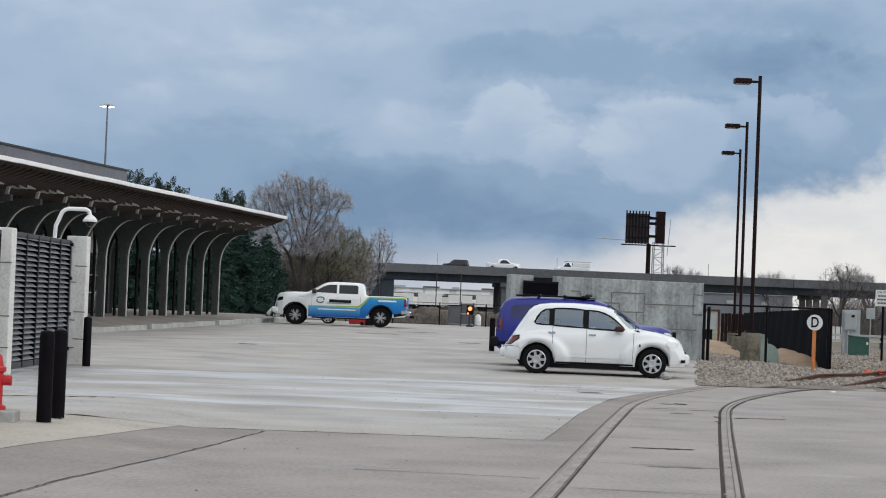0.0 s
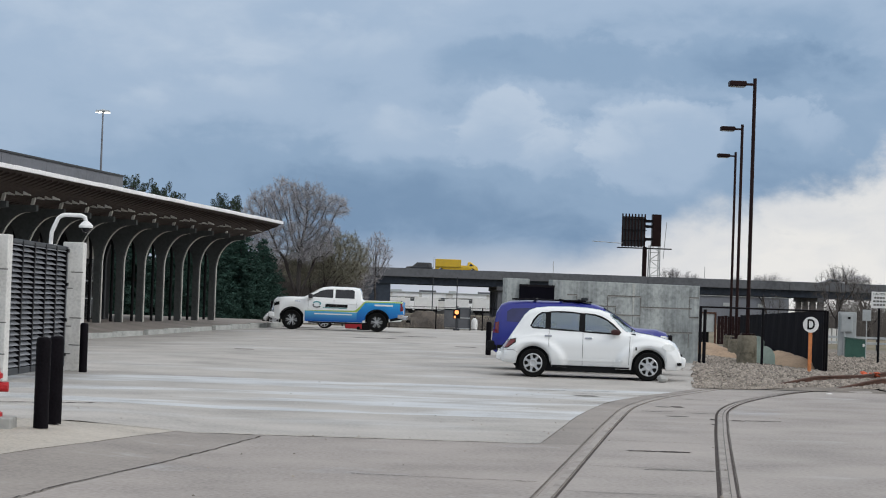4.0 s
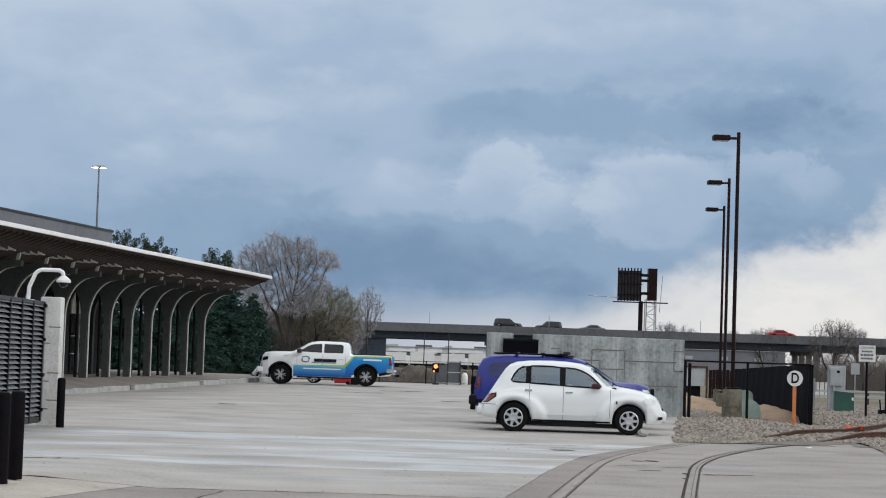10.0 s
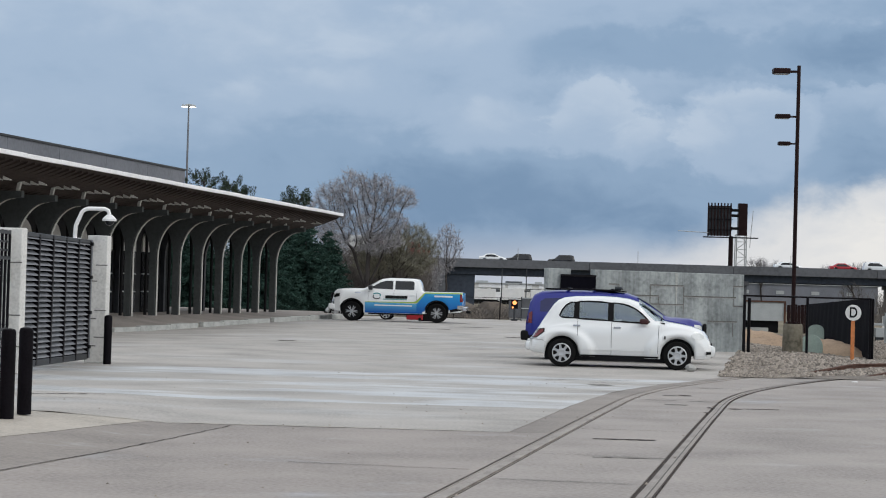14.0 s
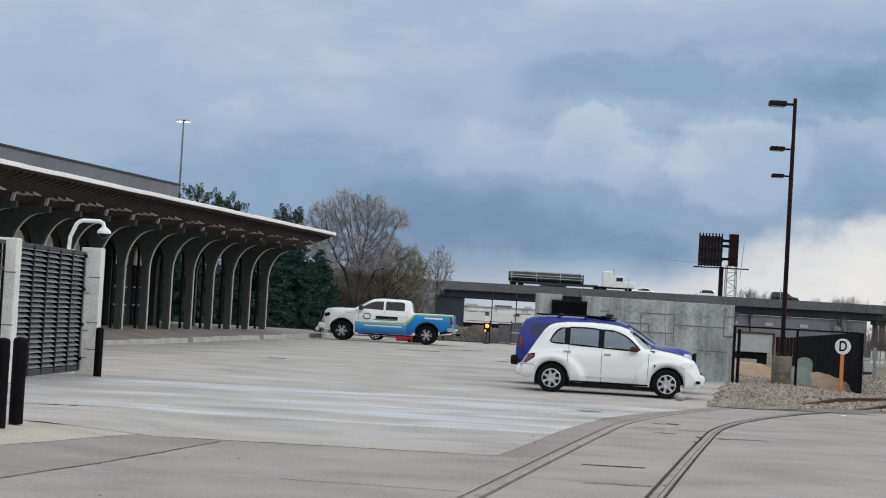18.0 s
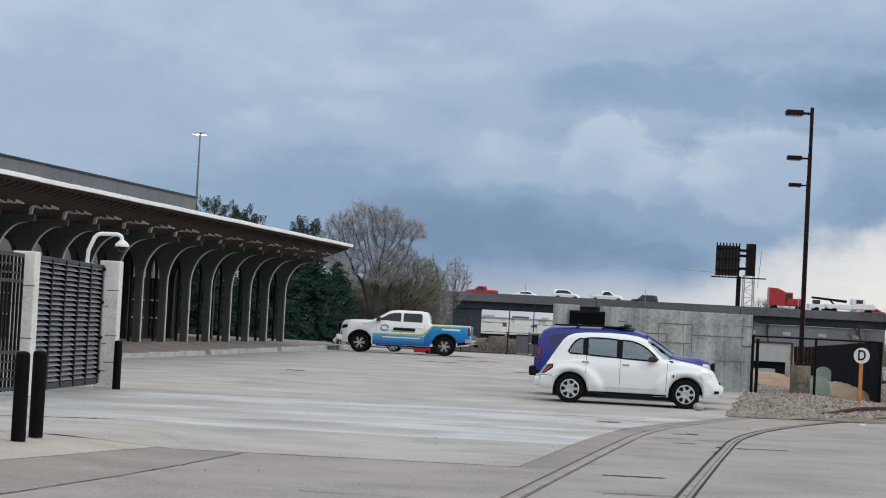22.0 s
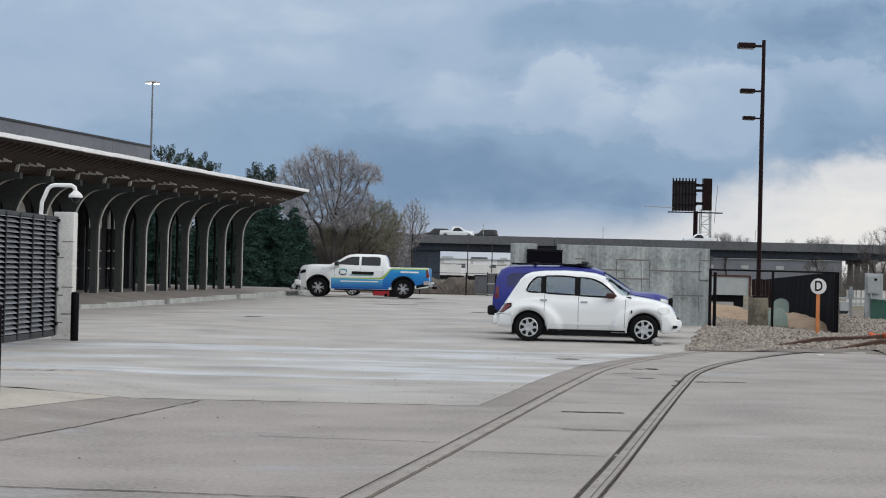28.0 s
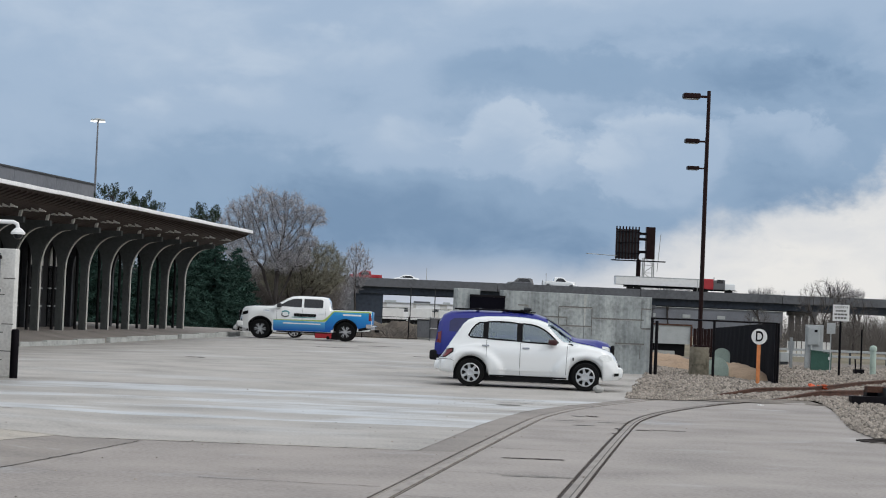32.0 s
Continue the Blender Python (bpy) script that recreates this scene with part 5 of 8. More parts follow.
def build_white_wagon():
    th = thing("parked_car", "white retro-styled five-door hatchback parked on the damp lot", "car", (5.90, 47.9, gz(47.2)), -6.0)
    top = [(-2.1, 0.46), (-2.06, 0.62), (-1.98, 0.72), (-1.9, 0.84), (-1.8, 1.0), (-1.68, 1.19), (-1.53, 1.42), (-1.42, 1.52), (-1.28, 1.575), (-1.0, 1.61), (-0.5, 1.625), (-0.1, 1.612), (0.2, 1.575), (0.48, 1.485), (0.72, 1.31), (1.0, 1.095), (1.12, 1.07), (1.4, 1.03), (1.62, 0.985), (1.8, 0.935), (1.92, 0.87), (2.0, 0.76), (2.05, 0.64), (2.1, 0.55), (2.13, 0.46)]
    low = [(-2.1, 0.40), (-2.02, 0.33), (-1.9, 0.31), (-1.0, 0.25), (1.0, 0.235), (1.7, 0.24), (2.05, 0.26), (2.13, 0.30)]
    belt = [(-2.1, 0.44), (-1.95, 0.68), (-1.8, 0.90), (-1.2, 1.0), (1.0, 1.0), (1.5, 0.95), (1.85, 0.84), (2.0, 0.68), (2.13, 0.4)]
    half = [(-2.1, 0.56), (-1.98, 0.74), (-1.7, 0.80), (-1.3, 0.82), (-0.7, 0.825), (0.7, 0.815), (1.1, 0.79), (1.4, 0.76), (1.7, 0.72), (1.95, 0.64), (2.05, 0.58), (2.13, 0.48)]
    roof = [(-2.1, 0.5), (-1.6, 0.60), (-1.0, 0.63), (0.2, 0.62), (0.45, 0.60), (0.6, 0.54), (0.75, 0.46), (0.9, 0.36), (1.0, 0.30), (1.14, 0.60), (1.6, 0.52), (2.13, 0.3)]
    h = Hull(low, belt, top, half, roof, (-1.308, 1.308), 0.385, 0.32, -2.1, 2.13, 0.045, (0.085, 0.80, 0.60))
    panes = (("rear_quarter_window", [(-1.37, 1.16), (-1.33, 1.135), (-1.2, 1.125), (-1.04, 1.12), (-1.03, 1.30), (-1.04, 1.47), (-1.13, 1.455), (-1.22, 1.40), (-1.31, 1.29)]),
             ("rear_door_window", [(-0.94, 1.11), (-0.7, 1.10), (-0.45, 1.09), (-0.27, 1.08), (-0.26, 1.3), (-0.27, 1.47), (-0.45, 1.485), (-0.7, 1.49), (-0.93, 1.485), (-0.95, 1.3)]),
             ("front_door_window", [(-0.16, 1.07), (0.15, 1.06), (0.40, 1.05), (0.62, 1.045), (0.66, 1.06), (0.58, 1.15), (0.46, 1.26), (0.33, 1.35), (0.2, 1.41), (0.05, 1.45), (-0.15, 1.47), (-0.17, 1.28)]))
    wrap = [(0.41, 1.455), (0.51, 1.36), (0.61, 1.26), (0.71, 1.165), (0.79, 1.095), (0.88, 1.085), (0.97, 1.085), (1.0, 1.09), (0.90, 1.165), (0.78, 1.26), (0.66, 1.35), (0.54, 1.44), (0.47, 1.475)]
    part("body", h.mesh([p for _, p in panes] + [wrap], (0.54, 0.96)), WHITE_PAINT, th, "glossy white body shell", True)
    part("underbody", box(-1.7, -0.72, 0.16, 1.62, 0.72, 0.40), PLASTIC, th)
    # cabin
    part("door_cards", box(-1.5, -0.71, 0.38, 0.95, 0.71, 0.99), PLASTIC, th, "dark cabin tub")
    part("headliner", box(-1.25, -0.52, 1.50, 0.25, 0.52, 1.52), REVEAL, th, "grey headliner")
    part("dashboard", box(0.62, -0.66, 0.95, 1.02, 0.66, 1.06, 0.04), PLASTIC, th, "dark dashboard")
    for x, y in ((-0.12, -0.34), (-0.12, 0.34), (-0.95, -0.34), (-0.95, 0.34)):
        seat = part("seat_back", prism([(x - 0.06, 0.9), (x + 0.10, 0.9), (x - 0.06, 1.27), (x - 0.17, 1.27)], 0.46, "y", y - 0.23), GREY_CAR, th, "grey cloth seat back")
        part("head_rest", box(x - 0.18, y - 0.12, 1.28, x - 0.09, y + 0.12, 1.43, 0.03), GREY_CAR, seat)
    for s in (-1, 1):
        for nm, poly in panes:
            w = part(nm, h.pane(poly, s), CLEAR_GLASS, th, "clear grey-green side window")
            w.visible_shadow = False
            part("window_seal", h.band(poly, 0.036, s, 0.006, True, 0.008), PLASTIC, w, "black window frame")
        part("windscreen_side", h.pane(wrap, s, 0.012), SCREEN_GLASS, th, "curved side of the windscreen").visible_shadow = False
        part("pillar_trim", h.patch([(-0.28, 1.06), (-0.15, 1.05)], [(-0.28, 1.49), (-0.15, 1.48)], s, 0.005, 4, 8), PLASTIC, th, "black door pillar")
        part("pillar_trim", h.patch([(-1.05, 1.10), (-0.93, 1.095)], [(-1.05, 1.48), (-0.93, 1.495)], s, 0.005, 4, 8), PLASTIC, th, "black door pillar")
        seam(h, th, -0.19, 0.28, 1.04, s)
        seam(h, th, 0.86, 0.35, 1.0, s, 0.02)
        seam(h, th, -0.96, 0.70, 1.08, s, 0.0)
        part("sill_strip", h.patch([(-0.80, 0.40), (0.80, 0.40)], [(-0.80, 0.46), (0.80, 0.46)], s, 0.022, 20, 2), WHITE_PAINT, th, "white moulding along the doors")
        part("sill_skirt", h.patch([(-0.88, 0.25), (0.88, 0.245)], [(-0.88, 0.29), (0.88, 0.285)], s, 0.012, 16, 2), PLASTIC, th, "dark lower sill")
        blockp(h, th, "door_handle", -0.98, 0.945, 0.16, 0.04, CHROME, s, "bright door handle")
        blockp(h, th, "door_handle", -0.06, 0.92, 0.16, 0.04, CHROME, s, "bright door handle")
        blockp(h, th, "side_badge", 1.02, 0.72, 0.03, 0.07, PLASTIC, s)
        part("door_mirror", box(0.44, s * 0.79, 1.01, 0.65, s * 0.97, 1.14, 0.045), MIRROR_CASE, th, "dark door mirror")
        part("tail_lamp", h.patch([(-2.0, 0.655), (-1.9, 0.66), (-1.74, 0.79)], [(-2.0, 0.70), (-1.88, 0.82), (-1.74, 0.845)], s, 0.016), TAIL_RED, th, "red tail lamp")
        part("lamp_surround", h.patch([(-2.02, 0.635), (-1.9, 0.64), (-1.71, 0.775)], [(-2.02, 0.71), (-1.88, 0.845), (-1.71, 0.865)], s, 0.010), PLASTIC, th, "dark surround of the tail lamp")
        part("bumper_gap", h.band([(-2.05, 0.605), (-1.95, 0.61), (-1.75, 0.60), (-1.68, 0.56)], 0.014, s, 0.05), REVEAL, th, "shadow gap over the rear bumper")
        part("head_lamp", h.patch([(1.60, 0.75), (1.68, 0.69), (1.8, 0.68), (1.9, 0.72)], [(1.60, 0.79), (1.68, 0.84), (1.8, 0.845), (1.9, 0.79)], s, 0.014), LAMP_CLEAR, th, "clear head lamp")
        part("rear_bumper", h.patch([(-2.09, 0.37), (-1.70, 0.30)], [(-2.09, 0.50), (-1.98, 0.60), (-1.70, 0.60)], s, 0.045), WHITE_PAINT, th)
        part("front_bumper", h.patch([(1.72, 0.26), (2.11, 0.28)], [(1.72, 0.60), (2.0, 0.60), (2.11, 0.46)], s, 0.04), WHITE_PAINT, th)
        part("fog_lamp", h.patch([(1.96, 0.36), (2.07, 0.37)], [(1.96, 0.43), (2.07, 0.43)], s, 0.08), PLASTIC, th)
        for c in (-1.308, 1.308):
            lo = [(c + 0.385 * math.cos(a * math.pi / 16), 0.32 + 0.385 * math.sin(a * math.pi / 16)) for a in range(16, -1, -1)]
            up = [(c + 0.43 * math.cos(a * math.pi / 16), 0.32 + 0.43 * math.sin(a * math.pi / 16)) for a in range(16, -1, -1)]
            part("wheel_arch", h.patch([(x, max(z, 0.26)) for x, z in lo], [(x, max(z, 0.27)) for x, z in up], s, 0.02, 24, 2), WHITE_PAINT, th)
    part("windscreen", h.front_glass(0.50, 0.99), SCREEN_GLASS, th, "raked windscreen").visible_shadow = False
    part("wiper", rod((0.98, -0.55, 1.125), (0.93, -0.05, 1.165), 0.014, seg=6), PLASTIC, th)
    part("rear_screen", h.front_glass(-1.66, -1.5, 0.002, wide=0.6), GLASS, th)
    part("bumper_face", box(1.9, -0.6, 0.3, 2.17, 0.6, 0.56, 0.07), WHITE_PAINT, th, "white front bumper", True)
    part("tail_bumper", box(-2.16, -0.64, 0.36, -1.9, 0.64, 0.56, 0.06), WHITE_PAINT, th, "white rear bumper", True)
    part("grille", box(2.02, -0.3, 0.48, 2.10, 0.3, 0.62, 0.02), PLASTIC, th)
    part("number_plate", box(-2.13, -0.15, 0.5, -2.09, 0.15, 0.6, 0.004), SIGN_WHITE, th)
    arch_liners(th, (-1.308, 1.308), 0.383, 0.32, 0.69)
    for x in (-1.308, 1.308):
        for s in (-1, 1):
            add_wheel(th, x, s * 0.77, 0.32, 0.2, 0.205)
    # papers stuck inside the rear windows
    for x, z in ((-1.2, 1.17), (-0.9, 1.15)):
        part("window_sticker", h.patch([(x, z), (x + 0.09, z)], [(x, z + 0.07), (x + 0.09, z + 0.07)], 1, -0.01, 2, 2), SIGN_WHITE, th)
    wh = thing("wheel_chock", "pale concrete chock against the front tyre", "chock", (7.36, 46.4, gz(46.4)), 20)
    bm = bmesh.new()
    bmesh.ops.create_icosphere(bm, subdivisions=2, radius=0.11)
    for v in bm.verts:
        v.co = Vector((v.co.x * 1.15, v.co.y, v.co.z * 0.85 + 0.085)) * (1 + 0.22 * noise.noise(v.co * 9))
    part("stone", bm, CONCRETE_WALL, wh, "rough pale lump", True)


def build_blue_suv():
    th = thing("sport_utility_car", "royal blue boxy sport utility with black roof rack", "car", (6.15, 51.6, gz(51.6) - 0.02), -8.0)
    top = [(-2.2, 0.95), (-2.17, 1.12), (-2.12, 1.45), (-2.02, 1.62), (-1.85, 1.70), (-1.4, 1.735), (-0.4, 1.74), (0.25, 1.70), (0.5, 1.62), (0.85, 1.42), (1.22, 1.16), (1.35, 1.14), (1.8, 1.12), (2.05, 1.05), (2.14, 0.92), (2.2, 0.7)]
    low = [(-2.2, 0.5), (-2.0, 0.36), (-0.9, 0.3), (0.9, 0.3), (1.95, 0.34), (2.2, 0.46)]
    belt = [(-2.2, 0.9), (-2.0, 1.08), (-1.0, 1.12), (1.1, 1.1), (1.7, 1.0), (2.2, 0.62)]
    half = [(-2.2, 0.80), (-2.05, 0.88), (-1.0, 0.93), (1.3, 0.93), (1.9, 0.86), (2.2, 0.74)]
    roof = [(-2.2, 0.70), (-1.8, 0.70), (0.3, 0.69), (1.2, 0.74), (1.9, 0.66), (2.2, 0.5)]
    h = Hull(low, belt, top, half, roof, (-1.34, 1.33), 0.44, 0.36, -2.2, 2.2)
    part("body", h.mesh(), BLUE_PAINT, th, "deep blue body shell", True)
    part("underbody", box(-2.0, -0.7, 0.3, 2.0, 0.7, 0.55), PLASTIC, th)
    for s in (-1, 1):
        part("rear_quarter_window", h.patch([(-1.85, 1.2), (-1.1, 1.17)], [(-1.85, 1.45), (-1.75, 1.52), (-1.1, 1.56)], s), SUV_GLASS, th, "dark side window")
        part("rear_door_window", h.patch([(-1.02, 1.17), (-0.25, 1.16)], [(-1.02, 1.56), (-0.25, 1.56)], s), SUV_GLASS, th, "dark side window")
        part("front_door_window", h.patch([(-0.12, 1.16), (0.95, 1.16)], [(-0.12, 1.56), (0.3, 1.54), (0.6, 1.42), (0.95, 1.2)], s), SUV_GLASS, th, "dark side window")
        part("windscreen_side", h.patch([(0.53, 1.52), (0.85, 1.31), (1.16, 1.12)], [(0.56, 1.595), (0.88, 1.395), (1.2, 1.17)], s, 0.01, 12, 3), GLASS_SKY_TONE, th, "side of the windscreen, sky reflection put into its pale colour")
        part("lower_trim", h.patch([(-2.15, 0.5), (-1.8, 0.42), (2.15, 0.42)], [(-2.15, 0.62), (2.15, 0.6)], s, 0.01, 30), PLASTIC, th, "black lower cladding")
        part("tail_lamp", h.patch([(-2.18, 0.92), (-2.04, 0.9)], [(-2.18, 1.14), (-2.04, 1.2)], s, 0.012, 3, 3), TAIL_RED, th, "red tail lamp")
        part("head_lamp", h.patch([(1.92, 0.88), (2.17, 0.84)], [(1.92, 0.98), (2.17, 0.95)], s, 0.012, 4, 3), LAMP_CLEAR, th, "clear head lamp")
        part("roof_rail", box(-1.75, s * 0.62, 1.74, 0.05, s * 0.67, 1.78, 0.01), BLACK_METAL, th)
        part("door_mirror", box(0.75, s * 0.92, 1.1, 0.93, s * 1.06, 1.25, 0.03), PLASTIC, th)
    for x in (-1.2, -0.55, -0.1):
        part("rack_bar", box(x - 0.04, -0.66, 1.77, x + 0.04, 0.66, 1.80, 0.01), BLACK_METAL, th)
    part("roof_light_bar", box(-0.05, -0.45, 1.78, 0.12, 0.3, 1.85, 0.02), GATE_STEEL, th, "low grey roof fitting")
    part("black_roof_panel", box(-0.5, -0.6, 1.73, 0.2, 0.6, 1.755, 0.01), PLASTIC, th)
    part("windscreen", h.front_glass(0.52, 1.2), GLASS_SKY_TONE, th, "raked windscreen")
    part("rear_bumper", box(-2.32, -0.85, 0.48, -2.12, 0.85, 0.72, 0.05), PLASTIC, th, "black rear bumper")
    part("front_bumper", box(2.1, -0.8, 0.45, 2.28, 0.8, 0.7, 0.05), PLASTIC, th)
    part("grille", box(2.12, -0.62, 0.74, 2.21, 0.62, 1.0, 0.03), PLASTIC, th)
    arch_liners(th, (-1.34, 1.33), 0.435, 0.36, 0.74)
    for x in (-1.34, 1.33):
        for s in (-1, 1):
            add_wheel(th, x, s * 0.80, 0.36, 0.23, 0.22, "spoke")


def build_pickup():
    th = thing("pickup_truck", "white crew-cab pickup with bright blue and lime company wrap", "pickup truck", (-0.01, 92.46, gz(92.4) - 0.005), 177.0)
    top = [(-3.03, 1.0), (-3.0, 1.36), (-2.9, 1.385), (-1.28, 1.375), (-1.21, 1.42), (-1.15, 1.74), (-1.06, 1.88), (-0.8, 1.92), (0.2, 1.93), (0.55, 1.885), (0.75, 1.80), (1.32, 1.46), (1.42, 1.44), (2.2, 1.43), (2.55, 1.38), (2.68, 1.27), (2.76, 1.0), (2.8, 0.72)]
    low = [(-3.03, 0.60), (-2.9, 0.48), (-1.2, 0.37), (1.1, 0.36), (2.4, 0.42), (2.8, 0.48)]
    belt = [(-3.03, 0.95), (-2.95, 1.3), (-1.3, 1.3), (-1.1, 1.34), (1.3, 1.34), (2.3, 1.28), (2.65, 1.15), (2.8, 0.65)]
    half = [(-3.03, 0.94), (-2.9, 0.99), (-1.2, 1.01), (1.4, 1.01), (2.4, 1.0), (2.65, 0.94), (2.8, 0.84)]
    roof = [(-3.03, 0.94), (-1.3, 0.94), (-1.1, 0.76), (0.4, 0.74), (1.35, 0.86), (2.4, 0.86), (2.8, 0.7)]
    h = Hull(low, belt, top, half, roof, (-1.872, 1.872), 0.52, 0.42, -3.03, 2.8)
    part("body", h.mesh(), WHITE_PAINT, th, "white cab and bed", True)
    part("underbody", box(-2.85, -0.8, 0.45, 2.6, 0.8, 0.75), PLASTIC, th)
    part("bed_floor", box(-2.94, -0.84, 1.375, -1.28, 0.84, 1.395), PLASTIC, th, "black bed cover")
    for s in (-1, 1):
        part("front_door_window", h.patch([(0.08, 1.42), (1.08, 1.45)], [(0.08, 1.80), (0.4, 1.79), (0.62, 1.73), (1.08, 1.47)], s), GLASS, th, "dark side window")
        part("rear_door_window", h.patch([(-0.86, 1.42), (-0.02, 1.42)], [(-0.86, 1.74), (-0.78, 1.80), (-0.02, 1.80)], s), GLASS, th, "dark side window")
        for x in (0.03, -0.97, 1.16):
            seam(h, th, x, 0.55, 1.38, s)
        # wrap: blue sill band, blue bed side with lime upper stripe and a slanting edge
        part("wrap_band", h.patch([(-1.24, 0.385), (1.3, 0.375)], [(-1.24, 0.80), (0.2, 0.83), (1.3, 0.83)], s, 0.007, 30), WRAP_DOORS, th, "blue band along the doors, fading paler upwards")
        part("wrap_bed", h.patch([(-3.01, 0.64), (-2.5, 0.52), (-2.38, 0.62), (-2.3, 0.80), (-2.1, 0.92), (-1.872, 0.96), (-1.64, 0.92), (-1.45, 0.80), (-1.36, 0.5), (-0.98, 0.40)],
                                 [(-3.01, 1.28), (-1.35, 1.27), (-1.1, 0.95), (-0.98, 0.82)], s, 0.010, 40, 6), WRAP_BLUE, th, "bright blue bed side")
        part("wrap_lime", h.patch([(-3.0, 1.285), (-1.37, 1.275), (-1.12, 0.96), (-0.98, 0.83), (-0.3, 0.835), (1.3, 0.84)], [(-3.0, 1.34), (-1.33, 1.33), (-1.02, 1.0), (-0.9, 0.90), (-0.3, 0.885), (1.3, 0.86)], s, 0.009, 50, 2), WRAP_GREEN, th, "lime green stripe")
        part("wrap_fade", h.patch([(-2.98, 1.17), (-1.42, 1.16)], [(-2.98, 1.275), (-1.42, 1.265)], s, 0.013, 20, 2), WRAP_CYAN, th, "paler cyan upper edge of the bed side")
        # plain bars in place of the company's lettering, and its mark as two plain arcs
        for i in range(8):
            part("lettering_bar", h.band([(0.40 - i * 0.122, 1.085), (0.282 - i * 0.122, 1.085)], 0.13, s, 0.022), BLACK_PAINT, th)
        for c, a0 in ((1.155, 20), (1.085, 200)):
            arc = [(0.78 + 0.16 * math.cos(radians(a0 + k * 14)), c + 0.085 * math.sin(radians(a0 + k * 14))) for k in range(15)]
            part("mark_arc", h.band(arc, 0.05, s, 0.02), WRAP_TEAL if a0 < 90 else GREY_CAR, th, "curved company mark")
        part("lettering_line", h.patch(*line(-0.78, 0.69, 0.88, 0.69, 0.05), s, 0.013), SIGN_WHITE, th)
        part("lettering_line", h.patch(*line(-0.55, 0.97, 0.5, 0.97, 0.03), s, 0.012), WRAP_TEAL, th)
        part("lettering_line", h.patch(*line(-2.55, 1.13, -1.75, 1.13, 0.07), s, 0.016), SIGN_WHITE, th)
        part("rear_valance", h.patch([(-3.0, 0.58), (-2.45, 0.47)], [(-3.0, 0.72), (-2.42, 0.58)], s, 0.013, 8, 2), PLASTIC, th, "dark lower edge of the bed side")
        part("bumper_corner", h.patch([(-3.02, 0.62), (-2.78, 0.62)], [(-3.02, 0.80), (-2.78, 0.78)], s, 0.03, 4, 2), CHROME, th, "chrome end of the rear bumper")
        part("mirror", box(0.95, s * 1.0, 1.38, 1.15, s * 1.26, 1.58, 0.04), BLACK_CAR, th, "black door mirror")
        blockp(h, th, "door_handle", 0.2, 1.18, 0.2, 0.04, WHITE_PAINT, s)
        blockp(h, th, "door_handle", -0.8, 1.18, 0.2, 0.04, WHITE_PAINT, s)
        part("tail_lamp", h.patch([(-3.02, 0.95), (-2.88, 0.93)], [(-3.02, 1.28), (-2.88, 1.28)], s, 0.018, 3, 3), TAIL_RED, th, "red tail lamp")
        part("head_lamp", h.patch([(2.42, 1.06), (2.74, 0.98)], [(2.42, 1.2), (2.74, 1.14)], s, 0.014, 4, 3), PLASTIC, th, "dark head lamp")
        part("grille_side", h.patch([(2.66, 0.7), (2.79, 0.7)], [(2.66, 0.95), (2.79, 0.92)], s, 0.014, 3, 3), CHROME, th)
        part("hood_badge", h.patch(*line(1.5, 1.22, 1.75, 1.22, 0.04), s, 0.012), CHROME, th)
        part("running_board", box(-1.15, s * 0.86, 0.31, 1.15, s * 1.0, 0.37, 0.02), PLASTIC, th)
        for c in (-1.872, 1.872):
            lo = [(c + 0.52 * math.cos(a * math.pi / 16), 0.42 + 0.52 * math.sin(a * math.pi / 16)) for a in range(16, -1, -1)]
            up = [(c + 0.57 * math.cos(a * math.pi / 16), 0.42 + 0.57 * math.sin(a * math.pi / 16)) for a in range(16, -1, -1)]
            part("wheel_arch", h.patch([(x, max(z, 0.5)) for x, z in lo], [(x, max(z, 0.52)) for x, z in up], s, 0.022, 24, 2), PLASTIC, th, "black wheel arch lip")
    part("windscreen", h.front_glass(0.72, 1.3), GLASS, th, "raked windscreen")
    part("grille", box(2.68, -0.7, 0.72, 2.83, 0.7, 1.22, 0.04), PLASTIC, th, "black grille")
    for z in (0.82, 0.97, 1.12):
        part("grille_bar", box(2.82, -0.66, z, 2.85, 0.66, z + 0.045, 0.008), CHROME, th, "bright grille bar")
    part("lower_intake", box(2.86, -0.7, 0.5, 2.94, 0.7, 0.6, 0.02), PLASTIC, th)
    part("front_bumper", box(2.62, -0.95, 0.5, 2.92, 0.95, 0.74, 0.06), WHITE_PAINT, th)
    part("rear_bumper", box(-3.2, -0.95, 0.55, -2.98, 0.95, 0.74, 0.04), CHROME, th, "chrome rear bumper")
    part("hitch_step", box(-3.34, -0.5, 0.45, -3.14, 0.5, 0.56, 0.02), PLASTIC, th)
    part("tailgate", box(-3.06, -0.9, 0.78, -3.0, 0.9, 1.34, 0.02), WRAP_BLUE, th)
    arch_liners(th, (-1.872, 1.872), 0.515, 0.42, 0.82)
    for x in (-1.872, 1.872):
        for s in (-1, 1):
            add_wheel(th, x, s * 0.86, 0.42, 0.28, 0.31, "spoke")


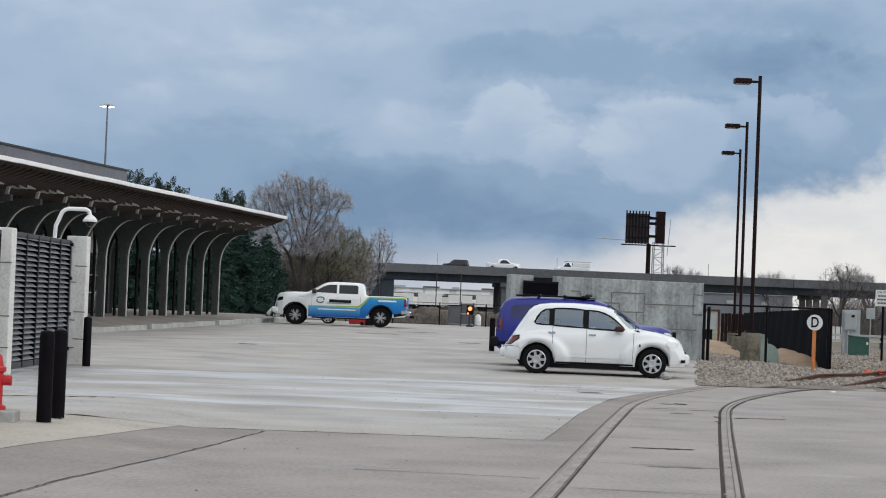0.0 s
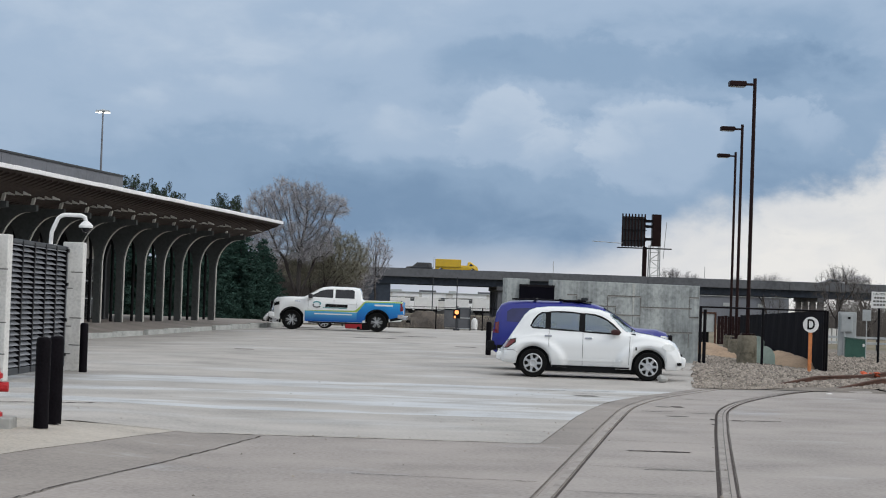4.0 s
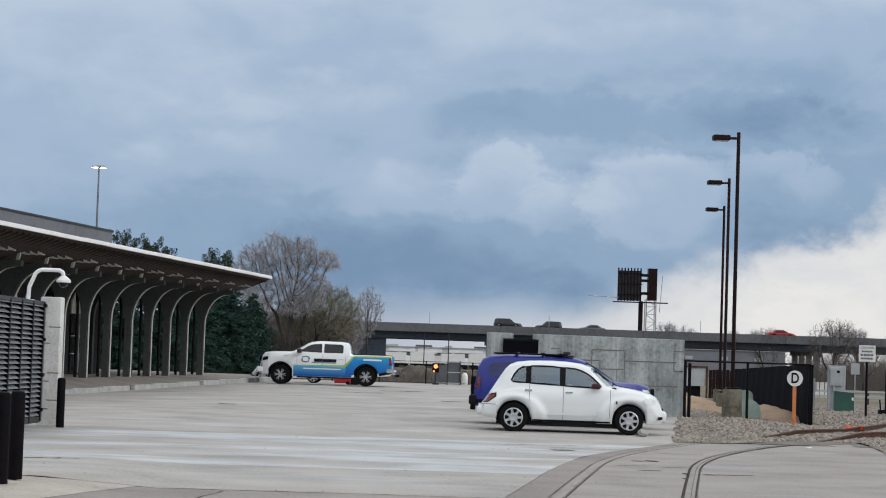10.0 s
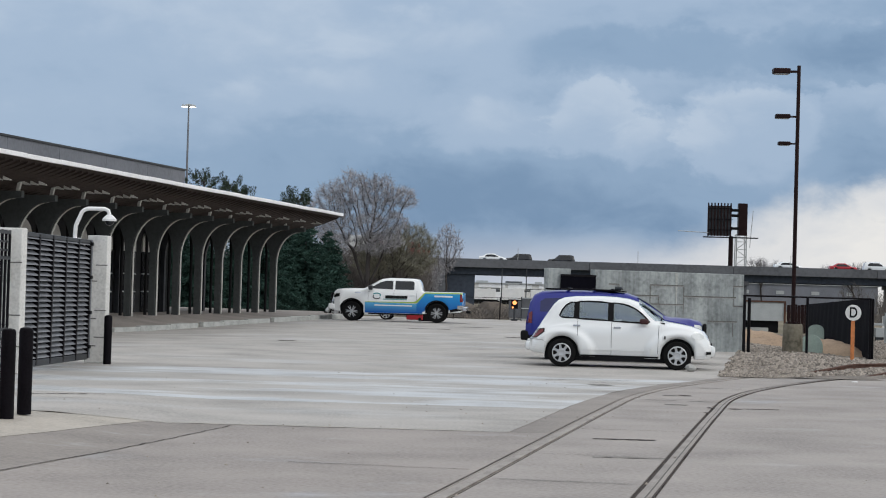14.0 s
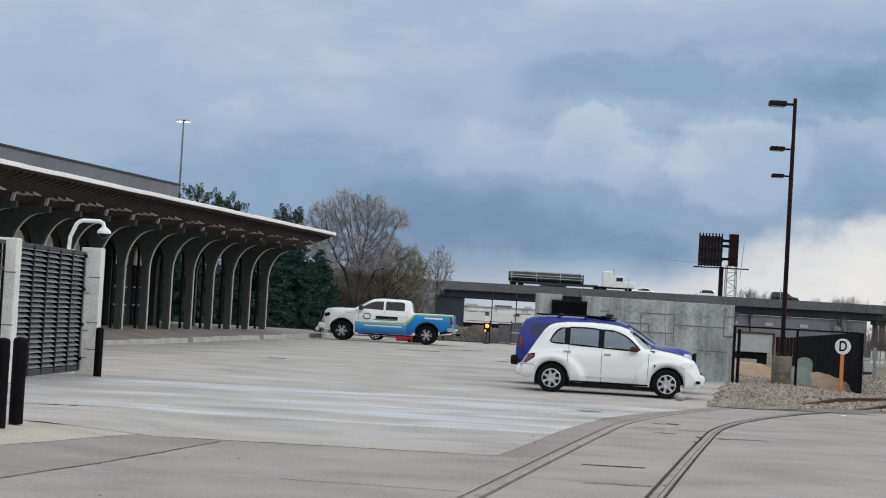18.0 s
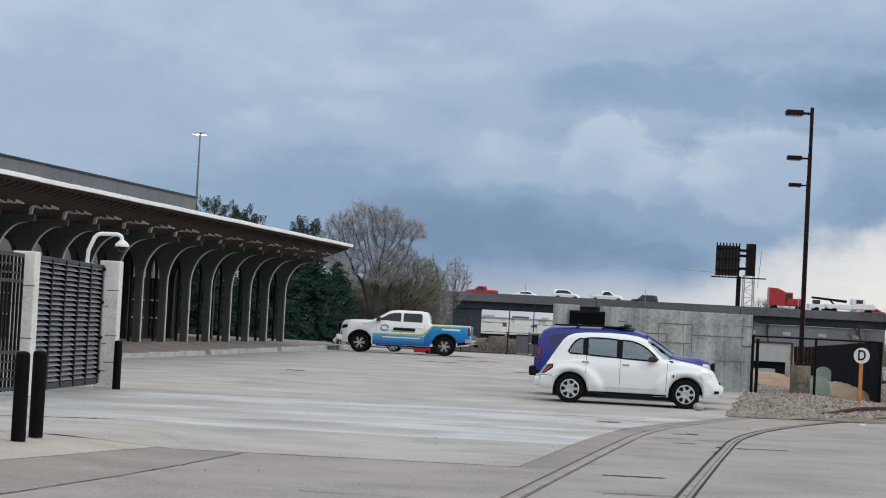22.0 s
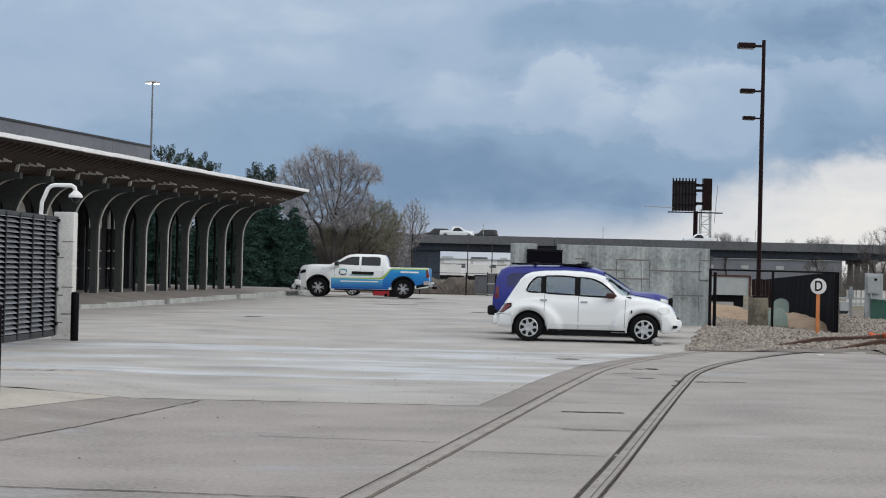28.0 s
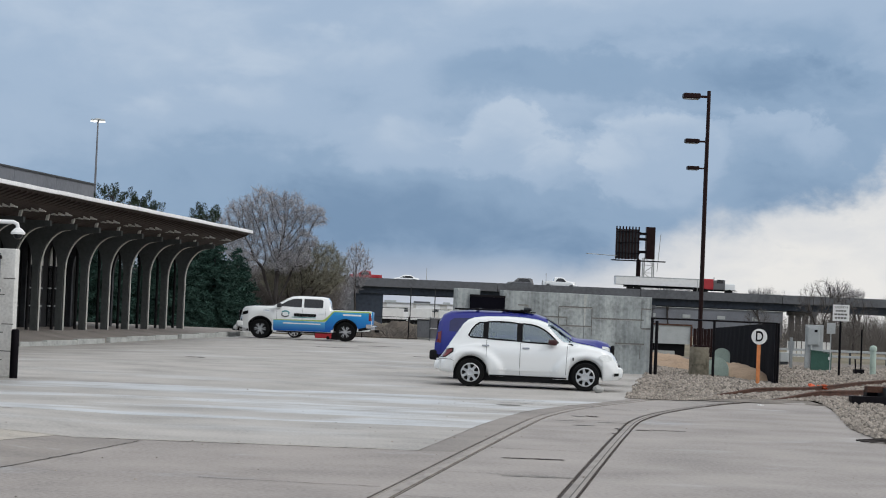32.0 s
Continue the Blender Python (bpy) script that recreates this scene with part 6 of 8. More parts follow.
def build_low_car():
    """A low white car on the far side of the pickup."""
    th = thing("low_coupe", "low white two-seat car parked behind the pickup", "car", (-1.55, 97.0, gz(97)), 176.0)
    top = [(-1.75, 0.7), (-1.65, 0.86), (-1.2, 0.92), (-0.8, 1.05), (-0.2, 1.12), (0.25, 1.06), (0.7, 0.88), (1.3, 0.76), (1.6, 0.62), (1.75, 0.45)]
    low = [(-1.75, 0.36), (-1.5, 0.22), (1.5, 0.2), (1.75, 0.3)]
    belt = [(-1.75, 0.6), (-1.2, 0.8), (0.6, 0.8), (1.3, 0.66), (1.75, 0.4)]
    half = [(-1.75, 0.65), (-1.4, 0.82), (1.3, 0.82), (1.75, 0.58)]
    roof = [(-1.75, 0.6), (0.3, 0.56), (0.8, 0.6), (1.75, 0.4)]
    h = Hull(low, belt, top, half, roof, (-1.08, 1.22), 0.35, 0.29, -1.75, 1.75)
    part("body", h.mesh(), WHITE_PAINT, th, "white body shell", True)
    for s in (-1, 1):
        part("side_window", h.patch([(-0.9, 0.84), (0.5, 0.84)], [(-0.9, 0.92), (-0.5, 1.02), (0.1, 1.02), (0.5, 0.88)], s), GLASS, th)
        part("head_lamp", h.patch([(1.3, 0.52), (1.6, 0.5)], [(1.3, 0.6), (1.6, 0.56)], s, 0.012, 3, 2), LAMP_CLEAR, th)
        for x in (-1.08, 1.22):
            add_wheel(th, x, s * 0.72, 0.29, 0.19, 0.21)
    part("front_lip", box(1.55, -0.6, 0.2, 1.8, 0.6, 0.3, 0.02), PLASTIC, th)
    # added red block in place of the red car beyond the pickup
    th = thing("red_jack", "low red block standing in for a red car behind the pickup", "jack", (0.75, 95.2, gz(95)), 0)
    part("frame", box(-0.3, -0.2, 0.05, 0.45, 0.2, 0.32, 0.03), RED_PAINT, th)
    part("saddle", box(-0.2, -0.12, 0.3, 0.2, 0.12, 0.42, 0.03), RED_PAINT, th)
    part("caster", rod((0.3, -0.22, 0.08), (0.3, 0.22, 0.08), 0.08, seg=10), TYRE, th)
    th = thing("equipment_crate", "black equipment crate behind the pickup", "crate", (1.35, 95.4, gz(95)), 0)
    part("crate", box(-0.24, -0.2, 0.0, 0.24, 0.2, 0.36, 0.02), PLASTIC, th)
    part("lid", box(-0.26, -0.22, 0.36, 0.26, 0.22, 0.4, 0.01), GATE_STEEL, th)


build_white_wagon()
build_blue_suv()
build_pickup()
build_low_car()


# ---- trackside clutter ----
def build_fence():
    pts = [(10.66, 60.5), (12.46, 60.3), (14.34, 60.48)]
    th = thing("chain_link_fence", "black chain-link fence with thin rails beside the gravel", "fence")
    for i, (x, y) in enumerate(pts):
        part("post", rod((x, y, lot_z(x, y) - 0.1), (x, y, 1.84), 0.045 if i != 1 else 0.04), BLACK_METAL, th)
    for (ax, ay), (bx, by) in zip(pts, pts[1:]):
        part("top_rail", rod((ax, ay, 1.82), (bx, by, 1.82), 0.026), BLACK_METAL, th)
    # gate stub against the concrete wall
    part("gate_post", rod((10.86, 60.9, 0.1), (10.86, 60.9, 1.75), 0.05), BLACK_METAL, th)
    # screened run going away from the corner
    a, b = Vector((14.34, 60.48)), Vector((22.2, 113.5))
    bm = bmesh.new()
    rows = []
    for i in range(61):
        t = i / 60
        p = a.lerp(b, t)
        g = lot_z(p.x, p.y)
        top = 1.84 - 0.2 * t + 0.035 * noise.noise((i * 0.45, 0, 3)) - (0.03 if i == 0 else 0)
        rows.append([bm.verts.new((p.x + 0.025 * math.sin(i * 1.3 + k), p.y, z)) for k, z in enumerate((g + 0.02, g + 0.6, g + 1.2, top))])
    for p, q in zip(rows, rows[1:]):
        for k in range(3):
            bm.faces.new((p[k], q[k], q[k + 1], p[k + 1]))
    part("windscreen", bm, FABRIC, th, "black fabric screen on the fence")
    for i in range(18):
        p = a.lerp(b, i / 17)
        part("post", rod((p.x + 0.07, p.y, lot_z(p.x, p.y) - 0.05), (p.x + 0.07, p.y, 1.82 - 0.2 * i / 17), 0.035), BLACK_METAL, th)
    part("top_rail", rod((a.x + 0.07, a.y, 1.81), (b.x + 0.07, b.y, 1.61), 0.022), BLACK_METAL, th)


def mound(name, x, y, rx, ry, h, material, label, seed, category="mound"):
    bm = bmesh.new()
    rings = []
    for r in range(9):
        f = r / 8
        rings.append([bm.verts.new((x + rx * f * math.cos(a * 0.2618), y + ry * f * math.sin(a * 0.2618),
                                    lot_z(x, y) - 0.05 + h * (1 - f ** 3) * (1 + 0.25 * noise.noise((f * 3 * math.cos(a * 0.2618), f * 3 * math.sin(a * 0.2618), seed))) + 0.06 * noise.noise((f * 9 * math.cos(a * 0.26), f * 9 * math.sin(a * 0.26), seed + 5)))) for a in range(24)])
    for a, b in zip(rings, rings[1:]):
        for k in range(24):
            bm.faces.new((a[k], a[(k + 1) % 24], b[(k + 1) % 24], b[k]))
    bmesh.ops.remove_doubles(bm, verts=bm.verts, dist=0.001)
    return solo(name, bm, material, label, category, smooth=True)


def build_trackside():
    mound("earth_mound", 14.3, 82.5, 1.7, 2.6, 0.55, SAND, "flat-topped tan soil heap behind the fence", 1)
    mound("earth_mound", 14.3, 67.0, 1.1, 4.2, 0.5, SAND, "tan soil heap along the foot of the black screen", 2)
    mound("earth_mound", 13.3, 73.0, 1.0, 2.0, 0.3, SAND, "low tan soil heap by the lamp footing", 3)
    # round-topped green housings
    def pedestal(x, y, r, h, round_part, label):
        th = thing("utility_pedestal", label, "pedestal", (x, y, lot_z(x, y) - 0.03), -15, "utility pedestals")
        pts = [(-r, 0), (r, 0), (r, h * (1 - round_part))] + [(r * math.cos(a * math.pi / 12), h * (1 - round_part) + h * round_part * math.sin(a * math.pi / 12)) for a in range(1, 12)] + [(-r, h * (1 - round_part))]
        part("hood", prism(pts, 0.34, "y", -0.17), PALE_GREEN, th)
        part("lid_lip", prism([(a * 1.05, b * 1.015) for a, b in pts], 0.05, "y", -0.2), PALE_GREEN, th, "raised front rim")

    pedestal(13.22, 63.7, 0.34, 0.62, 0.6, "pale green round-topped utility housing on the gravel")
    pedestal(17.4, 85.4, 0.31, 0.82, 0.3, "pale green plastic utility pedestal beside the screen")
    th = thing("marker_pipe", "white plastic vent pipe with cap", "pipe", (22.3, 112.6, lot_z(22.3, 112.6)))
    part("pipe", rod((0, 0, -0.1), (0, 0, 1.42), 0.085), WHITE_METAL, th)
    part("cap", lathe([(0.11, 1.40), (0.11, 1.5), (0.04, 1.54)], 12), WHITE_METAL, th)
    # letter board
    x, y = 13.17, 57.25
    th = thing("track_sign", "round white sign with black letter D on an orange post", "sign", (x, y, lot_z(x, y)), -3)
    part("post", box(-0.052, -0.02, -0.15, 0.052, 0.02, 1.12, 0.008), ORANGE_POST, th, "faded orange post")
    disc = part("disc", rod((0, -0.045, 1.34), (0, -0.025, 1.34), 0.22, seg=28), SIGN_WHITE, th, "white round plate")
    cu = bpy.data.curves.new("letter", "FONT")
    cu.body, cu.size, cu.align_x, cu.align_y, cu.extrude = "D", 0.40, "CENTER", "CENTER", 0.003
    cu.offset = 0.008
    ob = new("letter", cu)
    dg = bpy.context.evaluated_depsgraph_get()
    me = bpy.data.meshes.new_from_object(ob.evaluated_get(dg))
    bpy.data.objects.remove(ob)
    me.materials.clear()
    me.materials.append(BLACK_PAINT)
    part("letter", me, None, disc, "black capital D", m=Matrix.Translation((0.0, -0.05, 1.335)) @ Matrix.Rotation(radians(90), 4, "X") @ Matrix.Diagonal((0.78, 1, 1, 1)))
    # caution board
    x, y = 19.94, 75.7
    th = thing("warning_sign", "white warning board with faded lettering on a black post", "sign", (x, y, lot_z(x, y)), -8)
    part("post", rod((0.0, 0, -0.1), (0.0, 0, 2.1), 0.045), BLACK_METAL, th)
    bd = part("board", box(-0.3, -0.05, 2.06, 0.3, -0.03, 2.66, 0.005), SIGN_WHITE, th, "white board")
    cu = bpy.data.curves.new("words", "FONT")
    cu.body, cu.size, cu.align_x, cu.align_y, cu.extrude = "CAUTION", 0.105, "CENTER", "CENTER", 0.002
    ob = new("words", cu)
    me = bpy.data.meshes.new_from_object(ob.evaluated_get(bpy.context.evaluated_depsgraph_get()))
    bpy.data.objects.remove(ob)
    me.materials.clear()
    me.materials.append(BLACK_PAINT)
    part("words", me, None, bd, m=Matrix.Translation((0, -0.054, 2.57)) @ Matrix.Rotation(radians(90), 4, "X"))
    for z, w in ((2.44, 0.2), (2.31, 0.24), (2.18, 0.22)):
        for k in range(4):
            part("text_bar", box(-w + k * w * 0.5, -0.056, z - 0.035, -w + k * w * 0.5 + w * 0.4, -0.051, z + 0.03), REVEAL, bd)
    th = thing("small_notice", "small white notice plate on a thin post", "sign", (21.1, 82.0, lot_z(21.1, 82)), -8)
    part("post", rod((0, 0, -0.1), (0, 0, 2.0), 0.02), GREY_BOX, th)
    part("plate", box(-0.17, -0.04, 1.58, 0.17, -0.025, 2.02, 0.004), GREY_BOX, th)
    # electrical cabinet and transformer
    th = thing("electrical_cabinet", "tall grey steel electrical cabinet on gravel", "cabinet", (21.9, 88.4, 0.0), -10)
    part("body", box(-0.36, -0.25, -0.05, 0.38, 0.25, 1.93, 0.015), GREY_BOX, th)
    part("meter_box", box(-0.30, -0.33, 1.05, 0.22, -0.2, 1.85, 0.015), GREY_BOX, th, "upper meter box")
    part("conduit", rod((-0.12, -0.28, 0.0), (-0.12, -0.28, 1.1), 0.05), GREY_BOX, th)
    part("door", box(-0.26, -0.35, 1.1, 0.18, -0.325, 1.8, 0.006), GREY_BOX, th)
    part("label_plate", box(-0.0, -0.36, 1.62, 0.13, -0.345, 1.72), PLASTIC, th)
    th = thing("transformer_box", "dark green pad-mounted transformer with sloping lid", "transformer", (21.6, 85.7, 0.0), -10)
    part("body", prism([(-0.42, 0), (0.42, 0), (0.42, 0.76), (-0.42, 0.84)], 0.62, "y", -0.31), GREEN_BOX, th)
    part("lid", prism([(-0.44, 0.845), (0.44, 0.765), (0.44, 0.80), (-0.44, 0.88)], 0.68, "y", -0.34), GREEN_BOX, th)
    part("latch", box(0.28, -0.34, 0.5, 0.36, -0.31, 0.62), SIGN_WHITE, th)
    part("pad", box(-0.55, -0.45, -0.15, 0.55, 0.45, 0.03), CONCRETE_WALL, th, "low concrete pad")
    # small things beyond
    th = thing("signal_case", "low grey trackside box on legs", "box", (22.44, 96.7, 0), 0)
    part("case", box(-0.22, -0.2, 0.18, 0.22, 0.2, 0.62, 0.02), GREY_BOX, th)
    part("foot", box(-0.18, -0.15, -0.1, 0.18, 0.15, 0.2), GATE_STEEL, th)
    th = thing("vent_pipe", "pale standpipe with rounded cap", "pipe", (22.6, 81.1, 0))
    part("pipe", rod((0, 0, -0.1), (0, 0, 1.0), 0.12, seg=14), PALE_GREEN, th)
    part("cap", lathe([(0.15, 0.98), (0.15, 1.08), (0.12, 1.15), (0.05, 1.19)], 14), PALE_GREEN, th, "", True)
    th = thing("switch_stand", "thin dark trackside stand with a crank", "stand", (22.3, 81.8, 0))
    part("post", rod((0, 0, -0.1), (0, 0, 1.8), 0.035), BLACK_METAL, th)
    part("crank_box", box(-0.28, -0.15, -0.05, 0.12, 0.15, 0.22, 0.02), BLACK_METAL, th)
    part("lever", rod((-0.2, 0, 0.2), (-0.24, 0, 0.62), 0.03), BLACK_METAL, th)
    th = thing("pale_marker_post", "pale post with small box", "post", (21.06, 89.0, 0))
    part("post", box(-0.06, -0.06, -0.1, 0.06, 0.06, 1.35), GREY_BOX, th)
    part("box", box(-0.12, -0.1, 0.85, 0.12, 0.1, 1.2), GREY_BOX, th)
    th = thing("guard_rail", "low grey steel guard rail", "rail", (27, 108.0, 0), -6)
    for z in (0.34, 0.62):
        part("beam", box(-2.6, -0.03, z, 12, 0.03, z + 0.12, 0.01), GREY_BOX, th)
    for k in range(8):
        part("post", box(-2.5 + k * 1.9, 0.03, -0.1, -2.4 + k * 1.9, 0.1, 0.75), GATE_STEEL, th)
    for k in range(9):
        ob = solo("panel_fence", box(32.0 + k * 0.34, 140, -0.1, 32.26 + k * 0.34, 140.06, 0.98), CONCRETE_POST, "pale upright fence board", "fence", group="pale fence boards")
    # orange rag on the rail, and steel stacked at the right of the track
    th = thing("orange_netting", "crumpled orange plastic netting lying over the rail", "netting", (14.75, 56.9, lot_z(14.75, 56.9) + 0.07))
    rng = random.Random(9)
    for k in range(9):
        a = rng.random() * 6.28
        bm = bmesh.new()
        bmesh.ops.create_icosphere(bm, subdivisions=1, radius=rng.uniform(0.04, 0.09), matrix=Matrix.Diagonal((1.6, 1, 0.6, 1)))
        for v in bm.verts:
            v.co *= 1 + rng.uniform(-0.35, 0.35)
        part("fold", bm, ORANGE, th, m=pose(rng.uniform(-0.3, 0.3), rng.uniform(-0.2, 0.2), rng.uniform(0.0, 0.11), 0, 0, math.degrees(a)))
    th = thing("bumper_block", "dark rusted steel frame stacked beside the track", "steel frame", (13.8, 45.95, 0.0), 4)
    part("beam", box(-0.85, -0.12, 0.0, 2.2, 0.12, 0.22, 0.01), BLACK_METAL, th)
    part("beam", box(-0.3, 0.5, 0.1, 2.2, 0.75, 0.36, 0.01), BLACK_METAL, th)
    part("upright", box(-0.05, -0.1, 0.2, 0.1, 0.6, 0.42), GATE_STEEL, th)
    part("upright", box(0.6, -0.1, 0.2, 0.75, 0.6, 0.6), RUST, th)
    part("cross_beam", box(-0.4, 0.15, 0.3, 2.2, 0.4, 0.44, 0.01), RUST, th)
    ob = solo("litter", box(-0.05, -0.04, 0, 0.06, 0.05, 0.03, 0.01), SIGN_WHITE, "small white scrap on the road slab", "litter", m=pose(10.4, 43.3, 0.0, 0, 0, 20))
    ob = solo("litter", box(-0.07, -0.05, 0, 0.07, 0.05, 0.05, 0.01), SIGN_WHITE, "white scrap beside the rail", "litter", m=pose(13.9, 51.3, lot_z(13.9, 51.3) + 0.05, 0, 0, 20))
    th = thing("broken_branches", "small heap of dark broken branches at the road's edge", "branches", (9.7, 30.1, 0.01))
    rng = random.Random(77)
    for k in range(12):
        x, y, a = rng.uniform(-0.35, 0.35), rng.uniform(-0.2, 0.2), rng.uniform(-0.5, 0.5)
        part("branch", rod((x - 0.2 * math.cos(a), y - 0.2 * math.sin(a), 0.01), (x + 0.2 * math.cos(a), y + 0.2 * math.sin(a), rng.uniform(0.02, 0.07)), 0.014, 0.008, 5), BARK, th)
    # hydrant by the bollards
    th = thing("fire_hydrant", "red fire hydrant with white caps on a concrete pad", "hydrant", (-3.70, 22.8, lot_z(-3.7, 22.8)), 0)
    part("pad", box(-0.4, -0.25, -0.02, 0.27, 0.2, 0.12, 0.02), CONCRETE_WALL, th)
    part("barrel", lathe([(0.14, 0.1), (0.14, 0.16), (0.1, 0.18), (0.1, 0.52), (0.13, 0.54), (0.13, 0.58), (0.1, 0.6), (0.08, 0.7), (0.03, 0.75), (0.02, 0.79)], 16), HYDRANT, th, "", True)
    part("side_outlet", rod((0, 0, 0.44), (0.19, 0, 0.44), 0.055), HYDRANT, th)
    part("outlet_cap", rod((0.0, -0.2, 0.42), (0, 0, 0.42), 0.07), SIGN_WHITE, th, "white outlet cap")


build_fence()
build_trackside()


# ---- highway and distance ----
def build_bridge():
    th = thing("highway_bridge", "long grey concrete highway overpass on dark piers", "bridge", kind="structure")
    x0, x1 = -1000.0, 1000.0
    part("deck", box(x0, 347, 6.62, x1, 367, 7.28), BRIDGE, th, "concrete road deck")
    for k in range(40):
        a = -380 + k * 24.0
        part("barrier", prism([(346.6, 6.3), (347.1, 6.3), (347.1, 6.9), (346.95, 7.72), (346.72, 7.72)], 23.9, "x", a), BRIDGE, th)
    part("far_barrier", box(-400, 366.8, 6.9, 600, 367.1, 7.72), BRIDGE, th)
    part("median", box(-400, 356.1, 7.2, 600, 356.5, 7.8), BRIDGE, th)
    for y in (347.9, 351, 354.5, 358.5, 362, 365.8):
        part("girder", box(4.0, y - 0.25, 5.15, 600, y + 0.25, 6.6), GIRDER, th, "dark steel girder")
    for x in (7.3, 27.4, 54.0, 81.7, 108.0, 134.0):
        if x > 10:
            part("pier_cap", box(x - 0.7, 347.5, 4.5, x + 0.7, 366.5, 5.2, 0.05), BRIDGE, th)
        for y in (348.6, 354.5, 360, 365.4):
            part("pier", box(x - (3.2 if x < 10 else 0.45), y - 0.5, -0.5, x + (1.65 if x < 10 else 0.45), y + 0.5, 5.14 if x < 10 else 4.5), GIRDER if x < 10 else BRIDGE, th)
    part("abutment", box(-400, 346.9, -0.5, 4.2, 366.9, 6.55), BRIDGE, th, "solid approach wall")
    for x, z in ((16, 0), (36, 0), (61.5, 0), (96, 0), (112, 0)):
        part("road_marker", rod((x, 346.8, 7.7), (x, 346.8, 9.7), 0.05, seg=6), GREY_BOX, th)


def build_billboard():
    th = thing("billboard", "dark billboard seen from behind, on a single steel column", "billboard", (57.5, 389, 0), 0)
    part("column", rod((0, 0, -0.5), (0, 0, 14), 0.46, 0.42, 14), BRONZE_METAL, th)
    part("panel", box(-4.6, -1.2, 14.0, -0.25, -0.9, 19.6), GATE_STEEL, th, "back of the advertising panel")
    for k in range(8):
        x = -4.5 + k * 0.6
        part("stringer", box(x - 0.12, -1.45, 13.9, x + 0.12, -1.2, 20.1), BRONZE_METAL, th)
    for z in (15.0, 17.0, 19.0):
        part("cross_tie", box(-4.6, -1.55, z, 0.0, -1.42, z + 0.14), BLACK_METAL, th)
    part("far_panel", box(1.35, 0.0, 14.2, 3.0, 1.6, 20.2), BRONZE_METAL, th, "second panel seen edge-on")
    for z in (15.2, 17.6, 18.6):
        part("brace", box(-0.3, -0.4, z, 1.4, 0.1, z + 0.5), BLACK_METAL, th)
    part("catwalk", box(-5.4, -2.0, 13.6, 4.8, -1.0, 13.8), BLACK_METAL, th)
    part("light_arm", rod((-10.2, -2.0, 14.7), (-4.5, -1.6, 14.5), 0.07, seg=6), GREY_BOX, th)
    # lattice tower behind
    th = thing("lattice_tower", "open steel lattice tower behind the billboard", "tower", (59.9, 392, 0), 0)
    for x in (-1.0, 1.1):
        for y in (0, 2):
            part("leg", rod((x, y, -0.4), (x * 0.85, y, 14.5), 0.11, seg=6), GREY_BOX, th)
    for k in range(9):
        z = 1.5 + k * 1.45
        s = 1 if k % 2 else -1
        part("brace", rod((-1.0 * s, 0, z), (1.0 * s, 0, z + 1.45), 0.07, seg=6), GREY_BOX, th)
        part("tie", rod((-1.0, 0, z), (1.0, 0, z), 0.06, seg=6), GREY_BOX, th)
    part("ladder", rod((1.6, 0, 12), (2.1, 0, 19), 0.06, seg=6), GREY_BOX, th)


def build_mast():
    th = thing("high_mast_light", "tall slender highway light mast with ring of lamps", "light mast", (-44.5, 389, 0))
    part("pole", rod((0, 0, -0.5), (0, 0, 35.6), 0.34, 0.14, 10), ROOF_METAL, th)
    part("ring", lathe([(0.2, 35.5), (0.7, 35.6), (0.7, 35.75), (0.2, 35.9)], 16), GREY_BOX, th)
    for k in range(6):
        a = k * math.pi / 3 + 0.2
        x, y = 1.05 * math.cos(a), 1.05 * math.sin(a)
        f = part("floodlight", rod((x, y, 35.35), (x, y, 35.75), 0.34, 0.2, 10), GREY_BOX, th)
        part("lens", rod((x, y, 35.25), (x, y, 35.36), 0.33, seg=10), LENS_GLOW, f, "lit lamp lens")


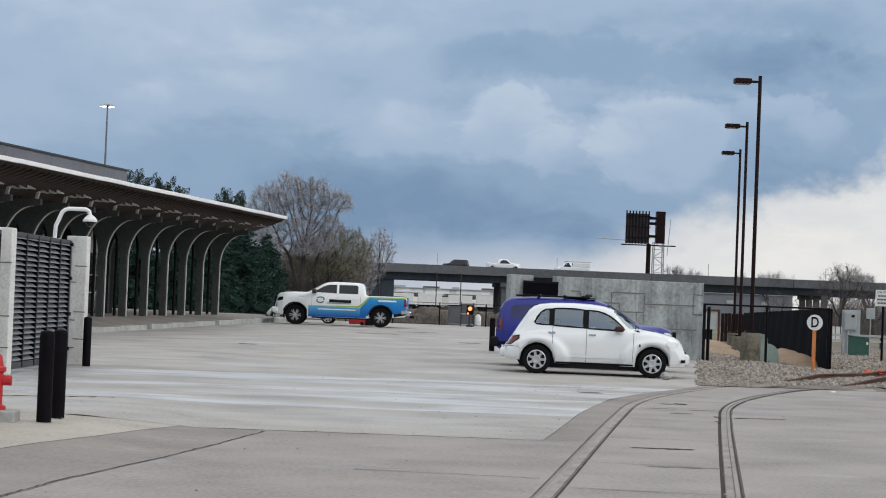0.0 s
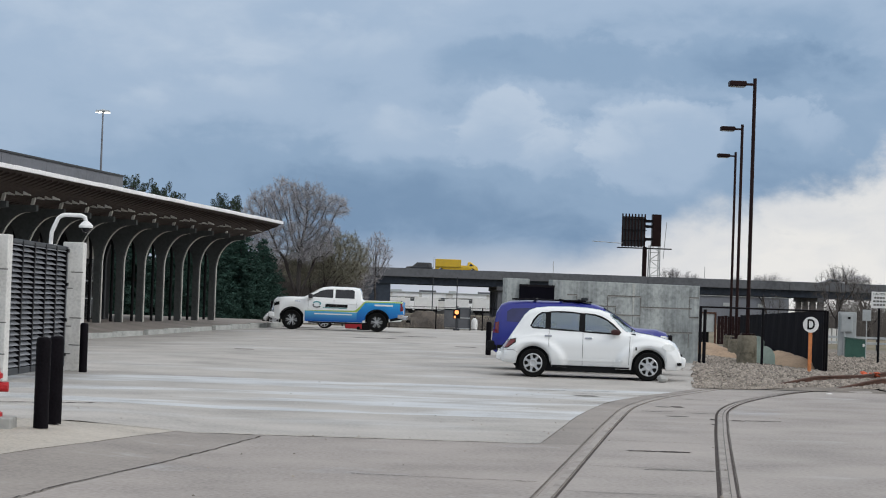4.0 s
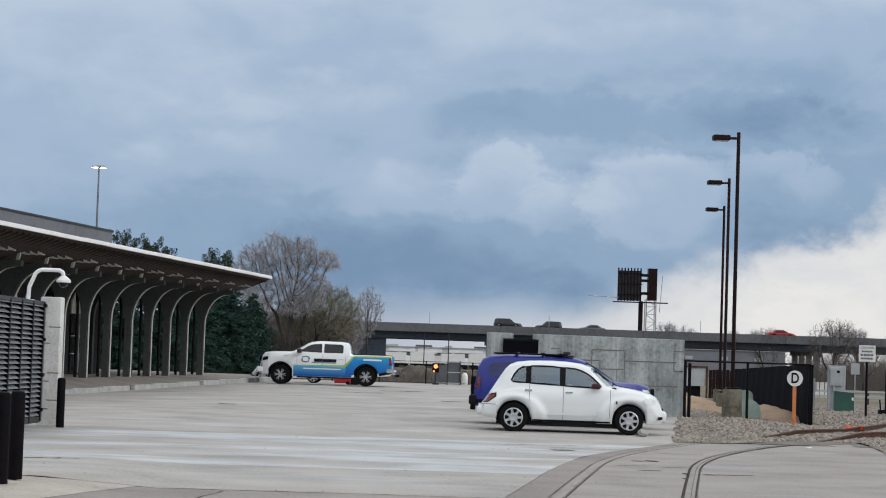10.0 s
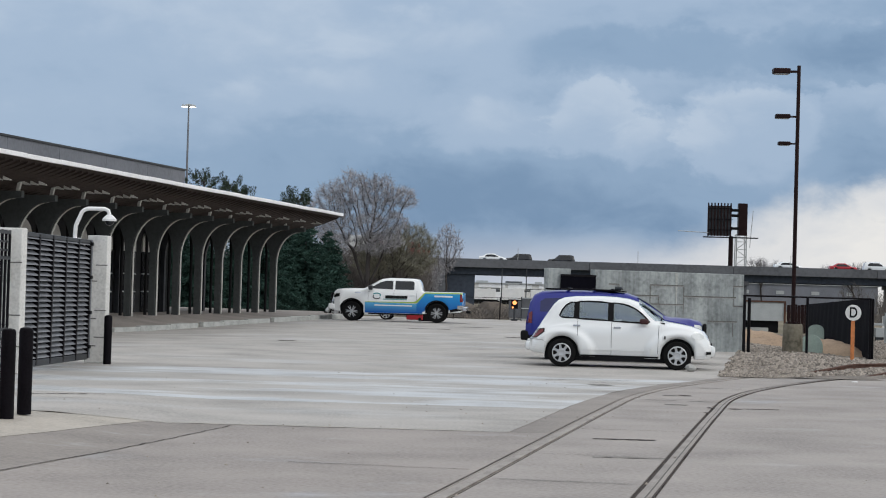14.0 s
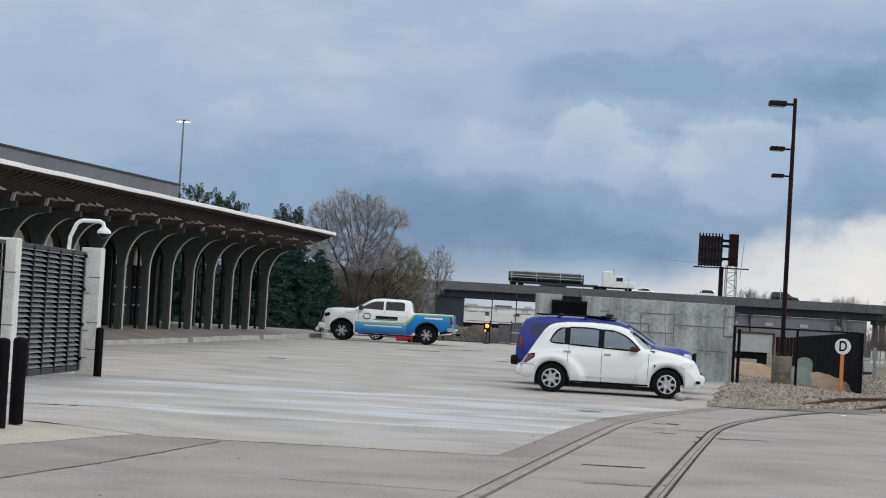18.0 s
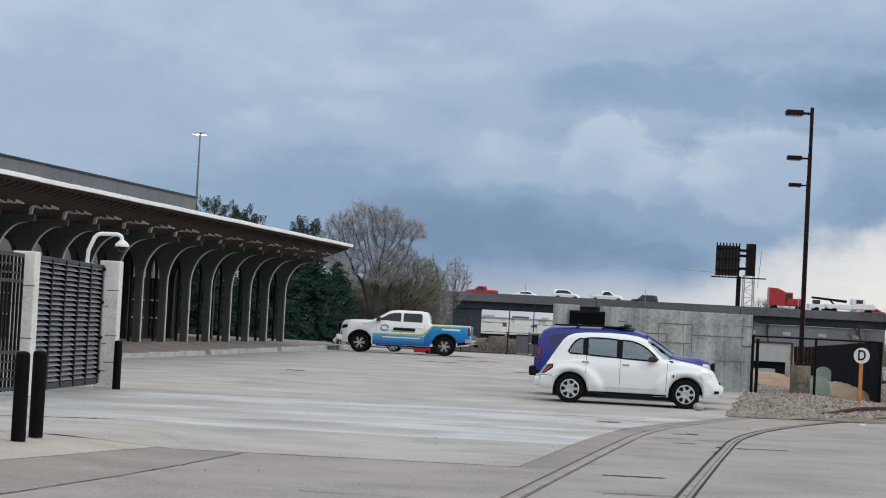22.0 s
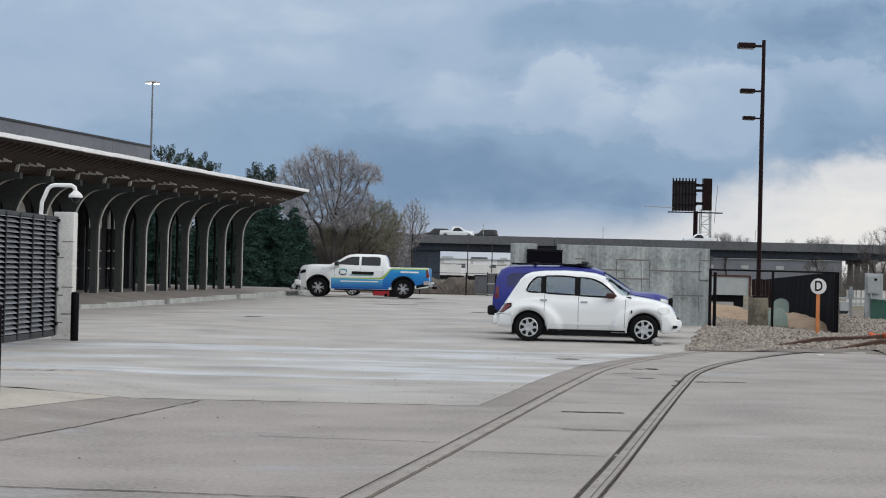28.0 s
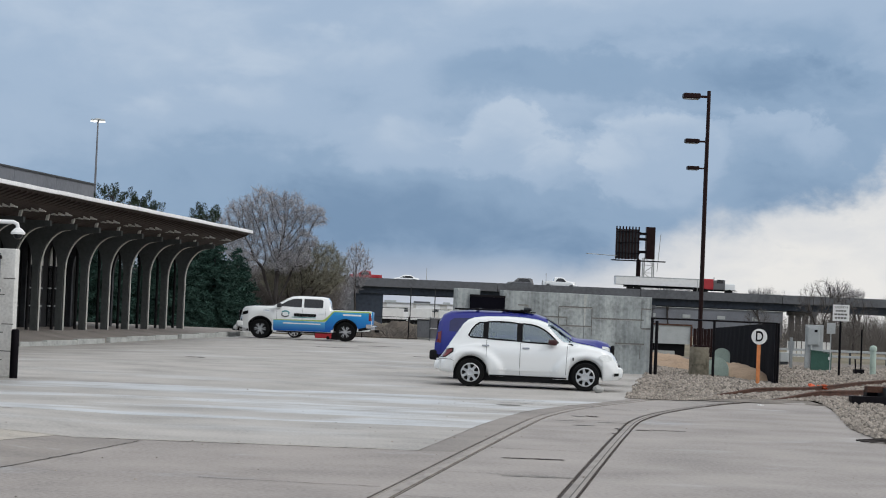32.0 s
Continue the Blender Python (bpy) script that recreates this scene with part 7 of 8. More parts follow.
def build_far_buildings():
    th = thing("warehouse", "long low white warehouse seen under the bridge", "warehouse", (0, 430, 0))
    # shade on the lower half is painted in as a dark grey
    part("wall", box(2, 0, -1, 48, 18, 2.9), GREY_CAR, th, "lower wall, shade put into its dark grey")
    part("upper_wall", box(2, -0.2, 2.9, 48, 18.2, 4.2), CONCRETE_POST, th, "grey upper wall")
    for k, (xa, xb) in enumerate(((3, 9), (11.5, 17), (17.6, 22.5), (24, 31), (33, 39))):
        part("wall_band", box(xa, -0.3, 3.25 + 0.1 * (k % 2), xb, 0.1, 4.15), WHITE_EDGE, th, "white band of wall panels")
    part("roof", box(1.5, -0.6, 4.2, 48.5, 18.8, 4.36), GREY_BOX, th)
    for k in range(12):
        part("window_band", box(3 + k * 3.7, -0.24, 2.95, 5.9 + k * 3.7, -0.1, 3.2), GATE_STEEL if k % 4 else GREY_BOX, th)
    for k in range(7):
        part("roof_vent", box(5 + k * 6.1, 2, 4.36, 6.4 + k * 6.1 + (k % 3), 4, 4.75), GREY_BOX if k % 2 else BRIDGE, th)
    for k in range(9):
        part("bay_door", box(4 + k * 4.8, -0.3, 0.6, 7.2 + k * 4.8, -0.05, 2.4), GREY_BOX if k % 2 else WHITE_EDGE, th)
    for k, (x, w) in enumerate(((9.5, 4.2), (14.6, 2.2), (17.6, 5.6), (24.2, 3.4), (28.8, 5.2))):
        th = thing("parked_trailer", "white box trailer parked before the far warehouse", "trailer", (x, 422 + k % 2, lot_z(x, 422) - 0.06), 0, "trailers under the bridge")
        part("box_body", box(0, 0, 0.95, w, 2.2, 2.35 + 0.15 * (k % 3), 0.04), WHITE_EDGE if k % 2 else CONCRETE_POST, th, "white box body")
        part("side_rail", box(0.05, -0.04, 0.85, w - 0.05, 2.2, 0.95), GATE_STEEL, th)
        for u in (0.55, w - 0.6):
            part("wheel", rod((u, 0.0, 0.45), (u, 0.3, 0.45), 0.45, seg=14), TYRE, th)
            part("wheel", rod((u, 1.9, 0.45), (u, 2.2, 0.45), 0.45, seg=14), TYRE, th)
    th = thing("warehouse", "blue-grey metal warehouse beyond the bridge", "warehouse", (0, 425, 0))
    part("wall", box(50, 0, -1, 93, 20, 5.6), ROOF_METAL, th)
    part("eaves", box(49.6, -0.3, 5.6, 93.4, 20.3, 5.85), GREY_BOX, th)
    for k in range(4):
        part("window", box(65 + k * 7.2, -0.15, 3.6, 66.6 + k * 7.2, 0.05, 4.3), GREY_BOX, th)
    th = thing("loading_shed", "pale metal shed with dark brown frame beyond the fence", "shed", (20.0, 119.5, lot_z(20, 119.5)))
    part("wall", box(-2.6, 0, 0.62, 1.85, 2.0, 1.68), GREY_BOX, th, "pale grey sheet wall")
    # solid dark block: the shade of the open underside put into its colour
    part("base", box(-2.6, 0.3, -0.1, 1.6, 2.0, 0.62), PLASTIC, th, "dark block for the shaded open underside")
    part("eaves_beam", box(-2.7, -0.06, 1.68, 1.95, 2.1, 1.77), RUST, th, "brown steel beam")
    for x in (-1.1, 1.86):
        part("frame_post", box(x, -0.07, -0.1, x + 0.1, 0.05, 1.68), RUST, th, "brown steel post")
    part("step", box(-1.4, -0.5, -0.1, 0.9, 0.0, 0.22), CONCRETE_WALL, th)
    th = thing("board_fence", "dark brown board fence beside the pale shed", "fence", (22.05, 119.6, lot_z(22, 119.6)))
    for k in range(9):
        part("board", box(k * 0.2, 0, -0.1, k * 0.2 + 0.185, 0.04, 1.56 + 0.02 * (k % 3)), BRONZE_METAL, th)
    part("rail", box(0, 0.04, 0.8, 1.8, 0.09, 0.88), BRONZE_METAL, th)
    for k, x in enumerate((12.0, 17.5, 23.5, 29.0)):
        th = thing("parked_trailer", "white box trailer parked under the bridge", "trailer", (x, 405 + k, 0), 0, "parked trailers")
        part("box", box(-2.3, -1.2, 0.9, 2.3, 1.2, 3.0 + 0.15 * (k % 2), 0.04), WHITE_METAL, th)
        part("chassis", box(-2.2, -0.9, 0.5, 2.2, 0.9, 0.9), PLASTIC, th)
        for wx in (-1.5, -0.6):
            part("wheel", rod((wx, -1.2, 0.45), (wx, -0.9, 0.45), 0.45, seg=12), TYRE, th)


def build_yard():
    """Fence, banks and a lamp on the far side of the lot."""
    th = thing("yard_fence", "grey chain-link fence with thin posts at the lot's end", "fence")
    y = 105.0
    for k in range(7):
        x = -2.0 + k * 2.35
        part("post", rod((x, y, gz(y)), (x, y, gz(y) + 1.15), 0.035, seg=6), BLACK_METAL, th)
    for z in (0.06, 1.12):
        part("rail", rod((-2, y, gz(y) + z), (12.3, y, gz(y) + z), 0.012, seg=6), BLACK_METAL, th)
    bm = bmesh.new()
    for k in range(50):
        x = 0.0 + k * 0.24
        for s in (-1, 1):
            a, b = (x, y, gz(y) + 0.08), (x + 0.9 * s, y, gz(y) + 1.1)
            v = [bm.verts.new(p) for p in ((a[0] - 0.002, y, a[2]), (a[0] + 0.002, y, a[2]), (b[0] + 0.002, y, b[2]), (b[0] - 0.002, y, b[2]))]
            bm.faces.new(v)
    part("mesh", bm, GATE_STEEL, th, "diamond wire mesh")
    rng = random.Random(41)
    for k in range(9):
        x, y = 1.8 + k * 1.15 + rng.uniform(-0.4, 0.4), 113 + rng.uniform(-3, 6)
        mound("earth_bank", x, y, rng.uniform(1.0, 2.2), rng.uniform(1.5, 3), rng.uniform(0.35, 0.95) * (1.25 if k < 4 else 0.85), DIRT, "rough brown heap of dug earth behind the fence", 110 + k)
    mound("earth_bank", -1.0, 120, 4.0, 5, 0.8, DIRT, "earth bank under the bare trees", 13)
    th = thing("steel_gate", "narrow grey steel gate panel at the yard fence", "gate", (6.4, 104.2, gz(104)), 2)
    part("sheet", box(-0.28, 0.0, 0.06, 0.28, 0.02, 1.12), BRIDGE, th, "dark steel sheet")
    for x in (-0.31, 0.31):
        part("upright", box(x - 0.03, -0.03, 0, x + 0.03, 0.03, 1.2), GATE_STEEL, th)
    for z in (0.06, 0.6, 1.12):
        part("bar", box(-0.31, -0.035, z, 0.31, -0.005, z + 0.05), GREY_BOX, th)
    th = thing("control_cabinet", "low dark steel cabinet behind the yard fence", "cabinet", (5.85, 106.0, gz(106)), 0)
    part("body", box(-0.32, -0.25, 0.12, 0.32, 0.25, 1.0, 0.02), BRIDGE, th)
    part("lid", box(-0.35, -0.28, 1.0, 0.35, 0.28, 1.05, 0.01), BLACK_METAL, th)
    part("foot", box(-0.28, -0.2, 0, 0.28, 0.2, 0.14), CONCRETE_WALL, th)
    th = thing("white_drum", "small white plastic drum by the yard gate", "drum", (7.1, 106.5, gz(106)), 0)
    part("body", lathe([(0.16, 0.0), (0.17, 0.3), (0.15, 0.5), (0.06, 0.62)], 12), WHITE_METAL, th, "", True)
    part("cap", lathe([(0.05, 0.6), (0.05, 0.68)], 8), PLASTIC, th)
    for x in (5.9, 7.4):
        th = thing("yard_post", "thin grey pole beyond the yard fence", "pole", (x, 128, gz(128)), 0, "yard poles")
        part("pole", rod((0, 0, 0), (0, 0, 3.0), 0.035, seg=6), GATE_STEEL, th)
        part("foot", box(-0.12, -0.12, 0, 0.12, 0.12, 0.1), CONCRETE_WALL, th)


# ---- trees ----
def limb(verts, faces, a, b, r0, r1, seg=4):
    d = (b - a).normalized()
    s = d.orthogonal().normalized()
    u = d.cross(s)
    base = len(verts)
    for p, r in ((a, r0), (b, r1)):
        for k in range(seg):
            t = k * 2 * math.pi / seg
            verts.append(tuple(p + (s * math.cos(t) + u * math.sin(t)) * r))
    for k in range(seg):
        j = (k + 1) % seg
        faces.append((base + k, base + j, base + seg + j, base + seg + k))


def bare_tree(name, label, at, height, spread, seed, depth=6, material=BARK, twig=TWIG, twigs=3, thick=1.0, spray=0.5, first=0.2, wide=0.0):
    """A leafless tree: limbs that fork upwards, side shoots along them and a haze of twigs."""
    rng = random.Random(seed)
    wood, wf, tips, tf = [], [], [], []
    angle = math.atan2(spread, height) * 1.15

    def shoot(p, d, reach):
        e = p + (d + Vector((rng.uniform(-1, 1), rng.uniform(-1, 1), rng.uniform(-0.2, 1)))).normalized() * reach
        w = Vector((rng.uniform(-1, 1), rng.uniform(-1, 1), rng.uniform(-1, 1))).normalized() * 0.0075 * thick
        for a, b in ((p, e), (p.lerp(e, 0.5), e + Vector((rng.uniform(-1, 1), rng.uniform(-1, 1), rng.uniform(-0.4, 0.9))) * reach * 0.5), (p.lerp(e, 0.3), e + Vector((rng.uniform(-1, 1), rng.uniform(-1, 1), rng.uniform(-0.4, 0.9))) * reach * 0.5)):
            k = len(tips)
            tips.extend([tuple(a - w), tuple(a + w), tuple(b)])
            tf.append((k, k + 1, k + 2))

    def turned(d, lo, hi, a):
        side = d.orthogonal().normalized()
        side.rotate(Matrix.Rotation(a, 3, d))
        t = rng.uniform(lo, hi)
        return (d * math.cos(t) + side * math.sin(t) + Vector((0, 0, 0.10))).normalized()

    def grow(p, d, length, r, level):
        bend, steps = p, 3
        for s in range(steps):
            d = (d + Vector((rng.uniform(-1, 1), rng.uniform(-1, 1), rng.uniform(-0.2, 0.5))) * 0.13).normalized()
            q = bend + d * length / steps
            limb(wood, wf, bend, q, r * (1 - 0.28 * s / steps), r * (1 - 0.28 * (s + 1) / steps), 6 if level < 2 else 4 if level < 4 else 3)
            bend = q
            if level >= 2:
                for _ in range(twigs):
                    shoot(p.lerp(bend, rng.random()), d, spray * rng.uniform(0.5, 1.3) * height / 8)
        if level >= depth:
            for _ in range(twigs + 1):
                shoot(bend, d, spray * height / 8)
            return
        n = 3 if level < 2 else 2
        a0 = rng.random() * 6.28
        for k in range(n):
            grow(bend, turned(d, angle * 0.45, angle * 1.25, a0 + k * 6.28 / n + rng.uniform(-0.4, 0.4)), length * rng.uniform(0.70, 0.90), r * (0.60 if k else 0.72), level + 1)

    grow(Vector((0, 0, 0)), Vector((rng.uniform(-0.06, 0.06), 0, 1)).normalized(), height * first, height * 0.024 * thick, 0)
    top = max(v[2] for v in tips)
    if wide:
        # let it lean back over its foot and give the crown its breadth
        high = [v for v in tips if v[2] > top * 0.35]
        lean = [sum(v[k] for v in high) / sum(v[2] for v in high) for k in (0, 1)]
        reach = sorted(abs(v[0] - lean[0] * v[2]) for v in high)[int(len(high) * 0.96)]
        g = wide / reach * top / height
        wood, tips = ([((x - lean[0] * z) * g, (y - lean[1] * z) * g, z) for x, y, z in q] for q in (wood, tips))
    th = thing(name, label, "tree", at)
    for nm, v, f, m in (("trunk", wood, wf, material), ("crown", tips, tf, twig)):
        me = bpy.data.meshes.new(nm)
        me.from_pydata([(x * height / top, y * height / top, z * height / top) for x, y, z in v], [], f)
        me.materials.append(m)
        ob = new(nm, me)
        ob.parent = th
    return th


def spread_tree(label, at, lobes, seed, points=1300, fork=0.3, twig=TWIG, shoots=3, reach=0.34, material=BARK, step=0.2, fine=0.0052, stems=()):
    """A leafless tree whose limbs grow out to fill rounded crown lobes of (x, z, half width, half height), ending in a haze of twigs."""
    rng = np.random.RandomState(seed)
    goal = []
    share = [rx * rz for _, _, rx, rz in lobes]
    for (cx, cz, rx, rz), w in zip(lobes, share):
        k = int(points * w / sum(share))
        q = rng.normal(size=(k, 3))
        q *= (rng.uniform(0.12, 1.0, k) ** (1 / 2.4) * rng.uniform(0.86, 1.05, k) / np.linalg.norm(q, axis=1))[:, None]
        goal.append(q * (rx, rx * 0.8, rz) + (cx, 0, cz))
    goal = np.vstack(goal)
    top = goal[:, 2].max()
    nodes, parent = [np.zeros(3)], [-1]
    lean = rng.uniform(-0.05, 0.05)
    while nodes[-1][2] < top * fork:
        nodes.append(nodes[-1] + (lean * step + rng.uniform(-0.02, 0.02), 0, step))
        parent.append(len(nodes) - 2)
    crotch = len(nodes) - 1
    for dx, dz, length in stems:
        last = crotch
        for k in range(int(length / step)):
            bend = np.array((dx + rng.uniform(-0.12, 0.12), rng.uniform(-0.15, 0.15), dz))
            nodes.append(nodes[last] + bend / np.linalg.norm(bend) * step)
            parent.append(last)
            last = len(nodes) - 1
    near = np.full(len(goal), 1e9)
    owner = np.zeros(len(goal), int)
    fresh = list(range(len(nodes)))
    alive = np.ones(len(goal), bool)
    for _ in range(110):
        for i in fresh:
            d = np.linalg.norm(goal - nodes[i], axis=1)
            better = d < near
            near[better], owner[better] = d[better], i
        alive &= near > step * 1.5
        if not alive.any():
            break
        fresh = []
        for i in np.unique(owner[alive]):
            d = goal[alive & (owner == i)] - nodes[i]
            d = (d / np.linalg.norm(d, axis=1)[:, None]).mean(axis=0)
            if parent[i] >= 0:
                back = nodes[i] - nodes[parent[i]]
                d = d + 0.55 * back / np.linalg.norm(back)
            d = d + rng.normal(size=3) * 0.16 + (0, 0, 0.1)
            nodes.append(nodes[i] + d / np.linalg.norm(d) * step)
            parent.append(i)
            fresh.append(len(nodes) - 1)
    area = np.zeros(len(nodes))
    kids = np.zeros(len(nodes), int)
    for i in range(len(nodes) - 1, 0, -1):
        area[i] = max(area[i], (step * 0.05) ** 2.05)
        area[parent[i]] += area[i]
        kids[parent[i]] += 1
    thin = area ** (1 / 2.05)
    rad = thin * (1.2 if stems else 1.0)
    wood, wf, tips, tf = [], [], [], []
    for i in range(1, len(nodes)):
        r0, r1 = min(rad[parent[i]], rad[i] * 1.5), rad[i]
        limb(wood, wf, Vector(nodes[parent[i]]), Vector(nodes[i]), r0, r1, 6 if r1 > 0.06 else 4 if r1 > 0.02 else 3)
        if thin[i] < 0.036:
            d = nodes[i] - nodes[parent[i]]
            d = d / np.linalg.norm(d)
            for _ in range(shoots * 2 if kids[i] == 0 else shoots):
                p = nodes[parent[i]] + (nodes[i] - nodes[parent[i]]) * rng.rand()
                e = d * 0.8 + rng.normal(size=3) * 0.55 + (0, 0, 0.25)
                e = e / np.linalg.norm(e) * reach * rng.uniform(0.5, 1.3)
                for a, b in ((p, p + e), (p + e * 0.4, p + e * 0.8 + rng.normal(size=3) * reach * 0.25), (p + e * 0.6, p + e + rng.normal(size=3) * reach * 0.25)):
                    w = rng.normal(size=3)
                    w = w / np.linalg.norm(w) * fine
                    k = len(tips)
                    tips.extend([tuple(a - w), tuple(a + w), tuple(b)])
                    tf.append((k, k + 1, k + 2))
    th = thing("bare_tree", label, "tree", at)
    for nm, v, f, m in (("trunk", wood, wf, material), ("crown", tips, tf, twig)):
        me = bpy.data.meshes.new(nm)
        me.from_pydata(v, [], f)
        me.materials.append(m)
        ob = new(nm, me)
        ob.parent = th
    return th


def conifer(name, label, at, height, radius, seed, layers=26, shape="cone", tuft=0.34):
    rng = random.Random(seed)
    th = thing(name, label, "tree", at)
    part("trunk", rod((0, 0, 0), (0, 0, height * 0.95), height * 0.02 + 0.04, 0.02, 7), BARK, th)
    v, f = [], []
    for i in range(layers):
        t = (i + 0.5) / layers
        z = height * (0.06 + 0.94 * t)
        rr = radius * (1 - t) ** 0.6
        if shape == "pine":
            if t < 0.5:
                continue
            rr = radius * math.sqrt(max(0.03, 1 - ((t - 0.7) / 0.3) ** 2))
        n = max(5, int(26 * rr / radius))
        for k in range(n):
            a = rng.random() * 6.283
            reach = rr * rng.uniform(0.55, 1.12)
            for s in range(max(2, int(reach / (tuft * 0.55)))):
                d = reach * (s + 1) / max(2, int(reach / (tuft * 0.55)))
                c = Vector((d * math.cos(a), d * math.sin(a), z - 0.16 * d + rng.uniform(-0.12, 0.12) + (0.22 * d if shape == "pine" else 0)))
                for _ in range(9):
                    e = Vector((rng.uniform(-1, 1), rng.uniform(-1, 1), rng.uniform(-0.5, 0.8))) * tuft
                    w = Vector((rng.uniform(-1, 1), rng.uniform(-1, 1), rng.uniform(-1, 1))).normalized() * tuft * 0.16
                    b = len(v)
                    v.extend([tuple(c - w), tuple(c + w), tuple(c + e)])
                    f.append((b, b + 1, b + 2))
    me = bpy.data.meshes.new("crown")
    me.from_pydata(v, [], f)
    me.materials.append(NEEDLES)
    ob = new("crown", me)
    ob.parent = th
    return th


def pine_tree(label, at, height, radius, seed):
    """A pine with a ragged crown of upright, finger-like tufts at the ends of its limbs."""
    rng = random.Random(seed)
    th = thing("pine", label, "tree", at)
    part("trunk", rod((0, 0, 0), (0, 0, height * 0.93), 0.16, 0.03, 7), BARK, th)
    v, f, w, wf = [], [], [], []
    for i in range(85):
        t = rng.random()
        z = height * (0.55 + 0.38 * t)
        a = rng.random() * 6.283
        d = radius * math.sqrt(max(0.02, 1 - ((t - 0.35) / 0.68) ** 2)) * rng.uniform(0.35, 1.0)
        foot = Vector((d * math.cos(a), d * math.sin(a), z + 0.1 * d))
        limb(w, wf, Vector((0, 0, z - 0.35 * d)), foot, 0.035, 0.02, 3)
        tall = rng.uniform(0.35, 0.75)
        fat = rng.uniform(0.13, 0.22)
        lean = Vector((math.cos(a) * 0.25, math.sin(a) * 0.25, 1))
        for k in range(90):
            s = rng.random()
            b = rng.random() * 6.283
            r = fat * math.sin(math.pi * min(1, 0.2 + 0.8 * s)) ** 0.6 * rng.uniform(0.5, 1.0)
            c = foot + lean * tall * s + Vector((r * math.cos(b), r * math.sin(b), 0))
            e = Vector((math.cos(b), math.sin(b), rng.uniform(0.5, 1.6))).normalized() * 0.13
            q = Vector((rng.uniform(-1, 1), rng.uniform(-1, 1), rng.uniform(-0.4, 0.4))).normalized() * 0.028
            n = len(v)
            v.extend([tuple(c - q), tuple(c + q), tuple(c + e)])
            f.append((n, n + 1, n + 2))
    for nm, vv, ff, m in (("limbs", w, wf, BARK), ("crown", v, f, PINE)):
        me = bpy.data.meshes.new(nm)
        me.from_pydata(vv, [], ff)
        me.materials.append(m)
        ob = new(nm, me)
        ob.parent = th
    return th


def thicket(name, label, x0, x1, y0, y1, h, count, seed, material=BRUSH):
    """Dense winter brush: many thin stems and twigs."""
    rng = random.Random(seed)
    v, f = [], []
    for _ in range(count):
        x, y = rng.uniform(x0, x1), rng.uniform(y0, y1)
        p = Vector((x, y, lot_z(x, y) - 0.1))
        d = Vector((rng.uniform(-0.35, 0.35), rng.uniform(-0.3, 0.3), 1))
        q = p + d * h * rng.uniform(0.35, 1.0)
        for a, b in ((p, q), *[(p.lerp(q, rng.uniform(0.25, 0.9)), p.lerp(q, 0.7) + Vector((rng.uniform(-0.7, 0.7), rng.uniform(-0.4, 0.4), rng.uniform(-0.1, 0.6)))) for _ in range(5)]):
            w = Vector((1, rng.uniform(-0.3, 0.3), 0)) * rng.uniform(0.006, 0.016)
            k = len(v)
            v.extend([tuple(a - w), tuple(a + w), tuple(b)])
            f.append((k, k + 1, k + 2))
    me = bpy.data.meshes.new(name)
    me.from_pydata(v, [], f)
    me.materials.append(material)
    tagged(new(name, me), label, "brush", "", "stuff")


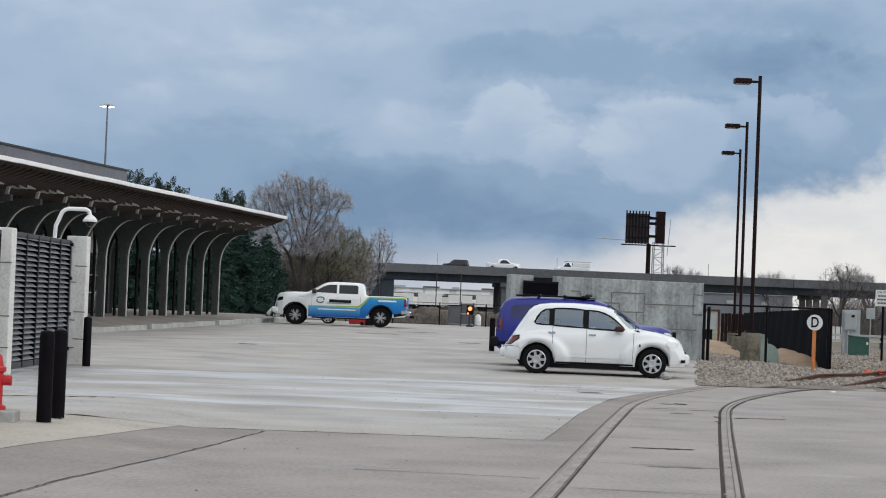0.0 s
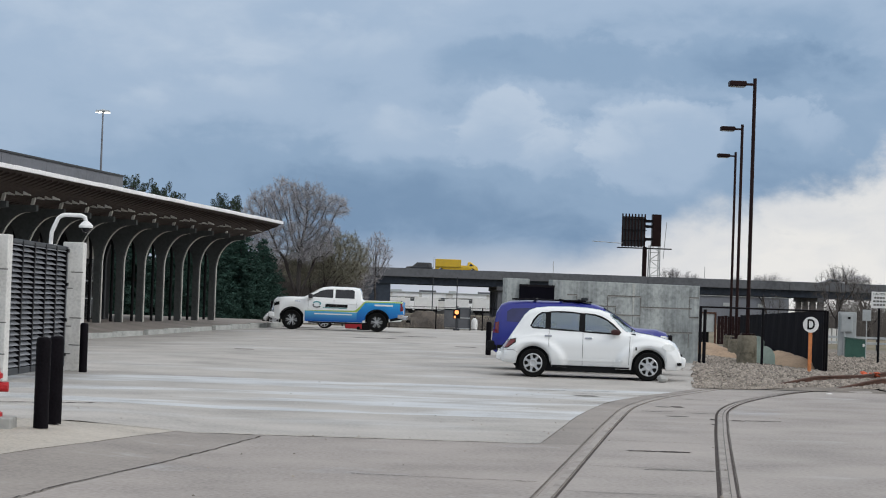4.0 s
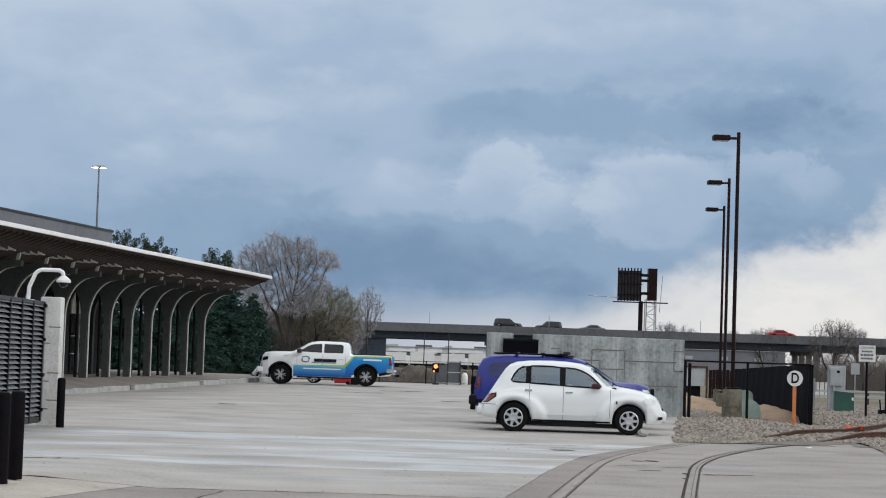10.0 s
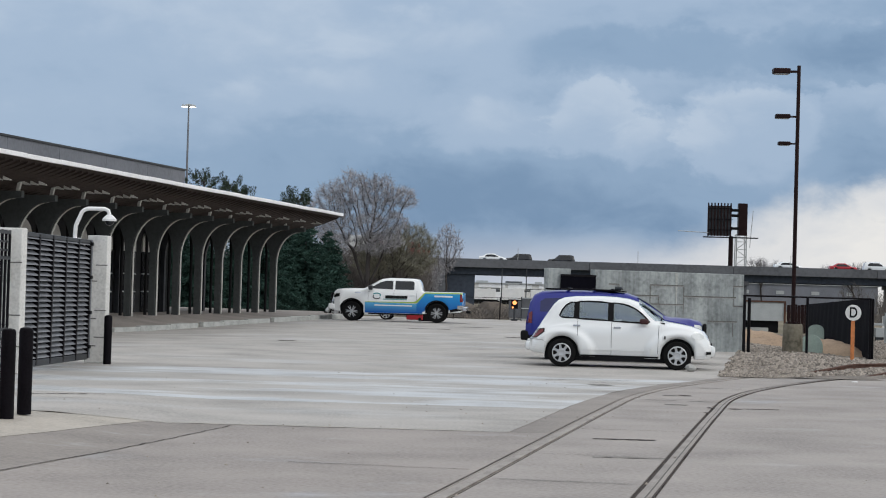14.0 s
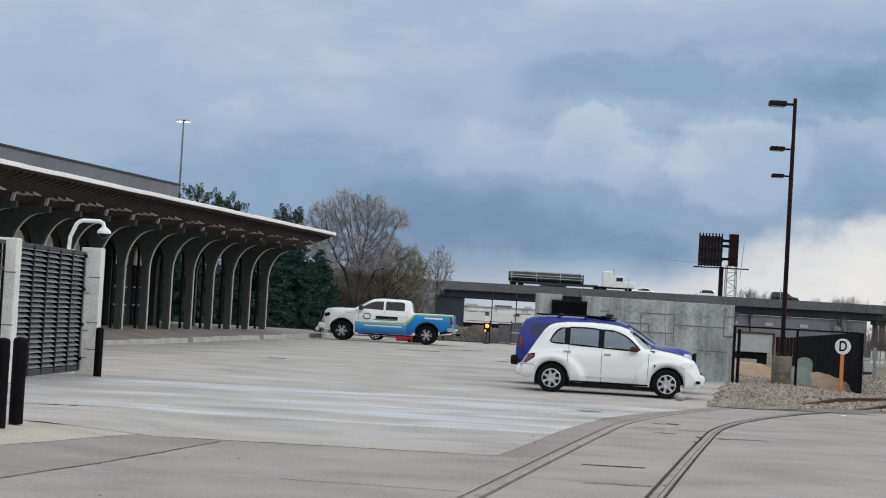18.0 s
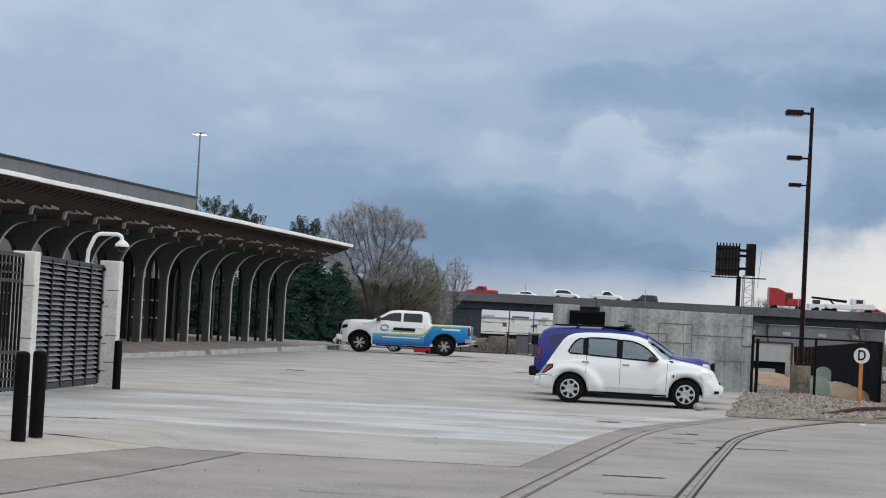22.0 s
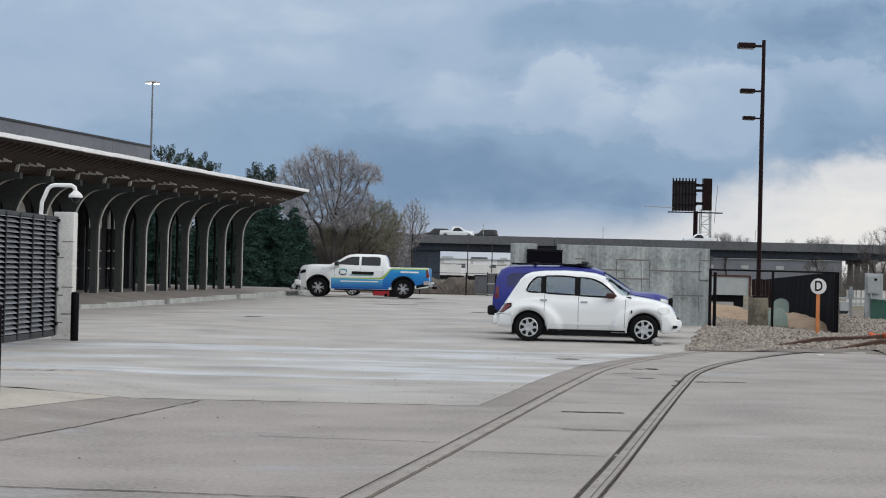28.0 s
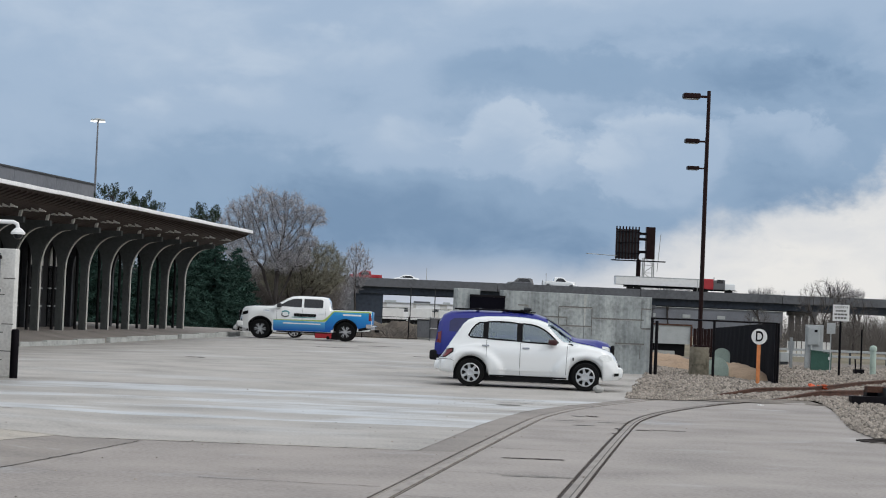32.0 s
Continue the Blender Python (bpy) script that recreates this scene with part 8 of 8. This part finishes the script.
def build_trees():
    spread_tree("large bare deciduous tree with pale rounded crown", (-2.35, 125, gz(125)), [(-2.1, 6.3, 1.35, 1.5), (-0.9, 7.25, 1.3, 1.2), (0.6, 7.1, 1.25, 1.2), (1.9, 6.9, 1.05, 0.8), (0.1, 5.2, 1.5, 1.1), (-1.9, 4.6, 1.3, 0.9), (1.5, 5.4, 1.0, 0.8), (0.6, 4.2, 1.6, 0.8)], 5, 3600, 0.15, shoots=10, reach=0.38, step=0.15, fine=0.0064, stems=((-0.38, 1, 2.4), (0.02, 1, 2.6), (0.42, 1, 2.2)))
    spread_tree("broad bare tree with first pale-green buds", (-1.15, 127, gz(127)), [(1.3, 3.8, 2.0, 1.65), (-0.6, 3.4, 1.6, 1.4)], 8, 2400, 0.12, BUD, 10, 0.36, step=0.15, fine=0.0064, stems=((0.75, 1, 1.6), (0.3, 1, 1.8), (-0.3, 1, 1.5)))
    spread_tree("bare tree with upright grey limbs", (-5.0, 130, gz(130)), [(0, 3.6, 1.7, 1.9)], 12, 1300, 0.25, shoots=4, step=0.16)
    spread_tree("thin bare tree beside the bridge approach", (2.55, 140, gz(140)), [(0.1, 4.4, 1.05, 1.65), (-0.15, 3.3, 0.7, 0.8)], 15, 1500, 0.2, shoots=6, reach=0.3, step=0.15, fine=0.006)
    spread_tree("small bare tree behind the pickup", (1.0, 133, gz(133)), [(0, 2.4, 1.5, 1.4)], 22, 1000, 0.2, shoots=4, step=0.16)
    thicket("dry_brush", "dense grey-brown winter brush under the trees", -6.5, 0.9, 130, 150, 5.0, 13000, 4)
    thicket("dry_brush", "tan dry weeds along the fence", 2.0, 11, 107, 121, 0.7, 700, 6)
    for k, (x, y, h, r) in enumerate(((-5.0, 108, 4.9, 2.0), (-6.0, 110, 5.1, 2.1), (-7.0, 106, 5.5, 2.2), (-3.9, 109.5, 4.3, 1.6), (-8.2, 109, 5.6, 2.3), (-10.2, 106, 5.6, 2.3), (-12.3, 108, 5.6, 2.3), (-14.4, 105, 5.6, 2.3))):
        conifer("spruce", "dense dark green spruce behind the colonnade", (x, y, gz(y)), h, r, 30 + k, tuft=0.22)
    for x, y, h, r, seed in ((-12.9, 131, 8.75, 1.75, 50), (-11.2, 133, 8.35, 1.5, 51), (-7.0, 131, 7.65, 1.3, 52)):
        pine_tree("dark pine crown with upright tufted shoots rising over the roof", (x, y, gz(y)), h, r, seed)
    # right of the poles, before and beyond the bridge
    for k, (x, y, h, s) in enumerate(((42.7, 176, 6.1, 3.0), (46.5, 180, 5.2, 2.8), (50.5, 172, 5.8, 3.0), (38.6, 182, 3.6, 2.0))):
        spread_tree("bare grey trackside tree before the bridge", (x, y, lot_z(x, y)), [(0, h * 0.66, s * 0.8, h * 0.34), (0.2, h * 0.42, s * 0.55, h * 0.22)], 60 + k, 700, 0.2, BRUSH, 3, 0.45, step=0.25, fine=0.008)
    thicket("dry_brush", "grey winter scrub before the bridge", 43.5, 60, 178, 200, 4.2, 3600, 7)
    thicket("dry_brush", "low grey winter scrub beside the track", 36, 46, 180, 200, 1.5, 500, 17)
    for k, (x, y, h, s) in enumerate(((69.3, 425, 11.6, 4.2), (73, 430, 11.2, 4.0), (88.5, 425, 11.3, 4.0), (92, 428, 10.6, 3.6), (102, 424, 13.6, 6.0), (84, 432, 10.6, 3.2), (110, 428, 12.0, 5), (118, 425, 11.2, 4.5))):
        bare_tree("bare_tree", "distant bare tree beyond the highway", (x, y, 0), h, s, 80 + k, 6, twigs=2, thick=1.3)
    # woods along the far horizon
    thicket("far_woods", "hazy line of distant bare woods", -260, 320, 640, 760, 7.0, 4000, 9, TWIG)


build_bridge()
build_billboard()
build_mast()
build_far_buildings()
build_yard()
build_trees()


# ---- traffic ----
ROAD_Z = 7.28
TRAFFIC = []


def road_car(kind, paint, label):
    """A highway vehicle, facing +x, with body, glass and wheels."""
    length, height, cab = {"sedan": (4.7, 1.45, (-1.5, 1.2)), "suv": (4.8, 1.78, (-2.2, 1.1)), "pickup": (5.8, 1.9, (-0.9, 1.3)), "service_truck": (6.4, 2.1, (0.2, 2.0)), "box_truck": (7.2, 1.9, (1.9, 3.1))}[kind]
    category = {"sedan": "car", "suv": "car", "pickup": "pickup truck", "service_truck": "truck", "box_truck": "truck"}[kind]
    th = thing({"sedan": "highway_car", "suv": "highway_car"}.get(kind, "highway_truck"), label, category)
    L = length / 2
    a, b = cab
    belt = height * 0.58
    if kind == "sedan":
        top = [(-L, 0.7), (-L + 0.1, 0.95), (a - 0.2, 1.0), (a + 0.5, height - 0.03), (0.2, height), (b, 0.98), (L - 0.3, 0.82), (L, 0.55)]
    elif kind == "suv":
        top = [(-L, 0.9), (-L + 0.2, height - 0.12), (-L + 0.6, height), (0.3, height), (b, 1.12), (L - 0.3, 0.98), (L, 0.6)]
    else:
        top = [(-L, 0.8), (-L + 0.05, 1.25), (a - 0.1, 1.25), (a, height - 0.1), (a + 0.25, height), (b - 0.75, height - 0.02), (b, 1.3), (L - 0.15, 1.15), (L, 0.7)]
    low = [(-L, 0.4), (L, 0.38)]
    half = [(-L, 0.8), (-L + 0.5, 0.92), (L - 0.6, 0.92), (L, 0.7)]
    roof = [(-L, 0.62), (L, 0.62)] if kind in ("sedan", "suv") else [(-L, 0.86), (a - 0.1, 0.86), (a, 0.72), (b, 0.74), (L, 0.7)]
    h = Hull(low, [(-L, belt * 0.8), (-L + 0.5, belt), (L - 1.2, belt), (L, 0.5)], top, half, roof, (-L + 0.95, L - 0.95), 0.4, 0.33, -L, L, 0.25)
    part("body", h.mesh(), paint, th, "", True)
    for s in (-1, 1):
        lo, hi = max(a, -L + 0.4) + 0.2, b - 0.15
        part("side_glass", h.patch([(lo, belt + 0.05), (hi - 0.1, belt + 0.05)], [(lo, belt + 0.2), (lo + 0.35, height - 0.17), (hi - 0.75, height - 0.17), (hi - 0.1, belt + 0.1)], s, 0.01, 8, 2), GLASS, th)
        for x in (-L + 0.95, L - 0.95):
            part("wheel", rod((x, s * 0.62, 0.33), (x, s * 0.9, 0.33), 0.33, seg=14), TYRE, th)
    if kind == "service_truck":
        part("rack", box(-L + 0.2, -0.85, 1.3, a - 0.15, 0.85, 1.95, 0.03), WHITE_METAL, th, "tall tool body")
        part("ladder_rack", box(-L, -0.6, 2.15, 1.4, 0.6, 2.22), GREY_BOX, th)
    if kind == "box_truck":
        part("cargo_box", box(-L, -1.1, 0.9, a - 1.2, 1.1, 2.2, 0.04), paint, th, "yellow cargo box")
    return th


def semi(kind):
    """A tractor and its load, facing +x; the cab's nose is at x = 2.5."""
    cab = RED_PAINT if kind != "tank" else WHITE_PAINT
    names = {"white": "red highway tractor with long white box trailer", "tank": "white tractor pulling a long grey tank trailer", "low": "red highway tractor with long low white trailer"}
    th = thing("highway_truck", names[kind], "semi truck")
    part("bonnet", box(0.6, -0.85, 0.9, 2.6, 0.85, 2.0, 0.12), cab if kind != "low" else WHITE_PAINT, th)
    part("cab", box(-1.2, -1.15, 0.9, 0.8, 1.15, 2.9 if kind != "low" else 2.5, 0.08), cab if kind != "low" else GREY_CAR, th)
    if kind != "white":
        part("sleeper", box(-2.9, -1.15, 0.9, -1.15, 1.15, 3.6 if kind != "low" else 2.7, 0.15), cab, th)
    part("side_glass", box(-0.6, -1.17, 2.0, 0.5, -1.13, 2.6), GLASS, th)
    part("windscreen", box(0.76, -0.95, 2.0, 0.83, 0.95, 2.6), GLASS, th)
    part("stack", rod((-1.1, -1.0, 1.0), (-1.1, -1.0, 4.1 if kind != "low" else 3.0), 0.09, seg=8), CHROME, th)
    part("chassis", box(-4.2, -0.5, 0.7, 2.2, 0.5, 1.0), PLASTIC, th)
    if kind == "tank":
        part("tank", rod((-18.6, 0, 1.95), (-6.0, 0, 1.95), 0.78, seg=20), GATE_STEEL, th, "grey steel tank")
        part("tank_rail", box(-18, -0.3, 2.7, -6.5, 0.3, 2.85), GREY_BOX, th)
        for z in (1.75, 2.15):
            part("tank_band", box(-18.5, -0.8, z, -6.1, -0.76, z + 0.12), GREY_BOX, th)
        for x in (-18.2, -14, -10, -6.4):
            part("hoop", rod((x, 0, 1.95), (x + 0.12, 0, 1.95), 0.81, seg=20), GREY_BOX, th)
        part("frame", box(-18.4, -1.0, 0.75, -3.6, 1.0, 1.15), GATE_STEEL, th)
        rear = -17.8
    else:
        top = 3.95 if kind == "white" else 2.45
        part("trailer", box(-11.2 if kind == "white" else -17.8, -1.28, 1.15, -1.7 if kind == "white" else -3.3, 1.28, top, 0.04), WHITE_METAL, th, "long white trailer body")
        part("frame", box(-11.0 if kind == "white" else -16.2, -0.9, 0.8, -1.6, 0.9, 1.15), PLASTIC, th)
        if kind == "white":
            part("logo_bar", box(-8.2, -1.3, 2.6, -5.0, -1.285, 3.3), RED_PAINT, th)
            part("logo_bar", box(-8.0, -1.3, 2.2, -5.2, -1.286, 2.4), BLACK_PAINT, th)
        else:
            part("roof_bow", box(-17.8, -1.29, 2.45, -3.3, 1.29, 2.6), GREY_BOX, th)
        rear = -10.2 if kind == "white" else -15.2
    for x in (1.6, -2.6, -3.8, rear, rear + 1.25):
        for s in (-1, 1):
            part("wheel", rod((x, s * 0.7, 0.5), (x, s * 1.15, 0.5), 0.5, seg=14), TYRE, th)
    return th


def wrecker():
    th = thing("tow_truck", "white heavy wrecker towing a red highway tractor", "tow truck")
    part("bonnet", box(-0.6, -0.9, 0.9, 1.2, 0.9, 1.9, 0.12), WHITE_PAINT, th)
    part("cab", box(-2.6, -1.15, 0.9, -0.5, 1.15, 2.7, 0.1), WHITE_PAINT, th)
    part("side_glass", box(-2.0, -1.17, 1.9, -0.9, -1.13, 2.5), GLASS, th)
    part("bed", box(-7.2, -1.15, 0.8, -2.6, 1.15, 1.6, 0.05), WHITE_PAINT, th)
    part("boom", rod((-3.4, 0, 2.15), (-9.3, 0, 2.6), 0.24, 0.18, 8), BLACK_METAL, th)
    part("boom_stay", rod((-5.5, 0, 1.6), (-6.2, 0, 2.3), 0.14, seg=8), BLACK_METAL, th)
    part("body_side", box(-9.9, -1.15, 0.7, -7.0, 1.15, 1.5, 0.05), WHITE_PAINT, th)
    red = part("towed_cab", prism([(-16.6, 0.9), (-13.9, 0.9), (-13.4, 2.6), (-14.0, 3.3), (-15.2, 3.8), (-16.6, 3.9)], 2.3, "y", -1.15), RED_PAINT, th, "towed red tractor cab")
    part("towed_mid", box(-14.0, -1.15, 0.9, -12.6, 1.15, 3.2, 0.15), RED_PAINT, red)
    part("towed_bonnet", box(-12.7, -0.95, 0.9, -10.5, 0.95, 2.2, 0.2), RED_PAINT, red)
    part("towed_glass", box(-13.8, -1.17, 2.2, -12.8, -1.13, 2.9), GLASS, red)
    part("crane_body", box(-9.0, -0.9, 1.5, -8.0, 0.9, 2.2, 0.05), GATE_STEEL, th)
    for x in (0.3, -5.6, -6.9, -8.6, -11.4, -15.6):
        for s in (-1, 1):
            part("wheel", rod((x, s * 0.7, 0.5), (x, s * 1.15, 0.5), 0.5, seg=14), TYRE, th)
    return th


COLOUR = {"white": WHITE_PAINT, "black": BLACK_CAR, "grey": GREY_CAR, "red": RED_PAINT, "yellow": YELLOW_PAINT}
PLAIN = {"sedan": "sedan", "suv": "sport utility car", "pickup": "pickup", "service_truck": "service truck", "box_truck": "box truck"}
EAST = [("pickup", "white", 27.3), ("sedan", "white", -10.3), ("box_truck", "yellow", -96.0), ("sedan", "red", -214.1), ("suv", "black", -260.6), ("suv", "black", -309.1), ("sedan", "white", -344.4), ("sedan", "red", -335.1), ("suv", "white", -329.3), ("sedan", "white", -394.1), ("sedan", "white", -435.1), ("suv", "black", -459.2), ("sedan", "white", -521.6), ("sedan", "white", -533.9), ("suv", "white", -615), ("pickup", "white", -608.2), ("sedan", "white", -661.9), ("suv", "black", -674.3), ("sedan", "grey", -716.8), ("sedan", "white", -710.9), ("pickup", "white", -800.3), ("sedan", "white", -820.1), ("pickup", "white", -889.4)]
WEST = [("suv", "black", 19.8), ("service_truck", "white", 40.3), ("suv", "black", 130.1), ("sedan", "grey", 202.6), ("sedan", "grey", 220.7), ("sedan", "grey", 244.3), ("service_truck", "white", 284.7), ("suv", "black", 327.4), ("sedan", "grey", 335), ("suv", "white", 396.8), ("suv", "black", 389.5), ("suv", "black", 422.7), ("suv", "black", 430.1), ("pickup", "white", 495.8), ("suv", "black", 546.4), ("suv", "white", 572.6), ("sedan", "white", 562.0), ("pickup", "white", 629.6), ("pickup", "red", 647.0), ("sedan", "white", 654.4), ("suv", "black", 675.3), ("sedan", "red", 714.9), ("sedan", "grey", 734.0), ("sedan", "white", 781), ("sedan", "white", 761.5), ("suv", "black", 773), ("suv", "black", 828.8), ("suv", "black", 820.4), ("pickup", "white", 866.3), ("sedan", "white", 927.2), ("pickup", "red", 934.0), ("sedan", "white", 941), ("suv", "grey", 960.9)]


def build_traffic():
    made = {}
    for lane, speed, turn, rows in ((350.2, 29.0, 0, EAST), (362.0, -29.0, 180, WEST)):
        for kind, colour, x in rows:
            if (kind, colour) not in made:
                th = made[(kind, colour)] = road_car(kind, COLOUR[colour], f"{colour} {PLAIN[kind]} driving along the highway overpass")
                th["group"] = "highway traffic"
            else:
                th = copy_thing(made[(kind, colour)], pose(0, 0, 0))
            TRAFFIC.append((th, x, lane, turn, speed))
    for make, x in ((lambda: semi("white"), -386.2), (lambda: semi("tank"), -460.2), (wrecker, -531.4), (lambda: semi("low"), -814.2)):
        TRAFFIC.append((make(), x, 350.2, 0, 27.5))


build_traffic()


# ---- moving things ----
BEACON = thing("warning_beacon", "glowing amber lamps of a slow vehicle, set on an added stand", "beacon", (6.49, 103.6, gz(103.6)))
# stand, foot and housing are added to carry the vehicle's amber light
part("stand", rod((0, 0, 0.1), (0, 0, 0.62), 0.05, seg=8), GATE_STEEL, BEACON)
part("foot", box(-0.16, -0.16, 0.0, 0.16, 0.16, 0.1, 0.02), GATE_STEEL, BEACON)
part("housing", box(-0.17, -0.02, 0.6, 0.17, 0.08, 1.06, 0.02), BLACK_METAL, BEACON, "dark lamp housing")
part("lens", rod((0, -0.06, 0.9), (0, -0.02, 0.9), 0.105, seg=16), ORANGE_GLOW, BEACON, "glowing amber lens")
part("lower_lens", rod((-0.09, -0.06, 0.66), (-0.09, -0.02, 0.66), 0.05, seg=12), ORANGE_GLOW, BEACON, "glowing amber lens")


def motions():
    # highway traffic, at a steady speed along its lane
    times = [0.0, 0.1, 0.2, 4, 8, 12, 16, 20, 24, 28, 31.8, 31.9, 32.0]
    for th, x, lane, turn, speed in TRAFFIC:
        walk(th, [(t, pose(x + speed * t, lane, ROAD_Z, 0, 0, turn)) for t in times])
    # the amber light moves slowly along the yard; turning away stands for going dark
    way = [(0, 6.49), (1, 6.42), (2, 6.29), (3, 6.16), (5.5, 5.77), (7, 5.54), (8, 5.42), (9, 5.44), (12, 5.62), (13, 5.74), (14, 5.72), (15, 5.5), (17.5, 5.08), (18.2, 4.8), (18.5, 4.75), (23, 6.6), (32, 6.6)]
    turns = [(0, 0), (18.2, 0), (18.3, 60), (18.4, 120), (18.5, 180), (32, 180)]
    times = sorted({t for t, _ in way + turns})
    walk(BEACON, [(t, pose(lerp_table(way, t), 103.6, gz(103.6), 0, 0, lerp_table(turns, t))) for t in times])


motions()
